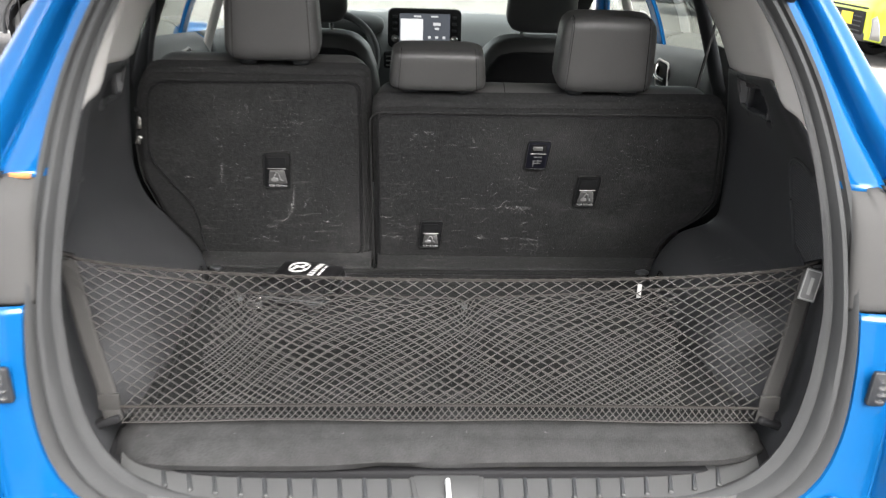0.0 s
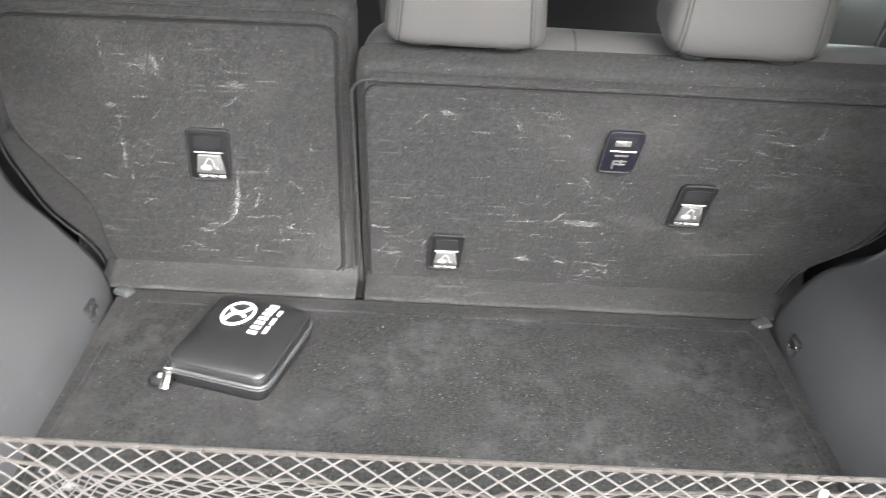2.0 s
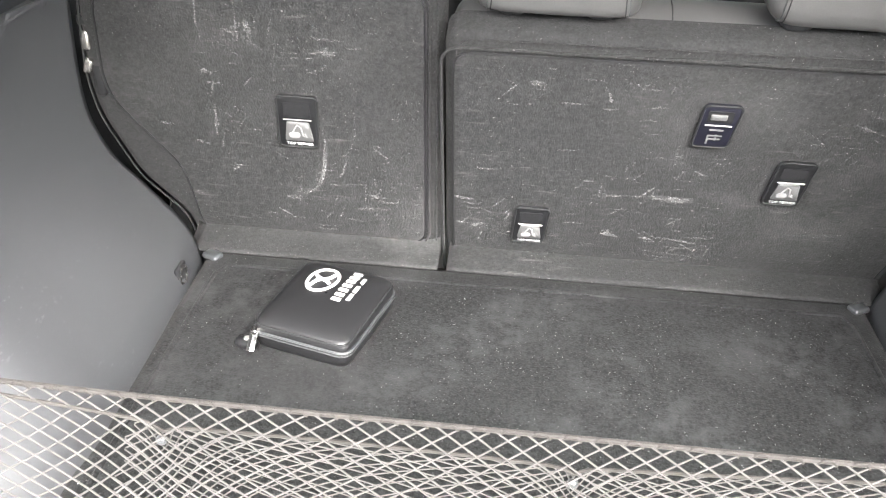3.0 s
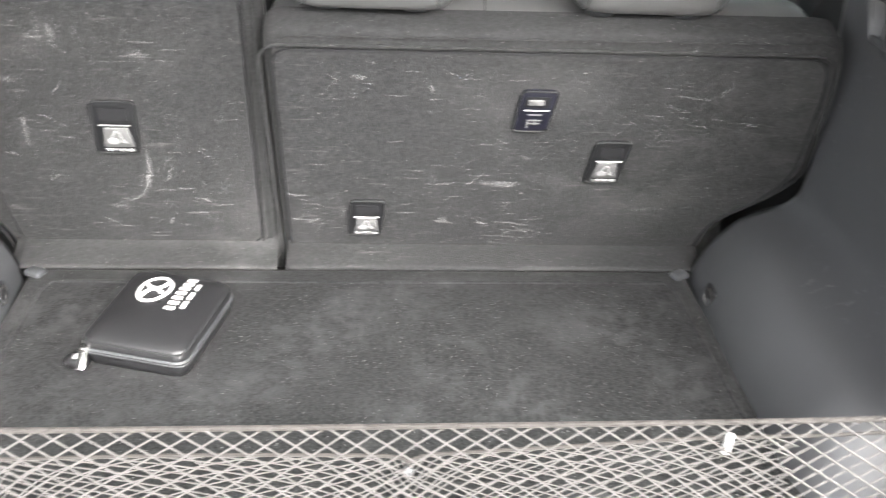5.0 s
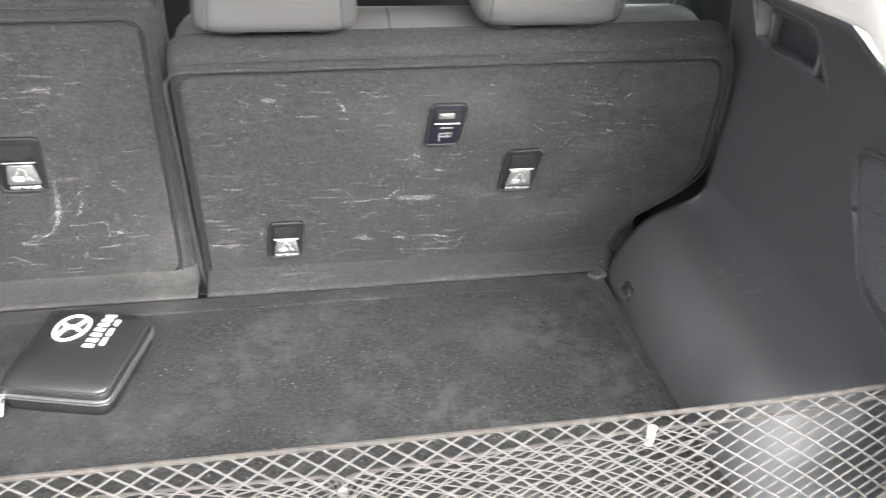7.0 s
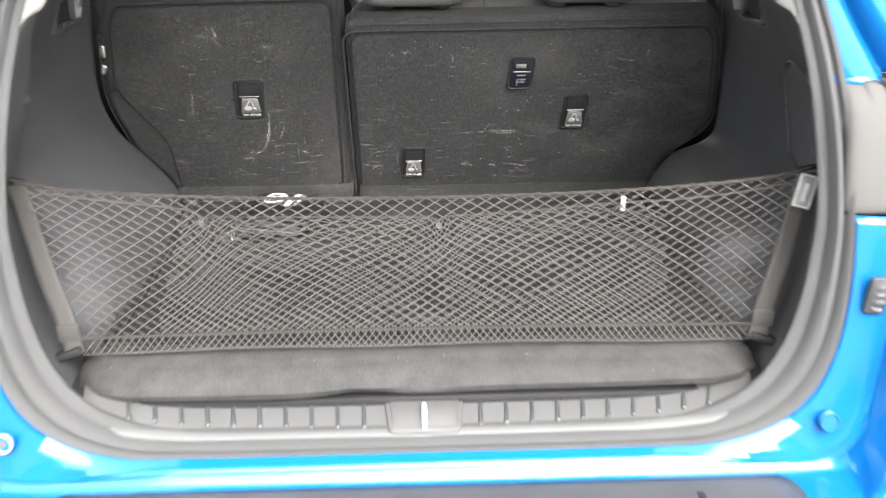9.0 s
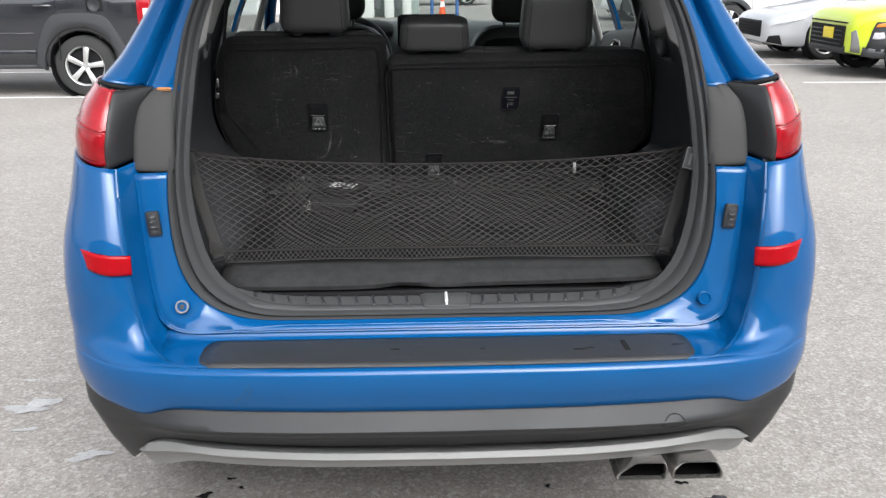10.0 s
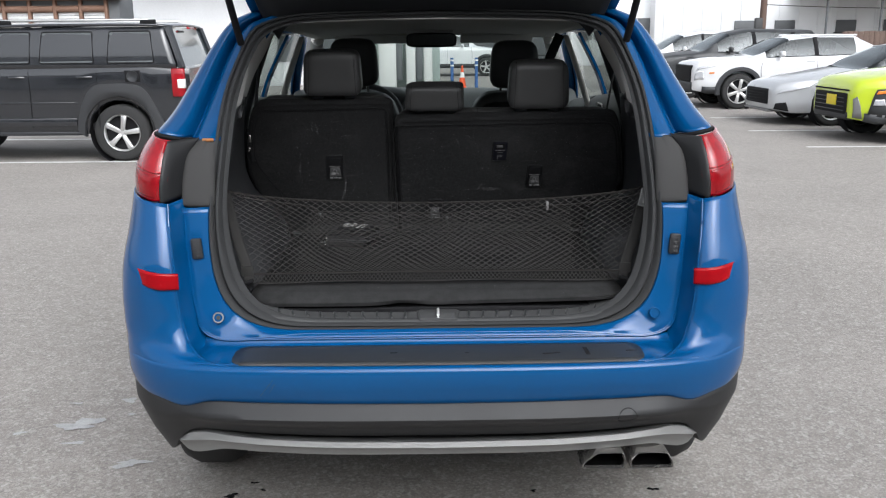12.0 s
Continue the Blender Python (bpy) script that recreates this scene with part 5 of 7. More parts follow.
anchor(wide, WM, -0.004, 0.128, 0.058, 0.084)
anchor(narrow, NM, -0.371, 0.292, 0.066, 0.093)

# rubbed streaks and scratches in the carpet
rng = random.Random(11)
def scuff(parent, m, pts, w):
    bm = bmesh.new()
    pts = [Vector((p[0], p[1], 0.0048)) for p in spline([(a, b, 0) for a, b in pts], 9)]
    left, right = [], []
    for k, p in enumerate(pts):
        d = (pts[min(k + 1, 8)] - pts[max(k - 1, 0)]).normalized()
        s = Vector((-d.y, d.x, 0)) * 1.7 * w * math.sin(math.pi * (k + 0.5) / 9) * (0.5 + 0.8 * rng.random())
        left.append(bm.verts.new(m @ (p + s)))
        right.append(bm.verts.new(m @ (p - s)))
    for k in range(8):
        bm.faces.new((left[k], left[k + 1], right[k + 1], right[k]))
    part("scuff", bm, DUST, parent)


scuff(narrow, NM, [(-0.333, 0.262), (-0.338, 0.205), (-0.353, 0.162), (-0.386, 0.138)], 0.0022)
scuff(narrow, NM, [(-0.495, 0.500), (-0.499, 0.475), (-0.502, 0.450), (-0.500, 0.425)], 0.0010)
WIDE_MARKS = ((0.210, 0.209, 0.063, -2, 0.0050), (0.165, 0.221, 0.046, 51, 0.0011), (0.234, 0.113, 0.068, -8, 0.0018), (0.184, 0.112, 0.024, -9, 0.002), (0.124, 0.115, 0.033, -11, 0.003), (-0.093, 0.113, 0.040, 25, 0.0026), (-0.114, 0.180, 0.035, -8, 0.002),
              (-0.098, 0.119, 0.093, -5, 0.0008), (-0.017, 0.424, 0.025, -9, 0.0028), (0.083, 0.407, 0.024, -69, 0.0018), (0.438, 0.381, 0.027, -22, 0.002), (0.508, 0.414, 0.031, 67, 0.002), (0.433, 0.479, 0.026, 56, 0.0013), (0.490, 0.342, 0.027, -8, 0.002),
              (0.237, 0.273, 0.023, -22, 0.0018), (0.115, 0.208, 0.030, 4, 0.0013), (0.432, 0.325, 0.050, 63, 0.0009), (0.469, 0.154, 0.140, 5, 0.0009), (0.237, 0.078, 0.110, -4, 0.0009))
NARROW_MARKS = ((-0.428, 0.443, 0.038, -83, 0.0028), (-0.319, 0.414, 0.022, -28, 0.005), (-0.530, 0.237, 0.025, -21, 0.002), (-0.501, 0.285, 0.065, -95, 0.002), (-0.260, 0.151, 0.028, -14, 0.002), (-0.398, 0.135, 0.029, -9, 0.002),
                (-0.444, 0.456, 0.063, -93, 0.0013), (-0.582, 0.270, 0.027, -9, 0.0018), (-0.308, 0.202, 0.038, 71, 0.0013), (-0.503, 0.369, 0.019, -13, 0.002))
for body, m, marks in ((wide, WM, WIDE_MARKS), (narrow, NM, NARROW_MARKS)):
    for x, v, l_, a, w in marks:
        c, s = math.cos(radians(a)), math.sin(radians(a))
        scuff(body, m, [(x - c * l_ / 2, v - s * l_ / 2), (x, v + rng.uniform(-0.003, 0.003)), (x + c * l_ / 2, v + s * l_ / 2)], w)


def rub_marks(parent, m, region, seeds, n, seed):
    """Many small soft rubs, denser round the larger marks, joined as one sheet of wear."""
    r = random.Random(seed)
    bm = bmesh.new()
    for k in range(n):
        if k % 3:
            s_ = r.choice(seeds)
            x, v = s_[0] + r.gauss(0, 0.045), s_[1] + r.gauss(0, 0.028)
        else:
            x, v = r.uniform(region[0], region[1]), r.uniform(region[2], region[3])
        if not (region[0] < x < region[1] and region[2] < v < region[3]):
            continue
        a = radians(r.choice((0, 0, 0, 0, 3, -4, 75, 88, 50, -35)) + r.uniform(-5, 5))
        l_, w = r.uniform(0.006, 0.045), r.uniform(0.0004, 0.0019)
        c, s = math.cos(a), math.sin(a)
        ring_ = []
        for q in range(10):
            t = 2 * math.pi * q / 10
            u_, w_ = l_ / 2 * math.cos(t), w * math.sin(t) * r.uniform(0.5, 1.2)
            ring_.append(bm.verts.new(m @ Vector((x + c * u_ - s * w_, v + s * u_ + c * w_, 0.0045))))
        bm.faces.new(ring_)
    tagged(part("rub_wear", bm, FAINTDUST, parent), kind="stuff")


rub_marks(wide, WM, (-0.11, 0.60, 0.03, 0.45), WIDE_MARKS, 330, 21)
rub_marks(narrow, NM, (-0.50, -0.185, 0.06, 0.49), NARROW_MARKS, 200, 22)

# headrests
def headrest(parent, name, x, z0, w, h, d, y, lean, label, mat=LEATHER):
    m = pose(x, y, z0 + h / 2, lean)
    hr = part(name, pillow((w, d, h), (0, 0, 0), 6.5, 26, m, (0.92, 0.80)), mat, parent, label)
    for s in (-1, 1):
        for cx, rad, mt in ((0.845, 0.0011, GREYPLAST), (0.80, 0.0008, BLACK)):
            seam = []
            for a in np.linspace(-1.30, 1.30, 26):
                c = Vector((cx, -math.cos(a), math.sin(a)))
                k = ((1 - cx ** 6.5) / (abs(c.y) ** 6.5 + abs(c.z) ** 6.5)) ** (1 / 6.5)
                y_, z_ = c.y * k, c.z * k
                q = z_ * 0.5 + 0.5
                seam.append(tuple(m @ Vector((s * cx * w / 2 * (1 - 0.08 * q), y_ * d / 2 * (1 - 0.20 * q), z_ * h / 2))))
            part("seam", tube(seam, rad, 5), mt, hr)
        part("post_collar", pillow((0.042, 0.04, 0.022), (x + s * w * 0.27, y + 0.005, z0 - 0.006), 3, 8), DARKPLAST, hr)
    return hr


headrest(wide, "headrest", 0.371, 1.300, 0.222, 0.168, 0.115, 0.825, 10, "black leather rear headrest")
headrest(wide, "middle_headrest", -0.001, 1.300, 0.218, 0.090, 0.10, 0.82, 16, "low black leather middle headrest")
headrest(narrow, "headrest", -0.364, 1.350, 0.212, 0.160, 0.115, 0.85, 8, "black leather rear headrest")
for sx in (1, -1):
    # Black sheets added behind the bench's side gap to keep it as dark as shade.
    part("gap_backing", box((0.006, 0.34, 0.62), (sx * 0.75, 1.0, 1.05), 0.002, 1), BLACK, car)
    part("low_gap_backing", box((0.006, 0.60, 0.75), (sx * 0.756, 1.15, 0.825), 0.002, 1), BLACK, car)
# seat belts beside the bench
part("belt_left", tube([(-0.632, 0.97, 1.55), (-0.66, 0.95, 1.36), (-0.672, 0.90, 1.20), (-0.668, 0.875, 1.15)], 0.006, 6), BLACK, car, "black seat belt")
part("belt_buckle", box((0.014, 0.02, 0.030), (-0.677, 0.858, 1.195), 0.004, 2), STEEL, car)
part("belt_tongue", box((0.012, 0.016, 0.022), (-0.681, 0.858, 1.155), 0.003, 2, pose(0, 0, 0, 0, 20)), STEEL, car)
part("belt_slide", box((0.016, 0.02, 0.014), (-0.676, 0.858, 1.225), 0.003, 2), BLACK, car)
part("belt_latch", box((0.014, 0.016, 0.05), (-0.672, 0.868, 1.13), 0.003, 2), BLACK, car)
part("belt_right", tube([(0.690, 1.02, 1.47), (0.672, 1.02, 1.36), (0.655, 1.02, 1.25)], 0.004, 6), BLACK, car, "black seat belt")
part("bench_cushion", pillow((1.30, 0.55, 0.22), (0, 1.25, 0.78), 5, 20), LEATHER, car, "black leather rear bench cushion")

# ---- cabin ahead of the bench ----
for sx in (1, -1):
    # door linings with grab handles
    for y0, y1 in ((1.13, 1.95), (1.99, 2.98)):
        rows = [[(x, y, z + (0.055 - 0.09 * (y - 1.55)) * min(1, max(0, (z - 0.9) / 0.3))) for y in np.linspace(y0, y1, 14)] for x, z in ((0.74, 0.45), (0.72, 0.70), (0.69, 0.90), (0.70, 0.96), (0.735, 1.06), (0.745, 1.18), (0.757, 1.225), (0.785, 1.246), (0.84, 1.238))]
        lin = part("door_lining", loft(rows, 0, 20, sx), DOORTRIM, car, "grey vinyl door lining", thick=0.004)
        hy, hz = y1 - 0.36, 1.215 if y0 < 1.5 else 1.19
        part("handle_cup", plate(rounded([(-0.06, -0.034), (0.055, -0.040), (0.075, 0.012), (0.05, 0.034), (-0.05, 0.034)], 0.012), 0.004, 0.002, 1, pose(sx * 0.742, hy, hz, 90, 0, -sx * 90)), BLACK, lin)
        part("cup_rim", tube([(sx * 0.739, hy + u, hz + w) for u, w in rounded([(-0.066, -0.040), (0.06, -0.046), (0.082, 0.014), (0.055, 0.040), (-0.055, 0.040)], 0.014)], 0.0035, 6, True), PALETRIM, lin)
        part("door_handle", tube([(sx * 0.733, hy - 0.045, hz - 0.013), (sx * 0.722, hy, hz - 0.011), (sx * 0.724, hy + 0.03, hz - 0.005), (sx * 0.733, hy + 0.045, hz + 0.02)], [0.006, 0.009, 0.010, 0.012], 8), CHROME, lin, "chrome inner door handle")
    for y, w, yt in ((1.105, 0.09, 1.10), (1.965, 0.10, 1.94)):
        rows = [[(0.80, y - w / 2, 0.9), (0.79, y - w / 2, 1.1), (0.72, (y + yt) / 2 - w / 2, 1.34), (0.635, yt - w / 2, 1.555)], [(0.78, y, 0.9), (0.77, y, 1.1), (0.70, (y + yt) / 2, 1.34), (0.62, yt, 1.555)], [(0.80, y + w / 2, 0.9), (0.79, y + w / 2, 1.1), (0.72, (y + yt) / 2 + w / 2, 1.34), (0.635, yt + w / 2, 1.555)]]
        part("pillar_trim", loft(rows, 14, 6, sx), DARKPLAST if y < 1.5 else PALETRIM, car, "dark pillar trim" if y < 1.5 else "pale pillar trim", thick=0.004)
    part("front_pillar_trim", tube([(sx * x, y, z) for x, y, z in spline([(0.61, 2.36, 1.54), (0.70, 2.72, 1.35), (0.79, 3.06, 1.11)], 12)], 0.035, 8), PALETRIM, car)
    # front seats
    fs = part("front_seat", pillow((0.50, 0.20, 0.66), (sx * 0.365, 1.80, 0.98), 4.5, 22, pose(0, 0, 0, 10), (0.80, 0.8)), LEATHER, car, "black leather front seat")
    part("back_board", pillow((0.455, 0.05, 0.60), (sx * 0.365, 1.722, 0.965), 5, 18, pose(0, 0, 0, 10), (0.80, 0.8)), BLACK, fs, "black seat-back board")
    part("seat_base", pillow((0.52, 0.52, 0.2), (sx * 0.365, 2.08, 0.62), 5, 16), LEATHER, fs)
    hm = pose(sx * 0.368 + 0.0, 1.735, 1.425 if sx > 0 else 1.44, 6)
    part("headrest", pillow((0.235, 0.10, 0.215), (0, 0, 0), 4.5, 20, hm, (0.88, 0.85)), LEATHER, fs)
    for s in (-1, 1):
        part("headrest_post", tube([(sx * 0.368 + s * 0.06, 1.755, 1.24), (sx * 0.368 + s * 0.06, 1.745, 1.37)], 0.007, 8), CHROME, fs)
    part("sun_visor", box((0.38, 0.13, 0.018), (sx * 0.33, 2.36, 1.545), 0.006, 2, pose(0, 0, 0, -18)), HEADLINER, car)
# a belt strap down beside one front seat
part("front_belt", box((0.045, 0.004, 0.30), (0.53, 1.83, 1.42), 0.001, 1, pose(0, 0, 0, 8, 22)), BLACK, car, "black seat-belt strap")
rows = [[(x, y + 0.05 * (x / 0.75) ** 2 * -1, z + d * math.exp(-((x + 0.36) / 0.2) ** 2)) for x in np.linspace(-0.80, 0.80, 30)] for y, z, d in ((2.52, 0.90, 0.0), (2.50, 1.06, 0.02), (2.53, 1.13, 0.05), (2.60, 1.175, 0.06), (2.72, 1.235, 0.04), (2.95, 1.250, 0.0), (3.12, 1.235, 0.0))]
dash = part("dashboard", loft(rows, 0, 24), DOORTRIM, car, "dark grey moulded dashboard", thick=0.006)
part("console", box((0.28, 1.0, 0.35), (0, 2.05, 0.62), 0.04, 3), DARKPLAST, car)
scr_m = pose(0.012, 2.555, 1.228, 90 - 6)
scr = part("screen_housing", plate(rounded(rect(0.302, 0.160), 0.028), 0.028, 0.008, 3, scr_m), BLACK, dash, "black touchscreen housing with side knobs")
for s in (-1, 1):
    part("knob", moved(lathe([(0.028, 0.016), (0.04, 0.015), (0.042, 0.010), (0.042, 0.0)], 20, "z"), scr_m @ Matrix.Translation((s * 0.122, -0.042, 0))), CHROME, scr)
    for k in range(3):
        part("key", plate(rect(0.02, 0.012, 0.003), 0.003, 0.001, 1, scr_m @ Matrix.Translation((s * 0.122, 0.045 - 0.026 * k, 0.028))), DARKPLAST, scr)
part("screen", plate(rect(0.208, 0.118, 0.004), 0.002, 0, 1, scr_m @ Matrix.Translation((0, 0, 0.0285))), SCREEN, scr, "lit navigation screen")
top = scr_m @ Matrix.Translation((0, 0, 0.0308))
part("screen_map", plate(rect(0.092, 0.088, at=(-0.053, -0.006)), 0.0006, 0, 1, top), SCREENMAP, scr)
for px, py, w, h in ((0.04, 0.048, 0.03, 0.006), (-0.03, 0.048, 0.03, 0.006), (0.05, 0.018, 0.03, 0.012), (0.05, 0.0, 0.018, 0.008), (0.02, -0.035, 0.012, 0.010), (0.05, -0.035, 0.012, 0.010), (0.08, -0.035, 0.012, 0.010)):
    part("screen_bar", plate(rect(w, h, at=(px, py)), 0.0006, 0, 1, top), SCREENTEXT, scr)
vent = part("air_vent", box((0.11, 0.02, 0.07), (-0.10, 2.50, 1.105), 0.01, 2), BLACK, dash)
for k in range(3):
    part("vent_slat", box((0.09, 0.01, 0.004), (-0.10, 2.486, 1.085 + 0.018 * k), 0.001, 1), SILVER, vent)
wheel_m = pose(-0.365, 2.36, 1.13, 62)
sw = part("steering_wheel", moved(tube([(0.185 * math.cos(a), 0.185 * math.sin(a), 0) for a in np.linspace(0, 2 * math.pi, 40)[:-1]], 0.016, 10, True), wheel_m), LEATHER, car, "black leather steering wheel")
part("wheel_hub", pillow((0.2, 0.16, 0.06), (0, 0, 0), 4, 12, wheel_m), DARKPLAST, sw)
part("wheel_spoke", box((0.34, 0.035, 0.02), (0, 0, 0), 0.006, 2, wheel_m), DARKPLAST, sw)
part("instrument_hood", pillow((0.42, 0.2, 0.10), (-0.365, 2.60, 1.235), 3, 14), DOORTRIM, dash)
mirror = part("rear_view_mirror", pillow((0.255, 0.03, 0.072), (-0.012, 2.2, 1.535), 5, 16), BLACK, car, "black rear-view mirror")
part("mirror_glass", plate(rounded(rect(0.236, 0.056), 0.02), 0.002, 0, 1, pose(-0.012, 2.181, 1.537, 90 + 13)), CHROME, mirror)
part("mirror_stem", tube([(-0.012, 2.21, 1.55), (-0.012, 2.28, 1.58)], 0.012, 8), BLACK, mirror)
part("overhead_console", box((0.22, 0.16, 0.025), (-0.012, 2.25, 1.585), 0.01, 2), HEADLINER, car)

# ---- loose things in the boot ----
# carpeted boot board with its rolled front edge
rows = []
lip_rows = []
for v in np.linspace(0, 1, 72):
    x = -0.53 + 1.06 * v
    e = (abs(x) / 0.53)
    back = 0.870
    lift = 0.008 * math.exp(-((x + 0.10) / 0.05) ** 2) + 0.013 * max(0, (x - 0.02) / 0.51)
    dent = 0.005 * math.exp(-((x + 0.09) / 0.035) ** 2) - 0.004 * math.exp(-((x + 0.02) / 0.03) ** 2)
    front = 0.096 + 0.03 * max(0, e - 0.9) * 10 + 0.004 * math.sin(9 * x + 1)
    z0 = 0.836
    w_ = 1.0 + 0.028 * (e > 0.5) * min(1, (e - 0.5) / 0.4)
    lip_rows.append([(x * (w_ if k < 5 else 1 + (w_ - 1) * (8 - k) / 4), y, z) for k, (x, y, z) in enumerate([(x, front + 0.018, 0.788 + lift), (x, front + 0.002, 0.792 + lift), (x, front - dent, 0.800 + lift), (x, front + 0.014 - dent, 0.815 + 0.003 * math.sin(7 * x) + dent * 0.6), (x, front + 0.032, 0.8245), (x, front + 0.037, 0.8243), (x, front + 0.045, 0.829 + dent * 0.4), (x, front + 0.080, 0.8335), (x, front + 0.091, 0.831)])])
    rows.append([(x, front + 0.088, 0.831),
                 (x, front + 0.10, z0), (x, 0.32, z0), (x, 0.50, z0 + 0.001), (x, 0.70, z0), (x, 0.80, z0), (x, back - 0.02, z0 + 0.001), (x, back, z0 - 0.004)])
rows = [[p for p in spline(r, 40)] for r in rows]
bm = grid(rows)
thing("boot_mat", bm, FLOORCARPET, "black boot carpet flecked with lint", "mat")
md = bpy.data.objects["boot_mat"].modifiers.new("thickness", "SOLIDIFY")
md.thickness, md.offset = 0.006, 0.0
mat = bpy.data.objects["boot_mat"]
bead = [(-0.505, 0.20, 0.8375), (-0.505, 0.50, 0.8385), (-0.503, 0.80, 0.8378), (-0.490, 0.826, 0.838), (0.490, 0.826, 0.838), (0.503, 0.80, 0.8378), (0.505, 0.50, 0.8385), (0.505, 0.20, 0.8375)]
part("mat_lip", loft(lip_rows, 0, 26), LIPFELT, mat, "smooth felt lip with a raised crease", thick=0.006)
part("mat_bead", tube(bead, 0.0045, 8), FLOORCARPET, mat)
part("boot_floor", box((1.16, 0.86, 0.02), (0, 0.53, 0.772), 0.004, 2), BLACK, car)
for sx in (1, -1):
    part("floor_clip", box((0.030, 0.022, 0.010), (sx * 0.522, 0.846, 0.8425), 0.004, 2, pose(0, 0, 0, 0, 0, sx * 25)), GREYPLAST, mat)
    # Black block stands in for the shaded recess beside the mat's corner.
    part("corner_dark_block", box((0.05, 0.13, 0.03), (sx * 0.545, 0.165, 0.785), 0.010, 2), BLACK, car)
# crumbs and lint
rng = random.Random(5)
bm = bmesh.new()
for k in range(760):
    if k % 5 == 0:
        cx, cy = rng.uniform(-0.45, 0.5), rng.uniform(0.12, 0.8)
    x, y = cx + rng.gauss(0, 0.05), cy + rng.gauss(0, 0.03)
    if abs(x) > 0.51 or not 0.2 < y < 0.83:
        continue
    r = rng.uniform(0.0003, 0.0009)
    bmesh.ops.create_icosphere(bm, subdivisions=1, radius=r, matrix=Matrix.Translation((x, y, 0.8402)))
for k in range(16):
    r = rng.choice(lip_rows)
    p = r[rng.choice((3, 5, 6, 7))]
    bmesh.ops.create_icosphere(bm, subdivisions=1, radius=rng.uniform(0.0006, 0.0013), matrix=Matrix.Translation((p[0], p[1], p[2] + 0.003)) @ pose(0, 0, 0, 0, 0, rng.uniform(0, 180)) @ Matrix.Diagonal((rng.uniform(1, 3.5), 1, 0.6, 1)))
thing("lint", bm, SILL, "pale crumbs and lint on the boot carpet", "debris", kind="stuff")

# zipped pouch
POUCH = pose(-0.296, 0.688, 0.840, 0, 0, -15)
pouch = tagged(empty("first_aid_pouch"), "zipped square black leatherette pouch with white printed emblem", "pouch")
pouch.matrix_basis = POUCH
PUFF = ((1.0, 0.0290), (1.004, 0.0345), (0.995, 0.0410), (0.972, 0.0460), (0.93, 0.0492), (0.84, 0.0522), (0.70, 0.0546), (0.45, 0.0570), (0.20, 0.0582), (0.02, 0.0584))


def top_z(x, y):
    """The height of the puffed lid at a place."""
    r = (abs(x / 0.075) ** 5 + abs(y / 0.086) ** 5) ** 0.2
    return float(np.interp(r, [p[0] for p in PUFF[:1:-1]], [p[1] for p in PUFF[:1:-1]])) - 0.006 * max(0, -y / 0.086) ** 2


def square(s_, z_of):
    return [(x * s_, y * s_, z_of(x * s_, y * s_)) for x, y in rounded(rect(0.150, 0.172), 0.020, 6)]


low_rows = [square(k, lambda x, y, z=z: z) for k, z in ((0.90, 0.0), (0.955, 0.002), (0.985, 0.008), (0.99, 0.016), (0.985, 0.024))]
part("pouch_bottom", grid(low_rows, closed=True), POUCHSKIN, pouch)
part("pouch_top", grid([square(k, lambda x, y, z=z: z - 0.006 * max(0, -y / 0.086) ** 2 * min(1, (z - 0.029) / 0.012)) for k, z in PUFF], closed=True), POUCHSKIN, pouch)
for z in (0.0242, 0.0288):
    part("zip_tape", tube([(x, y, z) for x, y in rounded(rect(0.152, 0.174), 0.020, 6)], 0.0021, 6, True), GREYPLAST, pouch, "grey zip tape")
part("zip_teeth", tube([(x, y, 0.0265) for x, y in rounded(rect(0.1535, 0.1755), 0.020, 6)], 0.0016, 6, True), RIM, pouch)
part("lid_piping", tube([(x * 0.985, y * 0.985, 0.0445 - 0.005 * max(0, -y / 0.086) ** 2) for x, y in rounded(rect(0.150, 0.172), 0.020, 6)], 0.0017, 6, True), RIM, pouch, "raised edge piping")
part("zip_puller", box((0.012, 0.036, 0.004), (-0.066, -0.098, 0.022), 0.0015, 2, pose(0, 0, 0, 35, 0, 12)), CHROME, pouch, "steel zip puller")
part("zip_slider", box((0.010, 0.014, 0.008), (-0.068, -0.087, 0.030), 0.002, 2), CHROME, pouch)
part("corner_loop", pillow((0.034, 0.022, 0.016), (-0.078, -0.094, 0.010), 3, 10), POUCHSKIN, pouch)
part("loop_rivet", moved(lathe([(0, 0.0), (0.002, 0.004), (0, 0.005)], 12, "z"), pose(-0.078, -0.094, 0.018)), SILVER, pouch)
ring_ = [(-0.020 + 0.022 * math.cos(a), 0.030 + 0.031 * math.sin(a)) for a in np.linspace(0, 2 * math.pi, 40)[:-1]]
part("emblem_ring", tube([(x, y, top_z(x, y)) for x, y in ring_], 0.0025, 6, True), WHITEMARK, pouch, "white oval emblem")
for p in ([(-0.032, 0.008), (-0.027, 0.025), (-0.020, 0.030), (-0.013, 0.035), (-0.008, 0.052)], [(-0.034, 0.038), (-0.029, 0.033), (-0.022, 0.031)], [(-0.018, 0.029), (-0.011, 0.027), (-0.006, 0.022)]):
    part("emblem_stroke", tube([(x, y, top_z(x, y)) for x, y, _ in spline([(a, b, 0) for a, b in p], 8)], 0.0030, 6), WHITEMARK, pouch)
for k in range(7):
    y = -0.008 + 0.0125 * k
    part("print_bar", box((0.014, 0.0075, 0.0012), (0.020, y, top_z(0.020, y) + 0.0002), 0.0002, 1), WHITEMARK, pouch)
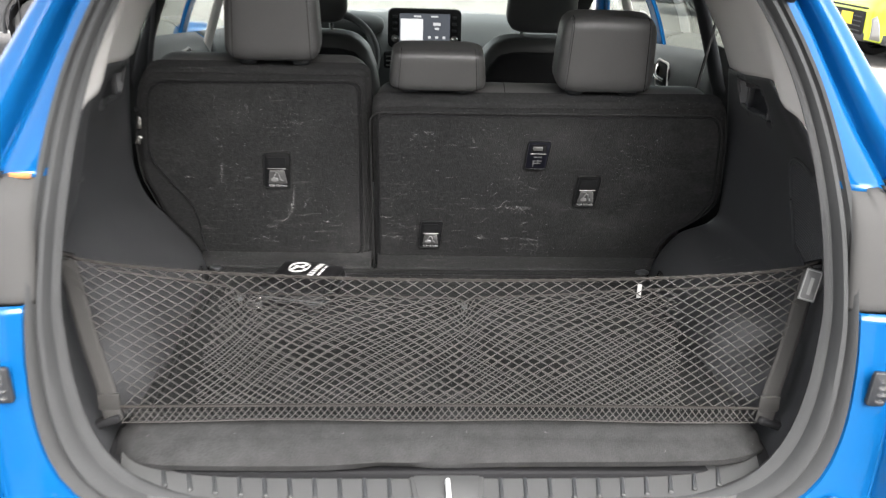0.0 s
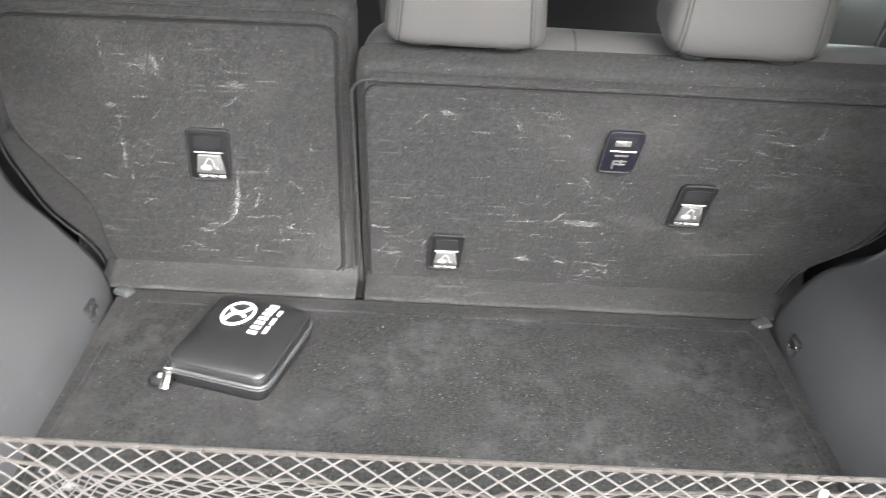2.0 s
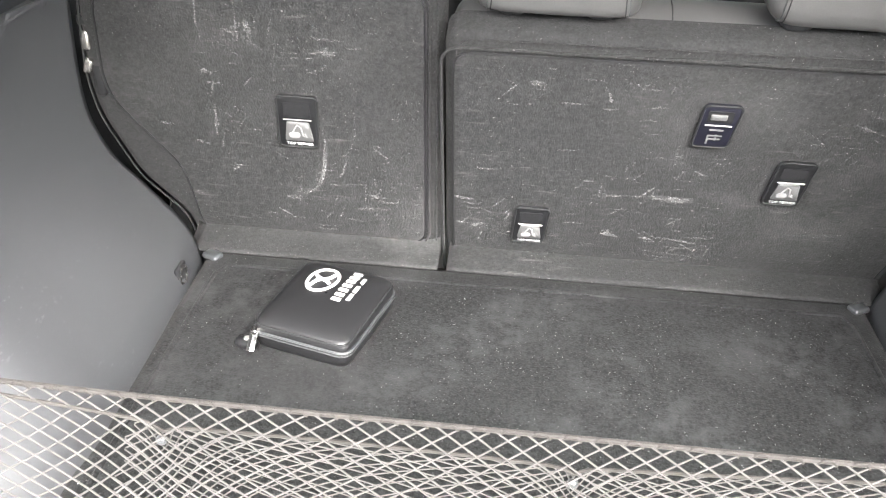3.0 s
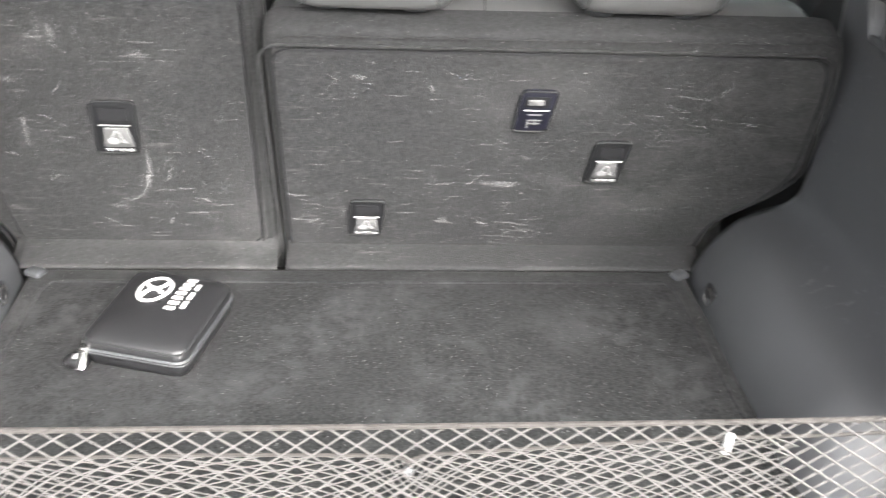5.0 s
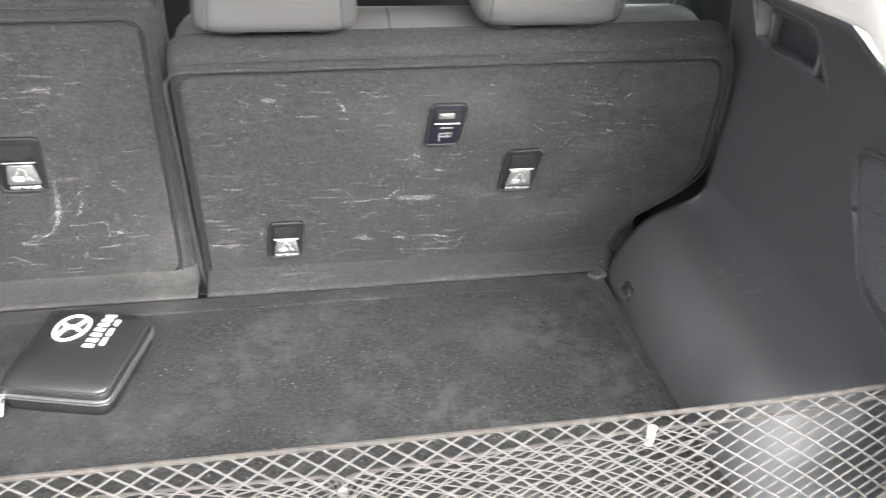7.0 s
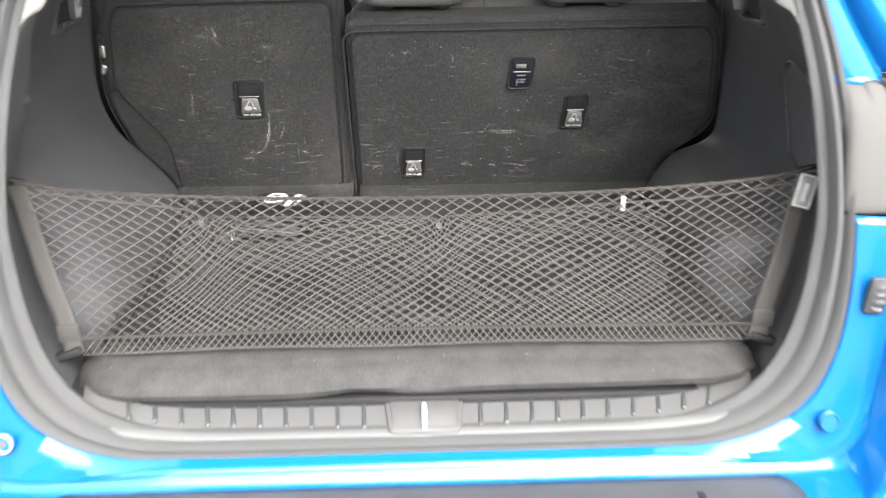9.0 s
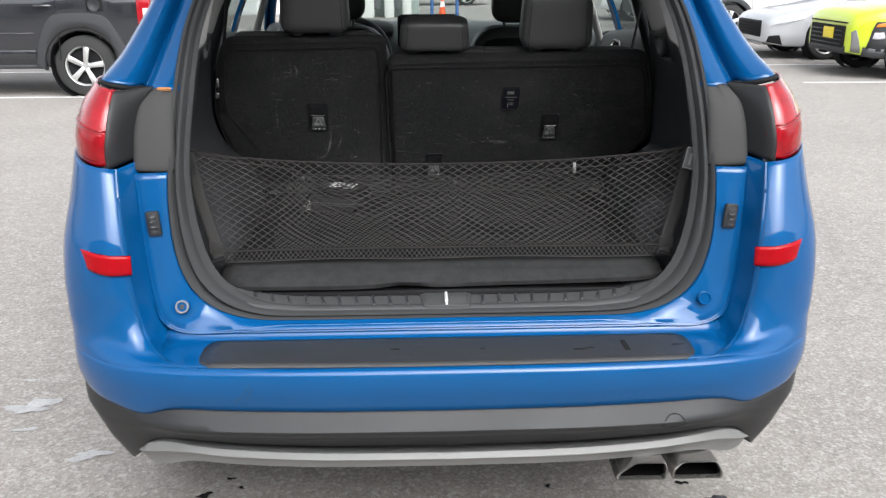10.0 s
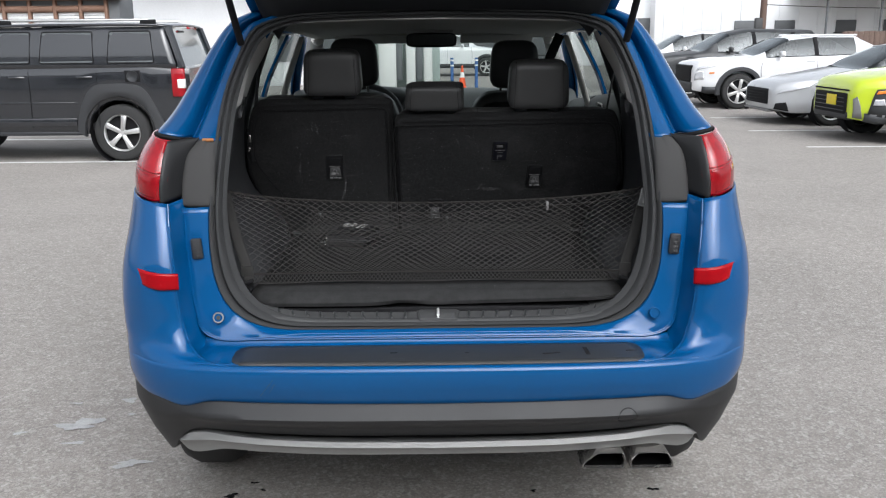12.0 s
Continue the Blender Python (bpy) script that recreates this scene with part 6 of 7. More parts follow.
for k in range(3):
    y = 0.005 + 0.022 * k
    part("small_print_bar", box((0.006, 0.017, 0.0012), (0.036, y, top_z(0.036, y) + 0.0002), 0.0002, 1), WHITEMARK, pouch)

# ---- cargo net across the boot ----
net = tagged(empty("cargo_net"), "black elastic cargo net stretched across the boot mouth", "net")
XW = 0.632
def top_line(x):
    k = 1 - (x / XW) ** 2
    return (x, 0.226 + 0.038 * max(0, k), 1.117 - 0.056 * k ** 0.65 if k > 0 else 1.117)
def low_line(x):
    k = max(0, 1 - (x / 0.575) ** 2)
    return (x * 0.93, 0.158 + 0.004 * k, 0.873 + 0.002 * k)
PINS = ((-0.355, 1.022), (0.034, 1.034), (0.336, 1.043))
def net_point(u, v, layer):
    """u from -1 to 1 across, v from 0 at the lower cord to 1 at the upper; layer 0 is nearest the opening."""
    a, b = Vector(top_line(u * XW)), Vector(low_line(u * 0.575 / 1.0))
    if layer:
        a = a + Vector((0, 0.004, -0.016 - 0.016 * (1 - u * u)))
        for px, pz in PINS:
            w = math.exp(-((u * XW - px) / 0.07) ** 2)
            a.z += w * 0.004
    p = b.lerp(a, v)
    sag = math.sin(math.pi * v)
    if layer:
        p.y += sag * 0.035 * (1 - u ** 4)
        for px, pz in PINS[:2]:
            dx, w = p.x - px, math.exp(-((p.x - px) / 0.19) ** 2) * v ** 1.1
            p.x -= dx * 0.88 * w
            p.y -= 0.012 * w
            p.z -= 0.010 * w * math.exp(-(dx / 0.05) ** 2)
    else:
        p.y -= sag * 0.012 * (1 - u ** 4)
        p.z -= 0.004 * math.sin(11 * u + 2) * sag
        px = PINS[0][0]
        dx, w = p.x - px, math.exp(-((p.x - px) / 0.12) ** 2) * sag
        p.x -= dx * 0.30 * w
    return p
COLS, LANES = 45, 14
for layer, label in ((0, "front sheet of diamond netting"), (1, "rear sheet of diamond netting gathered at pins")):
    bm = bmesh.new()
    rng = random.Random(layer)
    step = 2.0 / COLS
    off = [rng.uniform(-0.12, 0.12) for _ in range(200)]
    for fam in (1, -1):
        for c in range(-LANES, COLS + LANES + 1):
            pts = []
            for k in range(LANES * 2 + 1):
                v = k / (LANES * 2)
                u = -1 + step * (c + fam * (v - 0.5) * LANES + 0.5 * layer + 0.1 * off[(c * 7 + k) % 200])
                if -1.0 <= u <= 1.0 and (not layer or -0.80 + 0.10 * v < u < 0.78 - 0.12 * v):
                    p = net_point(u, v, layer)
                    pts.append(p + Vector((0, fam * 0.0009, 0)))
            if len(pts) > 1:
                add_tube(bm, pts, 0.00080 if layer else 0.00102, 5, caps=False)
    part("netting", bm, CORD, net, label)
part("top_cord", tube([top_line(x) for x in np.linspace(-XW, XW, 60)], 0.0028, 7), ELASTIC, net, "elastic upper cord")
part("second_cord", tube([tuple(net_point(u, 1, 1)) for u in np.linspace(-0.97, 0.97, 60)], 0.0019, 6), ELASTIC, net)
part("lower_cord", tube([(x, y - 0.003, z) for x, y, z in (low_line(x) for x in np.linspace(-0.60, 0.60, 50))], 0.0024, 7), ELASTIC, net, "elastic lower cord")
# loops of netting over the upper cord
bm = bmesh.new()
for k in range(COLS):
    x = -XW + (k + 0.5) * 2 * XW / COLS
    c = Vector(top_line(x))
    add_tube(bm, [c + Vector((-0.009, -0.001, -0.004)), c + Vector((-0.004, -0.003, 0.0035)), c + Vector((0.004, -0.003, 0.0035)), c + Vector((0.009, -0.001, -0.004))], 0.0013, 5)
tagged(part("cord_wrapping", bm, ELASTIC, net), kind="stuff")
# hem that hangs below the lower cord
bm = bmesh.new()
def hem_point(c, drop):
    p = Vector(low_line((-0.54 + 1.08 * c / (COLS * 2)) / 0.93))
    return p + Vector((0, -0.008 * math.sin(2.2 * drop), -0.027 * drop * (1.0 + 0.06 * math.sin(0.17 * c + 1))))
for c in range(COLS * 2 - 1):
    for fam in (0, 2):
        add_tube(bm, [hem_point(c + fam + (1 - fam) * k, k / 2) for k in (0, 0.5, 1, 1.5, 2)], 0.00095, 5)
add_tube(bm, [hem_point(c, 1.0) for c in range(COLS * 2 + 1)], 0.0011, 5)
tagged(part("net_hem", bm, CORD, net), kind="stuff")
for px, pz in PINS:
    q = net_point(px / XW, 1, 1)
    if px > 0.3:
        part("net_clip", box((0.008, 0.005, 0.026), (px, q.y - 0.012, q.z + 0.004), 0.002, 2), LABELGREY, net, "pale plastic net clip")
    else:
        part("net_pin", pillow((0.010, 0.008, 0.010), (q.x, q.y - 0.006, q.z - 0.006), 2.5, 8), GREYPLAST, net)
# straps at both ends and their hooks
for sx in (1, -1):
    strap = [[(sx * (x + dx), y - 0.004, z) for dx in (-0.016, -0.008, 0.008, 0.016)] for x, y, z in spline([(0.627, 0.232, 1.106), (0.612, 0.218, 1.05), (0.585, 0.188, 0.96), (0.562, 0.165, 0.90), (0.556, 0.158, 0.868), (0.55, 0.150, 0.852)], 16)]
    part("end_strap", grid(strap), WEBBING, net, "dark webbing end strap", thick=0.003)
    part("top_hook", tube([(sx * 0.618, 0.238, 1.108), (sx * 0.64, 0.24, 1.112), (sx * 0.655, 0.25, 1.110)], 0.005, 8), BLACK, net)
    part("low_hook", box((0.05, 0.022, 0.014), (sx * 0.563, 0.150, 0.848), 0.005, 2, pose(0, 0, 0, 0, sx * 20)), BLACK, net)
    part("strap_hem", box((0.036, 0.006, 0.03), (sx * 0.5585, 0.155, 0.882), 0.002, 2), WEBBING, net)
tag_m = pose(0.621, 0.213, 1.080, 90 - 14, 0, 0) @ pose(0, 0, 0, 0, 0, -15)
tag = part("strap_label", plate(rect(0.030, 0.056, 0.003), 0.0016, 0.0005, 1, tag_m), LABELGREY, net, "grey woven label with pale border")
part("label_border", tube([tuple(tag_m @ Vector((x, y, 0.0018))) for x, y in rect(0.026, 0.050, 0.003)], 0.0008, 5, True), WHITEMARK, tag)
part("label_print", plate(rect(0.006, 0.030), 0.0005, 0, 1, tag_m @ Matrix.Translation((0, -0.002, 0.0016))), GREYMARK, tag)

# ---- the car park ----
rng = random.Random(3)
def blotch(name, at, size, mat, label, seed, squash=0.6, z=0.004):
    r = random.Random(seed)
    n = 26
    ph = [r.uniform(0, 6.28) for _ in range(4)]
    bm = bmesh.new()
    c = bm.verts.new((at[0], at[1], z + 0.0015))
    vs = []
    for k in range(n):
        a = 2 * math.pi * k / n
        q = size * (0.62 + 0.22 * math.sin(2 * a + ph[0]) + 0.16 * math.sin(3 * a + ph[1]) + 0.12 * math.sin(5 * a + ph[2]) + 0.08 * math.sin(9 * a + ph[3]))
        vs.append(bm.verts.new((at[0] + q * math.cos(a), at[1] + squash * q * math.sin(a), z)))
    for k in range(n):
        bm.faces.new((c, vs[k], vs[(k + 1) % n]))
    return thing(name, bm, mat, label, "stain", "stains on the asphalt", "structure")


for k, (x, y, s) in enumerate(((-0.724, 0.411, 0.04), (-0.324, 0.37, 0.03), (0.825, 0.328, 0.055), (-0.93, 0.33, 0.085), (-0.66, 0.50, 0.02), (-0.62, 0.45, 0.018), (0.33, 0.42, 0.02), (0.75, 0.42, 0.03), (0.05, 0.2, 0.02))):
    blotch("oil_stain", (x, y), s * 0.9, WETSPOT, "small dark wet oil stain on asphalt", k)
for k, (x, y, s) in enumerate(((-1.482, 1.006, 0.14), (-1.437, 0.837, 0.05), (-1.16, 0.66, 0.09), (-1.70, 0.93, 0.04), (-1.36, 1.25, 0.06), (-1.58, 1.22, 0.035), (-1.30, 1.10, 0.03))):
    blotch("dried_splash", (x, y), s, SALT, "pale dried splash on asphalt", 20 + k, 0.5)
for k, (x0, x1, y, dy) in enumerate(((-14.0, -3.2, 9.05, -0.07), (-16.0, -4.5, 11.75, -0.07), (5.25, 11.0, 9.80, -0.17), (5.2, 11.0, 11.97, -0.12), (5.3, 11.0, 14.35, -0.1), (5.4, 11.0, 16.6, -0.1))):
    bm = bmesh.new()
    r = random.Random(k)
    n = 60
    a = [bm.verts.new((x0 + (x1 - x0) * i / n, y + dy * (i / n) + 0.052 + r.uniform(-0.005, 0.005), 0.005)) for i in range(n + 1)]
    b = [bm.verts.new((x0 + (x1 - x0) * i / n, y + dy * (i / n) - 0.052 + r.uniform(-0.005, 0.005), 0.005)) for i in range(n + 1)]
    for i in range(n):
        bm.faces.new((a[i], a[i + 1], b[i + 1], b[i]))
    thing("bay_line", bm, LINE, "worn white painted parking bay line", "road marking", "bay lines", "structure")


def wheel_bm(r, w, rim_r, spokes, out):
    """Tyre and rim for a wheel whose face looks to out (-1: towards -y)."""
    t = lathe([(-w / 2, rim_r), (-w / 2, r * 0.88), (-w * 0.42, r * 0.96), (-w * 0.2, r), (w * 0.2, r), (w * 0.42, r * 0.96), (w / 2, r * 0.88), (w / 2, rim_r), (w * 0.3, rim_r * 0.97)], 44, "y")
    f = out * w * 0.40
    bits = [lathe([(f, rim_r), (f * 1.1, rim_r * 0.97), (f * 1.0, rim_r * 0.92), (f * 0.5, rim_r * 0.90)], 40, "y"), lathe([(f * 1.05, 0.0), (f * 1.05, rim_r * 0.17), (f * 0.8, rim_r * 0.24)], 18, "y")]
    for k in range(spokes):
        b = plate(rounded([(-rim_r * 0.10, rim_r * 0.12), (rim_r * 0.10, rim_r * 0.12), (rim_r * 0.15, rim_r * 0.94), (-rim_r * 0.15, rim_r * 0.94)], 0.01, 2), 0.025, 0.006, 1)
        b.transform(pose(0, f * 1.0 - 0.0125 * out, 0, 90) @ Matrix.Identity(4))
        b.transform(pose(0, 0, 0, 0, 360 / spokes * k + 10))
        bits.append(b)
    d = lathe([(f * 0.35, 0.0), (f * 0.35, rim_r * 0.9)], 30, "y")
    return t, joined(*bits), d


def boxy_car(name, label, x_front, y_near, L, W, paint, top, cabin, axles, wheel_r, sill, belt, roof, tumble, nose, rear, pillars, panes, front_parts):
    """A square-sided parked car that looks along -x. top: (distance from the nose, height) of the bonnet, belt and tail line; cabin: windscreen foot, roof front, roof rear, rear glass foot."""
    v = tagged(empty(name), label, "car")
    v.matrix_basis = pose(x_front, y_near + W / 2, 0)
    tu, tz = zip(*top)
    us = sorted(set(np.linspace(0.0, L, 46).round(3)) | {round(a + s * wheel_r * 1.14, 3) for a in axles for s in (-1, -0.9, -0.6, 0.6, 0.9, 1)})

    def section(u):
        hw = W / 2 * (1 - nose * max(0, 1 - u / 0.7) ** 2.2 - rear * max(0, 1 - (L - u) / 0.6) ** 2.2)
        z1 = float(np.interp(u, tu, tz))
        z0 = sill + 0.12 * max(0, 1 - u / 0.35) + 0.14 * max(0, 1 - (L - u) / 0.35)
        for a in axles:
            if abs(u - a) < wheel_r * 1.14:
                z0 = max(z0, wheel_r + math.sqrt((wheel_r * 1.14) ** 2 - (u - a) ** 2))
        zs = [z0, z0 + 0.02, z0 * 0.7 + z1 * 0.3, z0 * 0.4 + z1 * 0.6, z0 * 0.15 + z1 * 0.85, z1 - 0.03, z1, z1 + 0.015]
        xs = [0.95, 0.975, 0.99, 1.0, 0.997, 0.992, 0.97, 0.0]
        return [(hw * k, z) for k, z in zip(xs, zs)]

    rows = []
    for u in us:
        s = section(u)
        rows.append([(u, -y, z) for y, z in s] + [(u, y, z) for y, z in s[-2::-1]])
    bm = grid(rows)
    for r in (rows[0], rows[-1]):
        bm.faces.new([bm.verts.new(p) for p in r])
    bmesh.ops.remove_doubles(bm, verts=bm.verts, dist=0.0005)
    part("body", bm, paint, v)
    for a in axles:
        for s in (-1, 1):
            t, r, d = wheel_bm(wheel_r, 0.22, wheel_r * 0.66, 5, s)
            at = pose(a, s * (W / 2 - 0.13), wheel_r)
            w = part("wheel", moved(t, at), TYRE, v)
            part("rim", moved(r, at), ALLOY, w)
            part("brake", moved(d, at), BLACK, w)
            part("wheel_well", moved(lathe([(-0.10, wheel_r * 1.12), (0.10, wheel_r * 1.12)], 30, "y"), pose(a, s * (W / 2 - 0.13), wheel_r)), BLACK, v)
    part("underbody", box((L - 0.5, W * 0.86, 0.12), (L / 2, 0, sill + 0.08), 0.03, 2), BLACK, v)
    a0, a1, b1, b0 = cabin
    wb, wt = W / 2 * 0.965, W / 2 * tumble
    zb = lambda u: float(np.interp(u, tu, tz)) - 0.01
    # places of the pillars along the side
    cuts = [a0 + 0.35, *pillars, b0 - 0.12]
    for s in (-1, 1):

        def lean(u, z, out):
            k = (z - belt) / (roof - 0.075 - belt)
            return (u, s * (wb + (wt - wb) * k + 0.02 * math.sin(math.pi * min(1, max(0, k))) + out), z)
        zz = np.linspace(belt - 0.02, roof - 0.05, 9)
        part("side_frame", grid([[lean(a0 + 0.30 + (a1 - a0) * max(0, (z - belt) / (roof - belt)) * 0.8 + (b0 - 0.06 - a0 - 0.30 - ((b0 - b1) + (a1 - a0) * 0.8) * max(0, (z - belt) / (roof - belt))) * q, z, 0) for q in np.linspace(0, 1, 30)] for z in zz]), paint, v, thick=0.012)
        for o in panes:
            o = rounded(o, 0.035, 4)
            w = bmesh.new()
            w.faces.new([w.verts.new(lean(u, z, 0.008)) for u, z in o])
            pane = part("side_window", w, TINTDARK, v, "dark tinted side window", smooth=False)
            part("window_seal", tube([lean(u, z, 0.009) for u, z in o], 0.009, 6, True), BLACK, pane)
        part("screen_pillar", tube([(a0, s * wb * 0.94, zb(a0)), (a1, s * wt, roof - 0.06)], 0.038, 6), paint, v)
        part("tail_pillar", tube([(b0, s * wb * 0.97, zb(b0)), (b1, s * wt, roof - 0.06)], 0.05, 6), paint, v)
        for c0, c1 in list(zip(cuts, cuts[1:]))[:2]:
            part("door_handle", tube([(c1 - 0.26, s * (W / 2 * 0.99), belt - 0.12), (c1 - 0.22, s * (W / 2 + 0.02), belt - 0.12), (c1 - 0.10, s * (W / 2 + 0.02), belt - 0.12), (c1 - 0.06, s * (W / 2 * 0.99), belt - 0.12)], 0.014, 6), paint, v)
            part("door_gap", tube([(c1, s * W / 2 * 0.992, zb(c1) - 0.03), (c1, s * (W / 2 + 0.002), belt * 0.72), (c1 - 0.02, s * (W / 2 * 0.988 + 0.002), 0.45)], 0.006, 4), BLACK, v)
        part("mirror", pillow((0.12, 0.2, 0.14), (a0 + 0.42, s * (wb + 0.14), zb(a0) + 0.08), 3, 10), paint, v)
    part("windscreen", grid([[(a0, y, zb(a0)) for y in np.linspace(-wb * 0.94, wb * 0.94, 9)], [(a1, y, roof - 0.06) for y in np.linspace(-wt, wt, 9)]]), TINTED, v)
    part("rear_glass", grid([[(b0, y, zb(b0)) for y in np.linspace(-wb * 0.95, wb * 0.95, 9)], [(b1, y, roof - 0.06) for y in np.linspace(-wt, wt, 9)]]), TINTDARK, v)
    part("cabin_floor", box((b0 - a0 - 0.3, W * 0.8, 0.1), ((a0 + b0) / 2, 0, belt - 0.25), 0.02, 1), BLACK, v)
    for cu in (a0 + 0.95, a0 + 1.8):
        for s in (-1, 1):
            part("seat", pillow((0.18, 0.46, 0.62), (cu, s * W * 0.21, belt + 0.0), 4, 10), DARKPLAST, v)
    rr = [[(u, y, z + 0.03 * (1 - (y / wt) ** 2)) for y in np.linspace(-k * wt, k * wt, 14)] for u, z, k in ((a1 - 0.03, roof - 0.06, 0.98), (a1 + 0.15, roof - 0.035, 1.02), ((a1 + b1) / 2, roof - 0.02, 1.02), (b1 - 0.15, roof - 0.03, 1.02), (b1 + 0.03, roof - 0.055, 0.98))]
    part("roof", loft(rr, 0, 16), paint, v, thick=0.03)
    for nm, size, at, mat, bev in front_parts:
        part(nm, box(size, at, bev, 2), mat, v)
    return v


# black boxy SUV, side on
suv = boxy_car("parked_black_suv", "black boxy SUV parked side on with silver wheels", -7.56, 9.02, 4.41, 1.76, JEEPBLACK,
        [(0, 0.90), (0.25, 1.04), (1.2, 1.13), (1.35, 1.20), (4.2, 1.215), (4.41, 1.19)], (1.30, 1.72, 4.16, 4.32), (0.80, 3.48), 0.37, sill=0.36, belt=1.21, roof=1.76, tumble=0.86, nose=0.08, rear=0.05, 
        pillars=(2.36, 3.23), panes=([(1.78, 1.265), (2.385, 1.265), (2.40, 1.655), (2.02, 1.655)], [(2.51, 1.265), (3.20, 1.265), (3.19, 1.655), (2.55, 1.655)], [(3.375, 1.265), (3.975, 1.265), (3.93, 1.66), (3.41, 1.66)]),
        front_parts=(("tail_lamp", (0.17, 0.12, 0.36), (4.27, -0.828, 1.01), REDLENS, 0.02), ("reversing_lamp", (0.10, 0.10, 0.12), (4.31, -0.842, 1.00), WHITEPAINT, 0.01), ("tail_lamp", (0.17, 0.12, 0.36), (4.27, 0.828, 1.01), REDLENS, 0.02),
                     ("rear_bumper", (0.20, 1.64, 0.26), (4.34, 0, 0.66), JEEPBLACK, 0.05), ("fuel_recess", (0.20, 0.012, 0.15), (3.69, -0.874, 1.095), BLACK, 0.004), ("roof_rail", (1.9, 0.035, 0.03), (2.95, -0.66, 1.80), ALLOY, 0.012), ("roof_rail", (1.9, 0.035, 0.03), (2.95, 0.66, 1.80), ALLOY, 0.012),
                     ("rail_foot", (0.20, 0.05, 0.06), (2.02, -0.66, 1.775), BLACK, 0.012), ("rail_foot", (0.20, 0.05, 0.06), (3.88, -0.66, 1.775), BLACK, 0.012),
                     ("side_moulding", (1.75, 0.014, 0.022), (2.05, -0.876, 0.765), JEEPBLACK, 0.005), ("side_moulding", (1.75, 0.022, 0.10), (2.05, -0.872, 0.52), JEEPBLACK, 0.01), ("sill_step", (1.8, 0.05, 0.05), (2.1, -0.84, 0.37), DARKPLAST, 0.01), ("high_brake_lamp", (0.03, 0.30, 0.03), (4.24, 0, 1.70), REDLENS, 0.008)))
part("fuel_cap", moved(lathe([(0, 0.0), (0.004, 0.05), (0.012, 0.062), (0.012, 0.072), (-0.01, 0.074)], 24, "y"), pose(3.69, -0.886, 1.095, 0, 0, 180)), DARKPLAST, suv)
# squared-off arch flares
for s in (-1, 1):
    for u0 in (0.80, 3.48):
        outer = spline([(u0 - 0.56, 0.42, 0), (u0 - 0.52, 0.62, 0), (u0 - 0.42, 0.86, 0), (u0 - 0.30, 0.985, 0), (u0 - 0.12, 1.008, 0), (u0 + 0.16, 1.005, 0), (u0 + 0.33, 0.955, 0), (u0 + 0.47, 0.74, 0), (u0 + 0.58, 0.50, 0)], 40)
        inner = [(u0 - (0.455 * math.cos(math.pi * k / 39 * 1.06 - 0.09)), 0.37 + 0.47 * math.sin(math.pi * k / 39 * 1.06 - 0.09)) for k in range(40)]
        mixed = lambda k, i: (outer[i][0] * (1 - k) + inner[i][0] * k, outer[i][1] * (1 - k) + inner[i][1] * k)
        rows = [[(mixed(k, i)[0], s * (0.868 + d), mixed(k, i)[1]) for i in range(40)] for k, d in ((0, 0.0), (0.05, 0.022), (0.55, 0.036), (0.93, 0.034), (1.0, 0.02), (1.0, -0.06))]
        part("arch_flare", grid(rows), FLARE, suv)
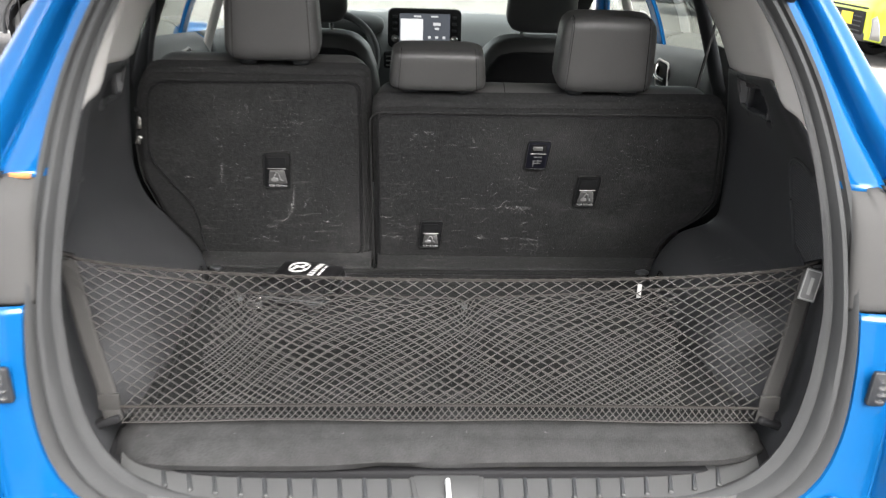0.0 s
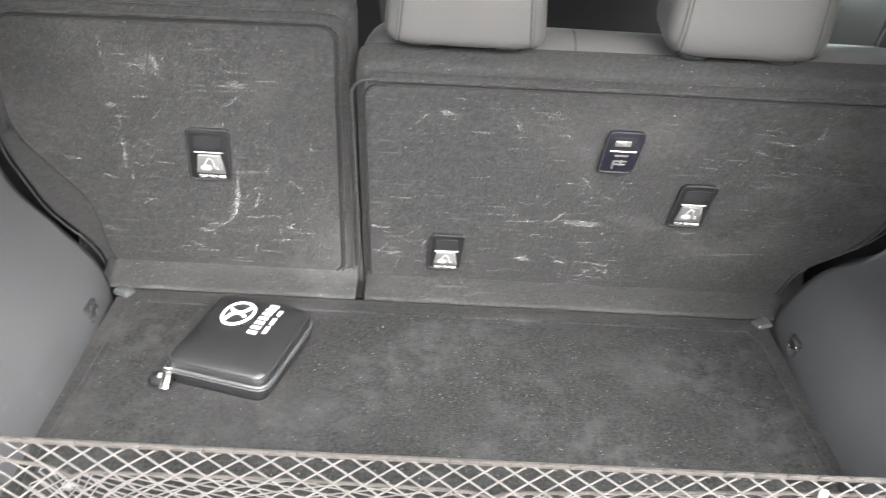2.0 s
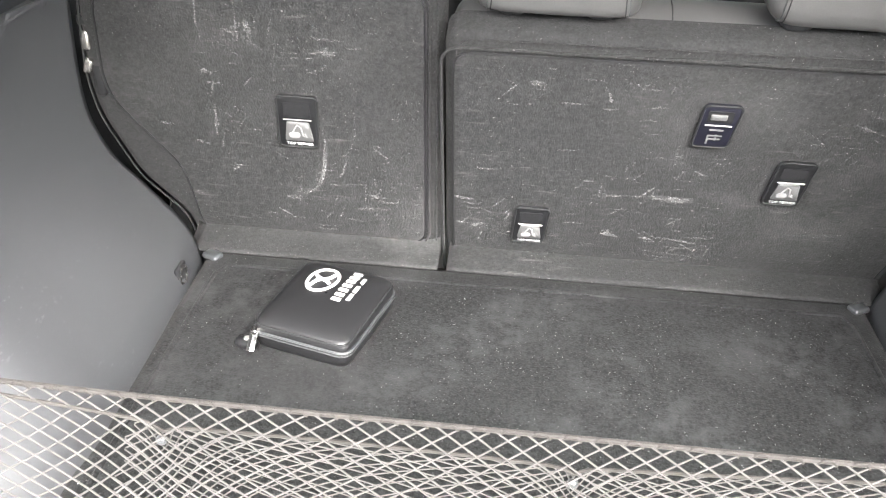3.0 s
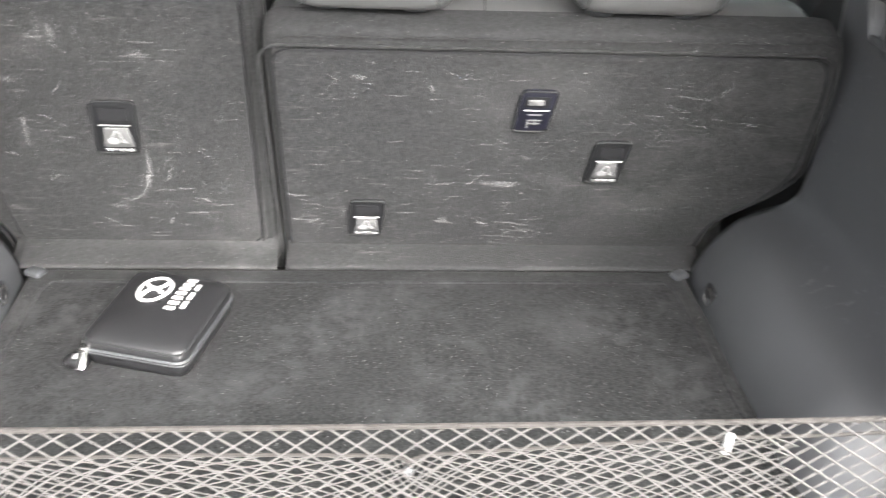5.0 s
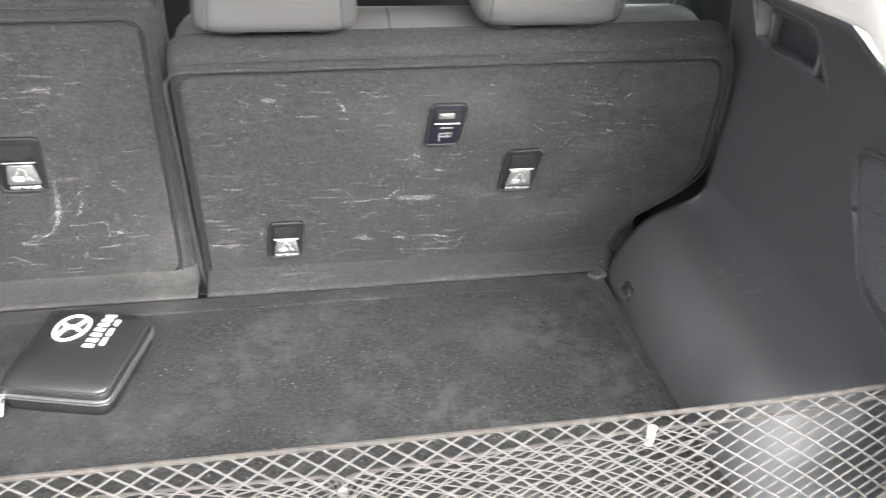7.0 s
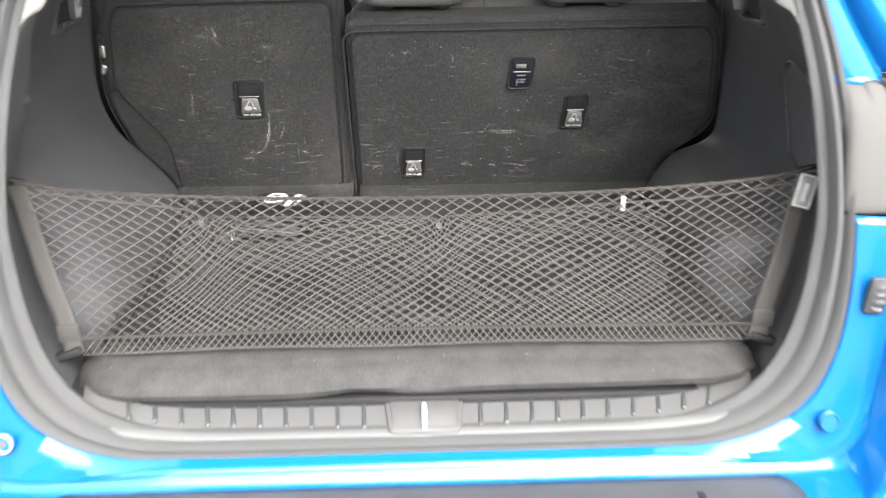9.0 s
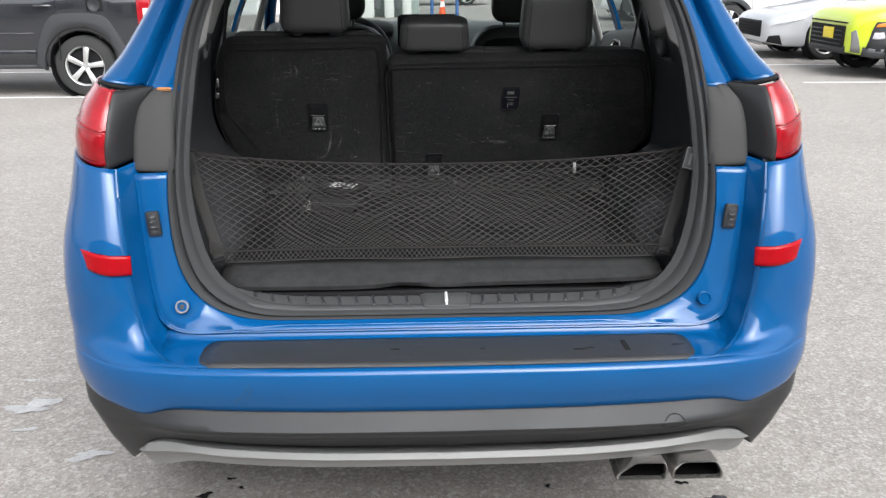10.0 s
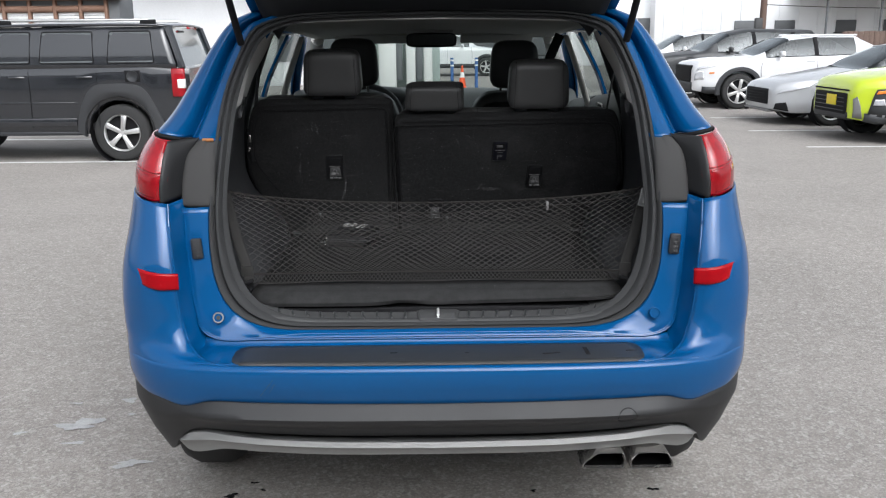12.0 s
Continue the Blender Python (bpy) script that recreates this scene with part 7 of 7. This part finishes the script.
# saloons, crossovers and the pickup: one smooth shell whose glass is cut from it
def smooth_car(name, label, at, L, W, paint, belt_line, roof_line, axles, wheel_r, windows, screen, tail, nose=0.22, rear=0.14, sill=0.28, tumble=0.26, clad=None, spokes=5, rim=ALLOY, flip=False):
    """A parked car that looks along -x (flip: +x). belt_line, roof_line: (distance from the nose, height); windows: stretches of side glass; screen, tail: stretches of the front and rear glass."""
    v = tagged(empty(name), label, "car")
    v.matrix_basis = pose(at[0], at[1] + W / 2, 0, 0, 0, 180 if flip else 0)
    bu, bz = zip(*belt_line)
    ru, rz = zip(*roof_line)
    marks = [u for w in windows for u in w] + list(screen) + list(tail)
    us = sorted(set(np.linspace(0.0, L, 60).round(3)) | {0.015, 0.04, round(L - 0.015, 3), round(L - 0.04, 3)} | {round(a_ + k * wheel_r * 1.13, 3) for a_ in axles for k in (-1, -0.97, -0.85, -0.6, 0.6, 0.85, 0.97, 1)} | {round(u, 3) for u in marks})
    soft = lambda k: k * k * (3 - 2 * k)

    def section(u):
        hw = W / 2 * (1 - nose * max(0, 1 - u / 0.8) ** 2.6 - rear * max(0, 1 - (L - u) / 0.7) ** 2.6 - 0.05 * max(0, 1 - u / 0.05) ** 2 - 0.05 * max(0, 1 - (L - u) / 0.05) ** 2)
        zb = float(np.interp(u, bu, bz)) - 0.05 * max(0, 1 - u / 0.06) ** 2
        zr = max(float(np.interp(u, ru, rz)), zb)
        z0 = sill + 0.06 * max(0, 1 - u / 0.3) + 0.12 * max(0, 1 - (L - u) / 0.4)
        for a_ in axles:
            if abs(u - a_) < wheel_r * 1.13:
                z0 = max(z0, wheel_r + math.sqrt((wheel_r * 1.13) ** 2 - (u - a_) ** 2))
        h = zr - zb
        k = soft(min(1, h / 0.22))
        low = [(0.93, z0), (0.975, z0 + 0.03), (1.0, z0 + 0.38 * (zb - z0)), (0.978, z0 + 0.66 * (zb - z0)), (0.985, z0 + 0.80 * (zb - z0)), (0.945, zb - 0.02)]
        flat = [(0.915, zb), (0.80, zb + 0.022), (0.66, zb + 0.036), (0.48, zb + 0.046), (0.25, zb + 0.053), (0.0, zb + 0.055)]
        t = 1 - tumble * min(1, h / 0.46)
        high = [(0.915, zb), (0.915 * (1 + t) / 2 + 0.012, zb + 0.5 * h), (0.905 * t, zb + 0.86 * h), (0.80 * t, zb + 0.96 * h), (0.45 * t, zr), (0.0, zr + 0.012)]
        top = [(p + (q - p) * k, c + (d - c) * k) for (p, c), (q, d) in zip(flat, high)]
        return [(hw * x, z) for x, z in low + top]

    rings = [[(u, -y, z) for y, z in section(u)] + [(u, y, z) for y, z in section(u)[-2::-1]] for u in us]
    n = len(rings[0])
    top_band = n // 2
    shell = bmesh.new()
    vs = [[shell.verts.new(p) for p in r] for r in rings]
    panes_ = {}
    for i in range(len(us) - 1):
        mid = (us[i] + us[i + 1]) / 2
        for j in range(n - 1):
            row = min(j, n - 2 - j)
            key = None
            if row in (6, 7):
                for w, (c0, c1) in enumerate(windows):
                    if c0 < mid < c1:
                        key = ("side_window", w, j < top_band)
            elif row in (8, 9, 10):
                key = ("windscreen", 0, 0) if screen[0] < mid < screen[1] else ("rear_window", 0, 0) if tail[0] < mid < tail[1] else None
            quad = [rings[i][j], rings[i][j + 1], rings[i + 1][j + 1], rings[i + 1][j]]
            if key:
                panes_.setdefault(key, []).append(quad)
            else:
                shell.faces.new((vs[i][j], vs[i][j + 1], vs[i + 1][j + 1], vs[i + 1][j]))
    shell.faces.new(vs[0][::-1])
    shell.faces.new(vs[-1])
    bmesh.ops.recalc_face_normals(shell, faces=shell.faces)
    part("body", shell, paint, v)
    for (kind, _, _), quads in panes_.items():
        g = bmesh.new()
        for q in quads:
            g.faces.new([g.verts.new((x, y * 0.994, z - 0.003)) for x, y, z in q])
        bmesh.ops.remove_doubles(g, verts=g.verts, dist=0.0005)
        part(kind, g, TINTED, v, "dark tinted glass")

    def skin(u, r, side, out=0.006):
        """A place on the flank: r counts the lines of the section upwards."""
        sec = section(u)
        i = min(len(sec) - 2, int(r))
        (y0, z0), (y1, z1) = sec[i], sec[i + 1]
        k = r - i
        y, z = y0 + (y1 - y0) * k, z0 + (z1 - z0) * k
        ny, nz = z1 - z0, y0 - y1
        ln = math.hypot(ny, nz) or 1
        return (u, side * (y + out * ny / ln), z + out * nz / ln)

    def patch(nm, corners, mat, side, label_="", out=0.006, nu=10, nr=5):
        """A plate that follows the flank: four corners (u, r), round the outline."""
        (a0, b0), (a1, b1), (a2, b2), (a3, b3) = corners
        rows = []
        for q in np.linspace(0, 1, nr):
            rows.append([skin(a0 + (a3 - a0) * q + ((a1 + (a2 - a1) * q) - (a0 + (a3 - a0) * q)) * p, b0 + (b3 - b0) * q + ((b1 + (b2 - b1) * q) - (b0 + (b3 - b0) * q)) * p, side, out) for p in np.linspace(0, 1, nu)])
        return part(nm, grid(rows), mat, v, label_, thick=0.008)

    for side in (-1, 1):
        for c0, c1 in windows:
            line = [skin(u, 6.0, side, 0.004) for u in np.linspace(c0, c1, 12)]
            part("window_trim", tube(line, 0.011, 6), BLACK, v)
        doors = [w[1] + 0.03 for w in windows[:2]]
        for k, u in enumerate([windows[0][0] - 0.12] + doors):
            part("door_gap", tube([skin(u + 0.02 * abs(r - 3) * (k == 0), r, side, 0.001) for r in np.linspace(1.2, 5.6, 10)], 0.005, 5), BLACK, v)
        for u in doors:
            part("door_handle", tube([skin(u - 0.24, 4.35, side, 0.0), skin(u - 0.21, 4.35, side, 0.028), skin(u - 0.09, 4.35, side, 0.028), skin(u - 0.06, 4.35, side, 0.0)], 0.012, 6), paint, v)
        y = section(windows[0][0])[5][0]
        for (c0, c1), (d0, d1) in zip(windows, windows[1:]):
            patch("door_pillar", [(c1 - 0.01, 6.0), (d0 + 0.01, 6.0), (d0 + 0.01, 8.0), (c1 - 0.01, 8.0)], BLACK, side, "", 0.005, 4, 8)
        part("mirror", pillow((0.11, 0.20, 0.13), (windows[0][0] + 0.28, side * (y + 0.12), float(np.interp(windows[0][0], bu, bz)) + 0.07), 3, 10), paint, v)
        if clad:
            part("cladding", grid([[skin(u, r, side, 0.012) for u in us if 0.1 < u < L - 0.1] for r in (0.0, 0.5, 1.0, 1.45)]), clad, v, thick=0.008)
            for a_ in axles:
                arc = np.linspace(-0.15, math.pi + 0.15, 30)
                y = W / 2
                rows = [[(a_ + q * wheel_r * math.cos(t), side * (y * f - 0.004), wheel_r + q * wheel_r * math.sin(t)) for t in arc] for q, f in ((1.40, 0.975), (1.38, 1.0), (1.26, 1.012), (1.13, 1.008), (1.10, 0.93))]
                part("arch_flare", grid(rows), clad, v)
        for a_ in axles:
            t, r_, d = wheel_bm(wheel_r, 0.22, wheel_r * 0.70, spokes, side)
            where = pose(a_, side * (W / 2 - 0.125), wheel_r)
            w = part("wheel", moved(t, where), TYRE, v)
            part("rim", moved(r_, where), rim, w)
            part("brake", moved(d, where), BLACK, w)
            part("wheel_well", moved(lathe([(-0.12, wheel_r * 1.12), (0.10, wheel_r * 1.12)], 30, "y"), where), BLACK, v)
    part("underbody", box((L - 0.5, W * 0.84, 0.12), (L / 2, 0, sill + 0.06), 0.03, 2), BLACK, v)
    part("cabin_floor", box((windows[-1][1] - windows[0][0], W * 0.78, 0.1), ((windows[0][0] + windows[-1][1]) / 2, 0, float(np.interp(windows[0][1], bu, bz)) - 0.3), 0.02, 1), BLACK, v)
    for u in (windows[0][0] + 0.62, windows[0][0] + 1.45):
        for side in (-1, 1):
            part("seat", pillow((0.16, 0.46, 0.56), (u + 0.12, side * W * 0.2, float(np.interp(u, bu, bz)) - 0.16), 4, 10), DARKPLAST, v)
            part("seat_headrest", pillow((0.09, 0.24, 0.17), (u + 0.15, side * W * 0.2, float(np.interp(u, bu, bz)) + 0.20), 4, 8), DARKPLAST, v)
    return v, patch, skin


def boxes(v, rows):
    for nm, size, where, mat, bev in rows:
        part(nm, box(size, where, bev, 3), mat, v)


# lime and black crossover
lime, patch, skin = smooth_car("parked_lime_crossover", "lime green crossover with dark cladding, nose to the bay line", (6.0, 9.92), 4.36, 1.83, CARLIME,
        [(0, 0.78), (0.10, 0.88), (0.5, 0.95), (1.2, 1.03), (3.9, 1.09), (4.36, 1.0)], [(0, 0.5), (1.12, 1.03), (1.98, 1.50), (2.5, 1.565), (3.5, 1.53), (4.15, 1.10), (4.36, 0.9)], (0.88, 3.54), 0.335,
        [(1.40, 2.42), (2.48, 3.30), (3.36, 3.75)], (1.20, 1.96), (3.60, 4.12), nose=0.30, sill=0.30, clad=GREYPLAST)
for side in (-1, 1):
    patch("wing_panel", [(0.18, 1.4), (1.40, 0.6), (1.22, 3.4), (0.27, 3.9)], GREYPLAST, side, "dark grey plastic wing panel", 0.014)
    patch("turn_lamp", [(0.26, 3.1), (0.46, 3.1), (0.44, 3.6), (0.28, 3.6)], AMBER, side, "amber indicator lamp", 0.022)
    patch("head_lamp", [(0.23, 2.1), (0.38, 2.1), (0.36, 2.6), (0.25, 2.6)], LAMPGLASS, side, "small clear headlamp", 0.024)
    patch("intake_trim", [(0.03, 0.8), (0.13, 1.0), (0.06, 3.0), (0.02, 3.0)], SILVER, side, "silver intake surround", 0.012)
boxes(lime, (("grille", (0.06, 1.02, 0.30), (0.0, 0, 0.56), BLACK, 0.02), ("front_bumper", (0.20, 1.14, 0.13), (0.08, 0, 0.39), DARKPLAST, 0.05), ("number_plate", (0.02, 0.30, 0.15), (-0.035, -0.08, 0.60), PLATEYELLOW, 0.004), ("lamp_strip", (0.05, 1.08, 0.020), (0.0, 0, 0.755), BLACK, 0.006)))
for k in range(4):
    part("grille_bar", box((0.02, 0.94, 0.012), (-0.03, 0, 0.46 + 0.06 * k), 0.004, 1), GREYPLAST, lime)
# silver saloon
silver, patch, skin = smooth_car("parked_silver_saloon", "silver saloon with dark grille, nose to the bay line", (5.88, 12.62), 4.68, 1.83, CARSILVER,
        [(0, 0.63), (0.10, 0.70), (0.5, 0.78), (1.35, 0.91), (3.9, 0.99), (4.5, 1.02), (4.68, 0.95)], [(0, 0.4), (1.30, 0.90), (2.30, 1.35), (2.75, 1.41), (3.35, 1.37), (4.25, 1.05), (4.68, 0.8)], (0.98, 3.70), 0.33,
        [(1.60, 2.52), (2.58, 3.34), (3.38, 3.75)], (1.38, 2.28), (3.42, 4.18), nose=0.26, sill=0.22)
for side in (-1, 1):
    patch("head_lamp", [(0.06, 3.1), (0.78, 4.2), (0.80, 4.6), (0.10, 3.7)], LAMPGLASS, side, "slim clear headlamp", 0.008)
    patch("side_intake", [(0.03, 0.7), (0.26, 0.9), (0.20, 1.9), (0.05, 1.7)], BLACK, side, "black side intake", 0.008)
    patch("body_crease", [(0.9, 3.35), (4.2, 3.5), (4.2, 3.6), (0.9, 3.45)], CARSILVER, side, "", 0.012, 30)
boxes(silver, (("grille", (0.08, 1.00, 0.27), (0.01, 0, 0.49), BLACK, 0.03), ("front_splitter", (0.24, 1.16, 0.04), (0.09, 0, 0.25), SILVER, 0.015)))
for k in range(5):
    part("grille_bar", box((0.02, 0.94, 0.010), (-0.035, 0, 0.39 + 0.05 * k), 0.003, 1), RIM, silver)
# white pickup with dark arches
pickup, patch, skin = smooth_car("parked_white_pickup", "white pickup with dark arches and machined wheels", (5.56, 16.3), 4.97, 1.90, CARWHITE,
        [(0, 0.86), (0.10, 0.95), (0.6, 1.02), (1.3, 1.07), (3.4, 1.12), (3.9, 1.15), (4.8, 1.14), (4.97, 1.06)], [(0, 0.6), (1.15, 1.08), (2.05, 1.48), (2.6, 1.545), (3.45, 1.53), (4.15, 1.15), (4.97, 0.9)], (0.95, 3.93), 0.375,
        [(1.50, 2.55), (2.61, 3.42)], (1.28, 2.03), (3.55, 4.0), nose=0.20, rear=0.06, sill=0.34, clad=DARKPLAST, spokes=6)
for side in (-1, 1):
    patch("head_lamp", [(0.05, 4.0), (0.62, 4.5), (0.62, 4.8), (0.06, 4.5)], LAMPGLASS, side, "slim clear headlamp", 0.010)
    patch("lower_lamp", [(0.02, 2.2), (0.20, 2.2), (0.18, 3.6), (0.03, 3.6)], LAMPGLASS, side, "stacked lower lamp", 0.012)
    patch("amber_marker", [(0.30, 2.9), (0.40, 2.9), (0.40, 3.2), (0.30, 3.2)], AMBER, side, "amber side marker", 0.012)
boxes(pickup, (("grille", (0.08, 1.20, 0.36), (0.01, 0, 0.74), BLACK, 0.04), ("front_bumper", (0.24, 1.40, 0.24), (0.09, 0, 0.46), DARKPLAST, 0.07), ("roof_rail", (1.2, 0.03, 0.03), (2.9, -0.62, 1.53), CARWHITE, 0.01), ("roof_rail", (1.2, 0.03, 0.03), (2.9, 0.62, 1.53), CARWHITE, 0.01)))
# further cars behind
smooth_car("parked_grey_suv", "dark grey SUV in the second row of the car park", (5.5, 19.8), 4.8, 1.9, GREYPLAST, [(0, 0.88), (0.10, 0.98), (0.6, 1.05), (1.4, 1.12), (4.5, 1.16), (4.8, 1.1)], [(0, 0.6), (1.15, 1.10), (2.0, 1.60), (2.5, 1.69), (4.1, 1.66), (4.6, 1.16), (4.8, 1.0)], (0.95, 3.75), 0.37, [(1.65, 2.55), (2.62, 3.55), (3.62, 4.15)], (1.22, 1.98), (4.2, 4.55), sill=0.32, nose=0.16)
smooth_car("parked_white_suv", "white SUV in the second row of the car park", (5.3, 23.2), 4.7, 1.9, CARWHITE, [(0, 0.84), (0.10, 0.94), (0.6, 1.0), (1.4, 1.10), (4.4, 1.14), (4.7, 1.05)], [(0, 0.6), (1.15, 1.08), (2.0, 1.56), (2.5, 1.66), (4.0, 1.63), (4.5, 1.14), (4.7, 1.0)], (0.95, 3.65), 0.36, [(1.65, 2.5), (2.56, 3.45), (3.5, 4.0)], (1.22, 1.98), (4.1, 4.45), sill=0.30, nose=0.16)
smooth_car("distant_white_suv", "white SUV seen through the windscreen", (3.1, 33.6), 4.7, 1.95, CARWHITE, [(0, 0.88), (0.10, 0.98), (0.6, 1.06), (1.4, 1.16), (4.4, 1.2), (4.7, 1.1)], [(0, 0.6), (1.15, 1.14), (2.0, 1.62), (2.5, 1.72), (4.1, 1.70), (4.55, 1.2), (4.7, 1.0)], (0.95, 3.7), 0.37, [(1.65, 2.5), (2.56, 3.45), (3.5, 4.05)], (1.22, 1.98), (4.15, 4.5), sill=0.34, nose=0.16, clad=DARKPLAST, flip=True)


# ---- buildings and street things ----
shed = tagged(empty("shuttered_building"), "low building with white roller shutters under rusty hoods", "building")
part("wall", box((22, 6, 4.6), (-31, 58, 2.3), 0.05, 1), DARKWALL, shed)
for k in range(13):
    x = -41 + 1.62 * k
    sh = part("roller_shutter", box((1.35, 0.08, 3.3), (x, 54.94, 1.65), 0.02, 1), SHUTTER, shed, "white roller shutter")
    for j in range(14):
        part("slat", box((1.33, 0.02, 0.018), (x, 54.89, 0.5 + 0.2 * j), 0.004, 1), DARKWALL, sh)
    part("shutter_hood", tube([(x - 0.72, 54.85, 3.5), (x + 0.72, 54.85, 3.5)], 0.22, 10), RUSTBROWN, shed)
    part("pier", box((0.2, 0.3, 4.2), (x + 0.81, 54.85, 2.1), 0.02, 1), RUSTBROWN, shed)
part("eaves", box((22.4, 1.0, 0.35), (-31, 54.8, 4.2), 0.05, 1), RUSTBROWN, shed)

ware = tagged(empty("white_warehouse"), "large pale metal-clad warehouse with small dark windows", "building")
part("wall", box((46, 12, 7), (34.5, 50, 3.5), 0.05, 1), SIDING, ware)
for x in (16.2, 18.3, 21.5, 24.0, 27.2):
    wd = part("window", box((1.05, 0.1, 0.62), (x, 43.96, 1.95), 0.02, 1), DARKWALL, ware)
    part("sill", box((1.2, 0.16, 0.07), (x, 43.93, 1.61), 0.01, 1), SILL, wd)
for k in range(46):
    part("cladding_rib", box((0.05, 0.05, 7), (12 + k, 43.98, 3.5), 0.01, 1), SIDING, ware)
lean = part("canopy", box((10, 4, 0.16), (23.5, 42, 3.4), 0.03, 1, pose(0, 0, 0, 6)), SHUTTER, ware)
for x in (18.8, 21.4, 24.4, 27.4):
    part("canopy_post", tube([(x, 40.2, 0), (x, 40.2, 3.3)], 0.06, 8), DARKWALL, lean)
annex = tagged(empty("grey_annex"), "grey low annex with dark shopfront windows", "building")
part("wall", box((4.6, 6, 5), (9.6, 48, 2.5), 0.05, 1), SIDING, annex)
for x in (8.1, 8.9, 9.7, 10.5, 11.2):
    part("window", box((0.66, 0.1, 1.1), (x, 44.96, 1.9), 0.02, 1), DARKWALL, annex)
fence = tagged(empty("board_fence"), "brown board fence in front of the warehouse", "fence")
for k in range(80):
    part("board", box((0.24, 0.03, 1.65 + 0.02 * (k % 3)), (19 + 0.25 * k, 38.6, 0.83), 0.005, 1), BROWNWOOD, fence)
for z in (0.4, 1.4):
    part("rail", box((20, 0.05, 0.1), (29, 38.64, z), 0.01, 1), BROWNWOOD, fence)
pole = tagged(empty("utility_pole"), "wooden utility pole with sagging wires", "pole")
part("pole", tube([(15.3, 39, 0), (15.3, 39, 9)], [0.17, 0.12], 10), BROWNWOOD, pole)
part("meter_box", box((0.35, 0.2, 0.6), (15.05, 38.85, 2.0), 0.03, 1), SILL, pole)
for k, z in enumerate((2.9, 3.3, 8.2)):
    part("wire", tube([(15.3 + 22 * s, 39 + 3 * s, z - 1.6 * s * (1 - s) + 0.5 * s) for s in np.linspace(0, 1, 16)], 0.018, 5), BLACK, pole)

porch = tagged(empty("showroom_porch"), "pale showroom front with white columns and glazing", "building")
for x, w in ((-1.45, 0.55), (-0.72, 0.30), (-0.18, 0.28)):
    part("column", box((w, 0.4, 4.5), (x, 25.6, 2.25), 0.03, 1), WHITEPAINT, porch)
part("glazing", box((2.2, 0.05, 4.2), (-0.9, 26.3, 2.1), 0.01, 1), FROSTED, porch, "pale glazed front")
part("side_wall", box((7.0, 0.3, 4.5), (-6.4, 27.5, 2.25), 0.03, 1), SIDING, porch)
part("wall_window", box((2.0, 0.1, 1.6), (-4.2, 27.32, 1.6), 0.02, 1), DARKWALL, porch)
for x in (-1.08, -0.45):
    part("dark_panel", box((0.2, 0.15, 1.5), (x, 25.5, 1.0), 0.02, 1), DARKWALL, porch)
part("fascia", box((10.5, 1.2, 1.0), (-4.8, 26, 4.4), 0.05, 1), WHITEPAINT, porch)
CONE = [(0, 0.17), (0.03, 0.17), (0.035, 0.13), (0.3, 0.085), (0.62, 0.035), (0.72, 0.02), (0.72, 0.0)]
cone = thing("traffic_cone", moved(lathe(CONE, 24, "z"), pose(0.86, 24.4, 0)), CONEORANGE, "orange traffic cone with white collar on asphalt", "traffic cone")
part("collar", moved(lathe([(0.36, 0.079), (0.52, 0.055)], 24, "z"), pose(0.86, 24.4, 0.003)), WHITEPAINT, cone)
part("base", box((0.36, 0.36, 0.03), (0.86, 24.4, 0.016), 0.01, 2), BLACK, cone)
for x in (0.55, 1.28):
    post = thing("blue_bollard", tube([(x, 24.2, 0), (x, 24.2, 0.95)], 0.05, 10), POSTBLUE, "blue plastic bollard with pale bands", "bollard", "bollards by the showroom")
    for z in (0.7, 0.85):
        part("band", tube([(x, 24.2, z), (x, 24.2, z + 0.05)], 0.052, 10), WHITEPAINT, post)
far = tagged(empty("far_terrace"), "long dull brick terrace across the street", "building")
part("wall", box((60, 6, 6), (4, 74, 3), 0.1, 1), DARKWALL, far)
for k in range(24):
    part("window", box((1.4, 0.1, 1.3), (-24 + 2.4 * k, 70.95, 2.3), 0.02, 1), SIDING if k % 3 == 0 else SHUTTER, far)
part("pavement_strip", box((60, 8, 0.1), (4, 62, 0.05), 0.02, 1), SILL, far)

# Unseen block of invented form, added to shape paint reflections and boot light.
back = tagged(empty("unseen_block"), "unseen pale block with dark windows, added behind the car park for reflections", "building")
part("wall", box((40, 8, 5.6), (2, -16.5, 2.8), 0.1, 1), SIDING, back)
part("parapet", box((40.4, 8.4, 0.4), (2, -16.5, 5.8), 0.05, 1), DARKWALL, back)
for k in range(9):
    for z, h in ((1.5, 2.0), (4.2, 1.1)):
        part("window", box((2.0, 0.1, h), (-13 + 3.7 * k, -12.48, z), 0.02, 1), TINTDARK, back)
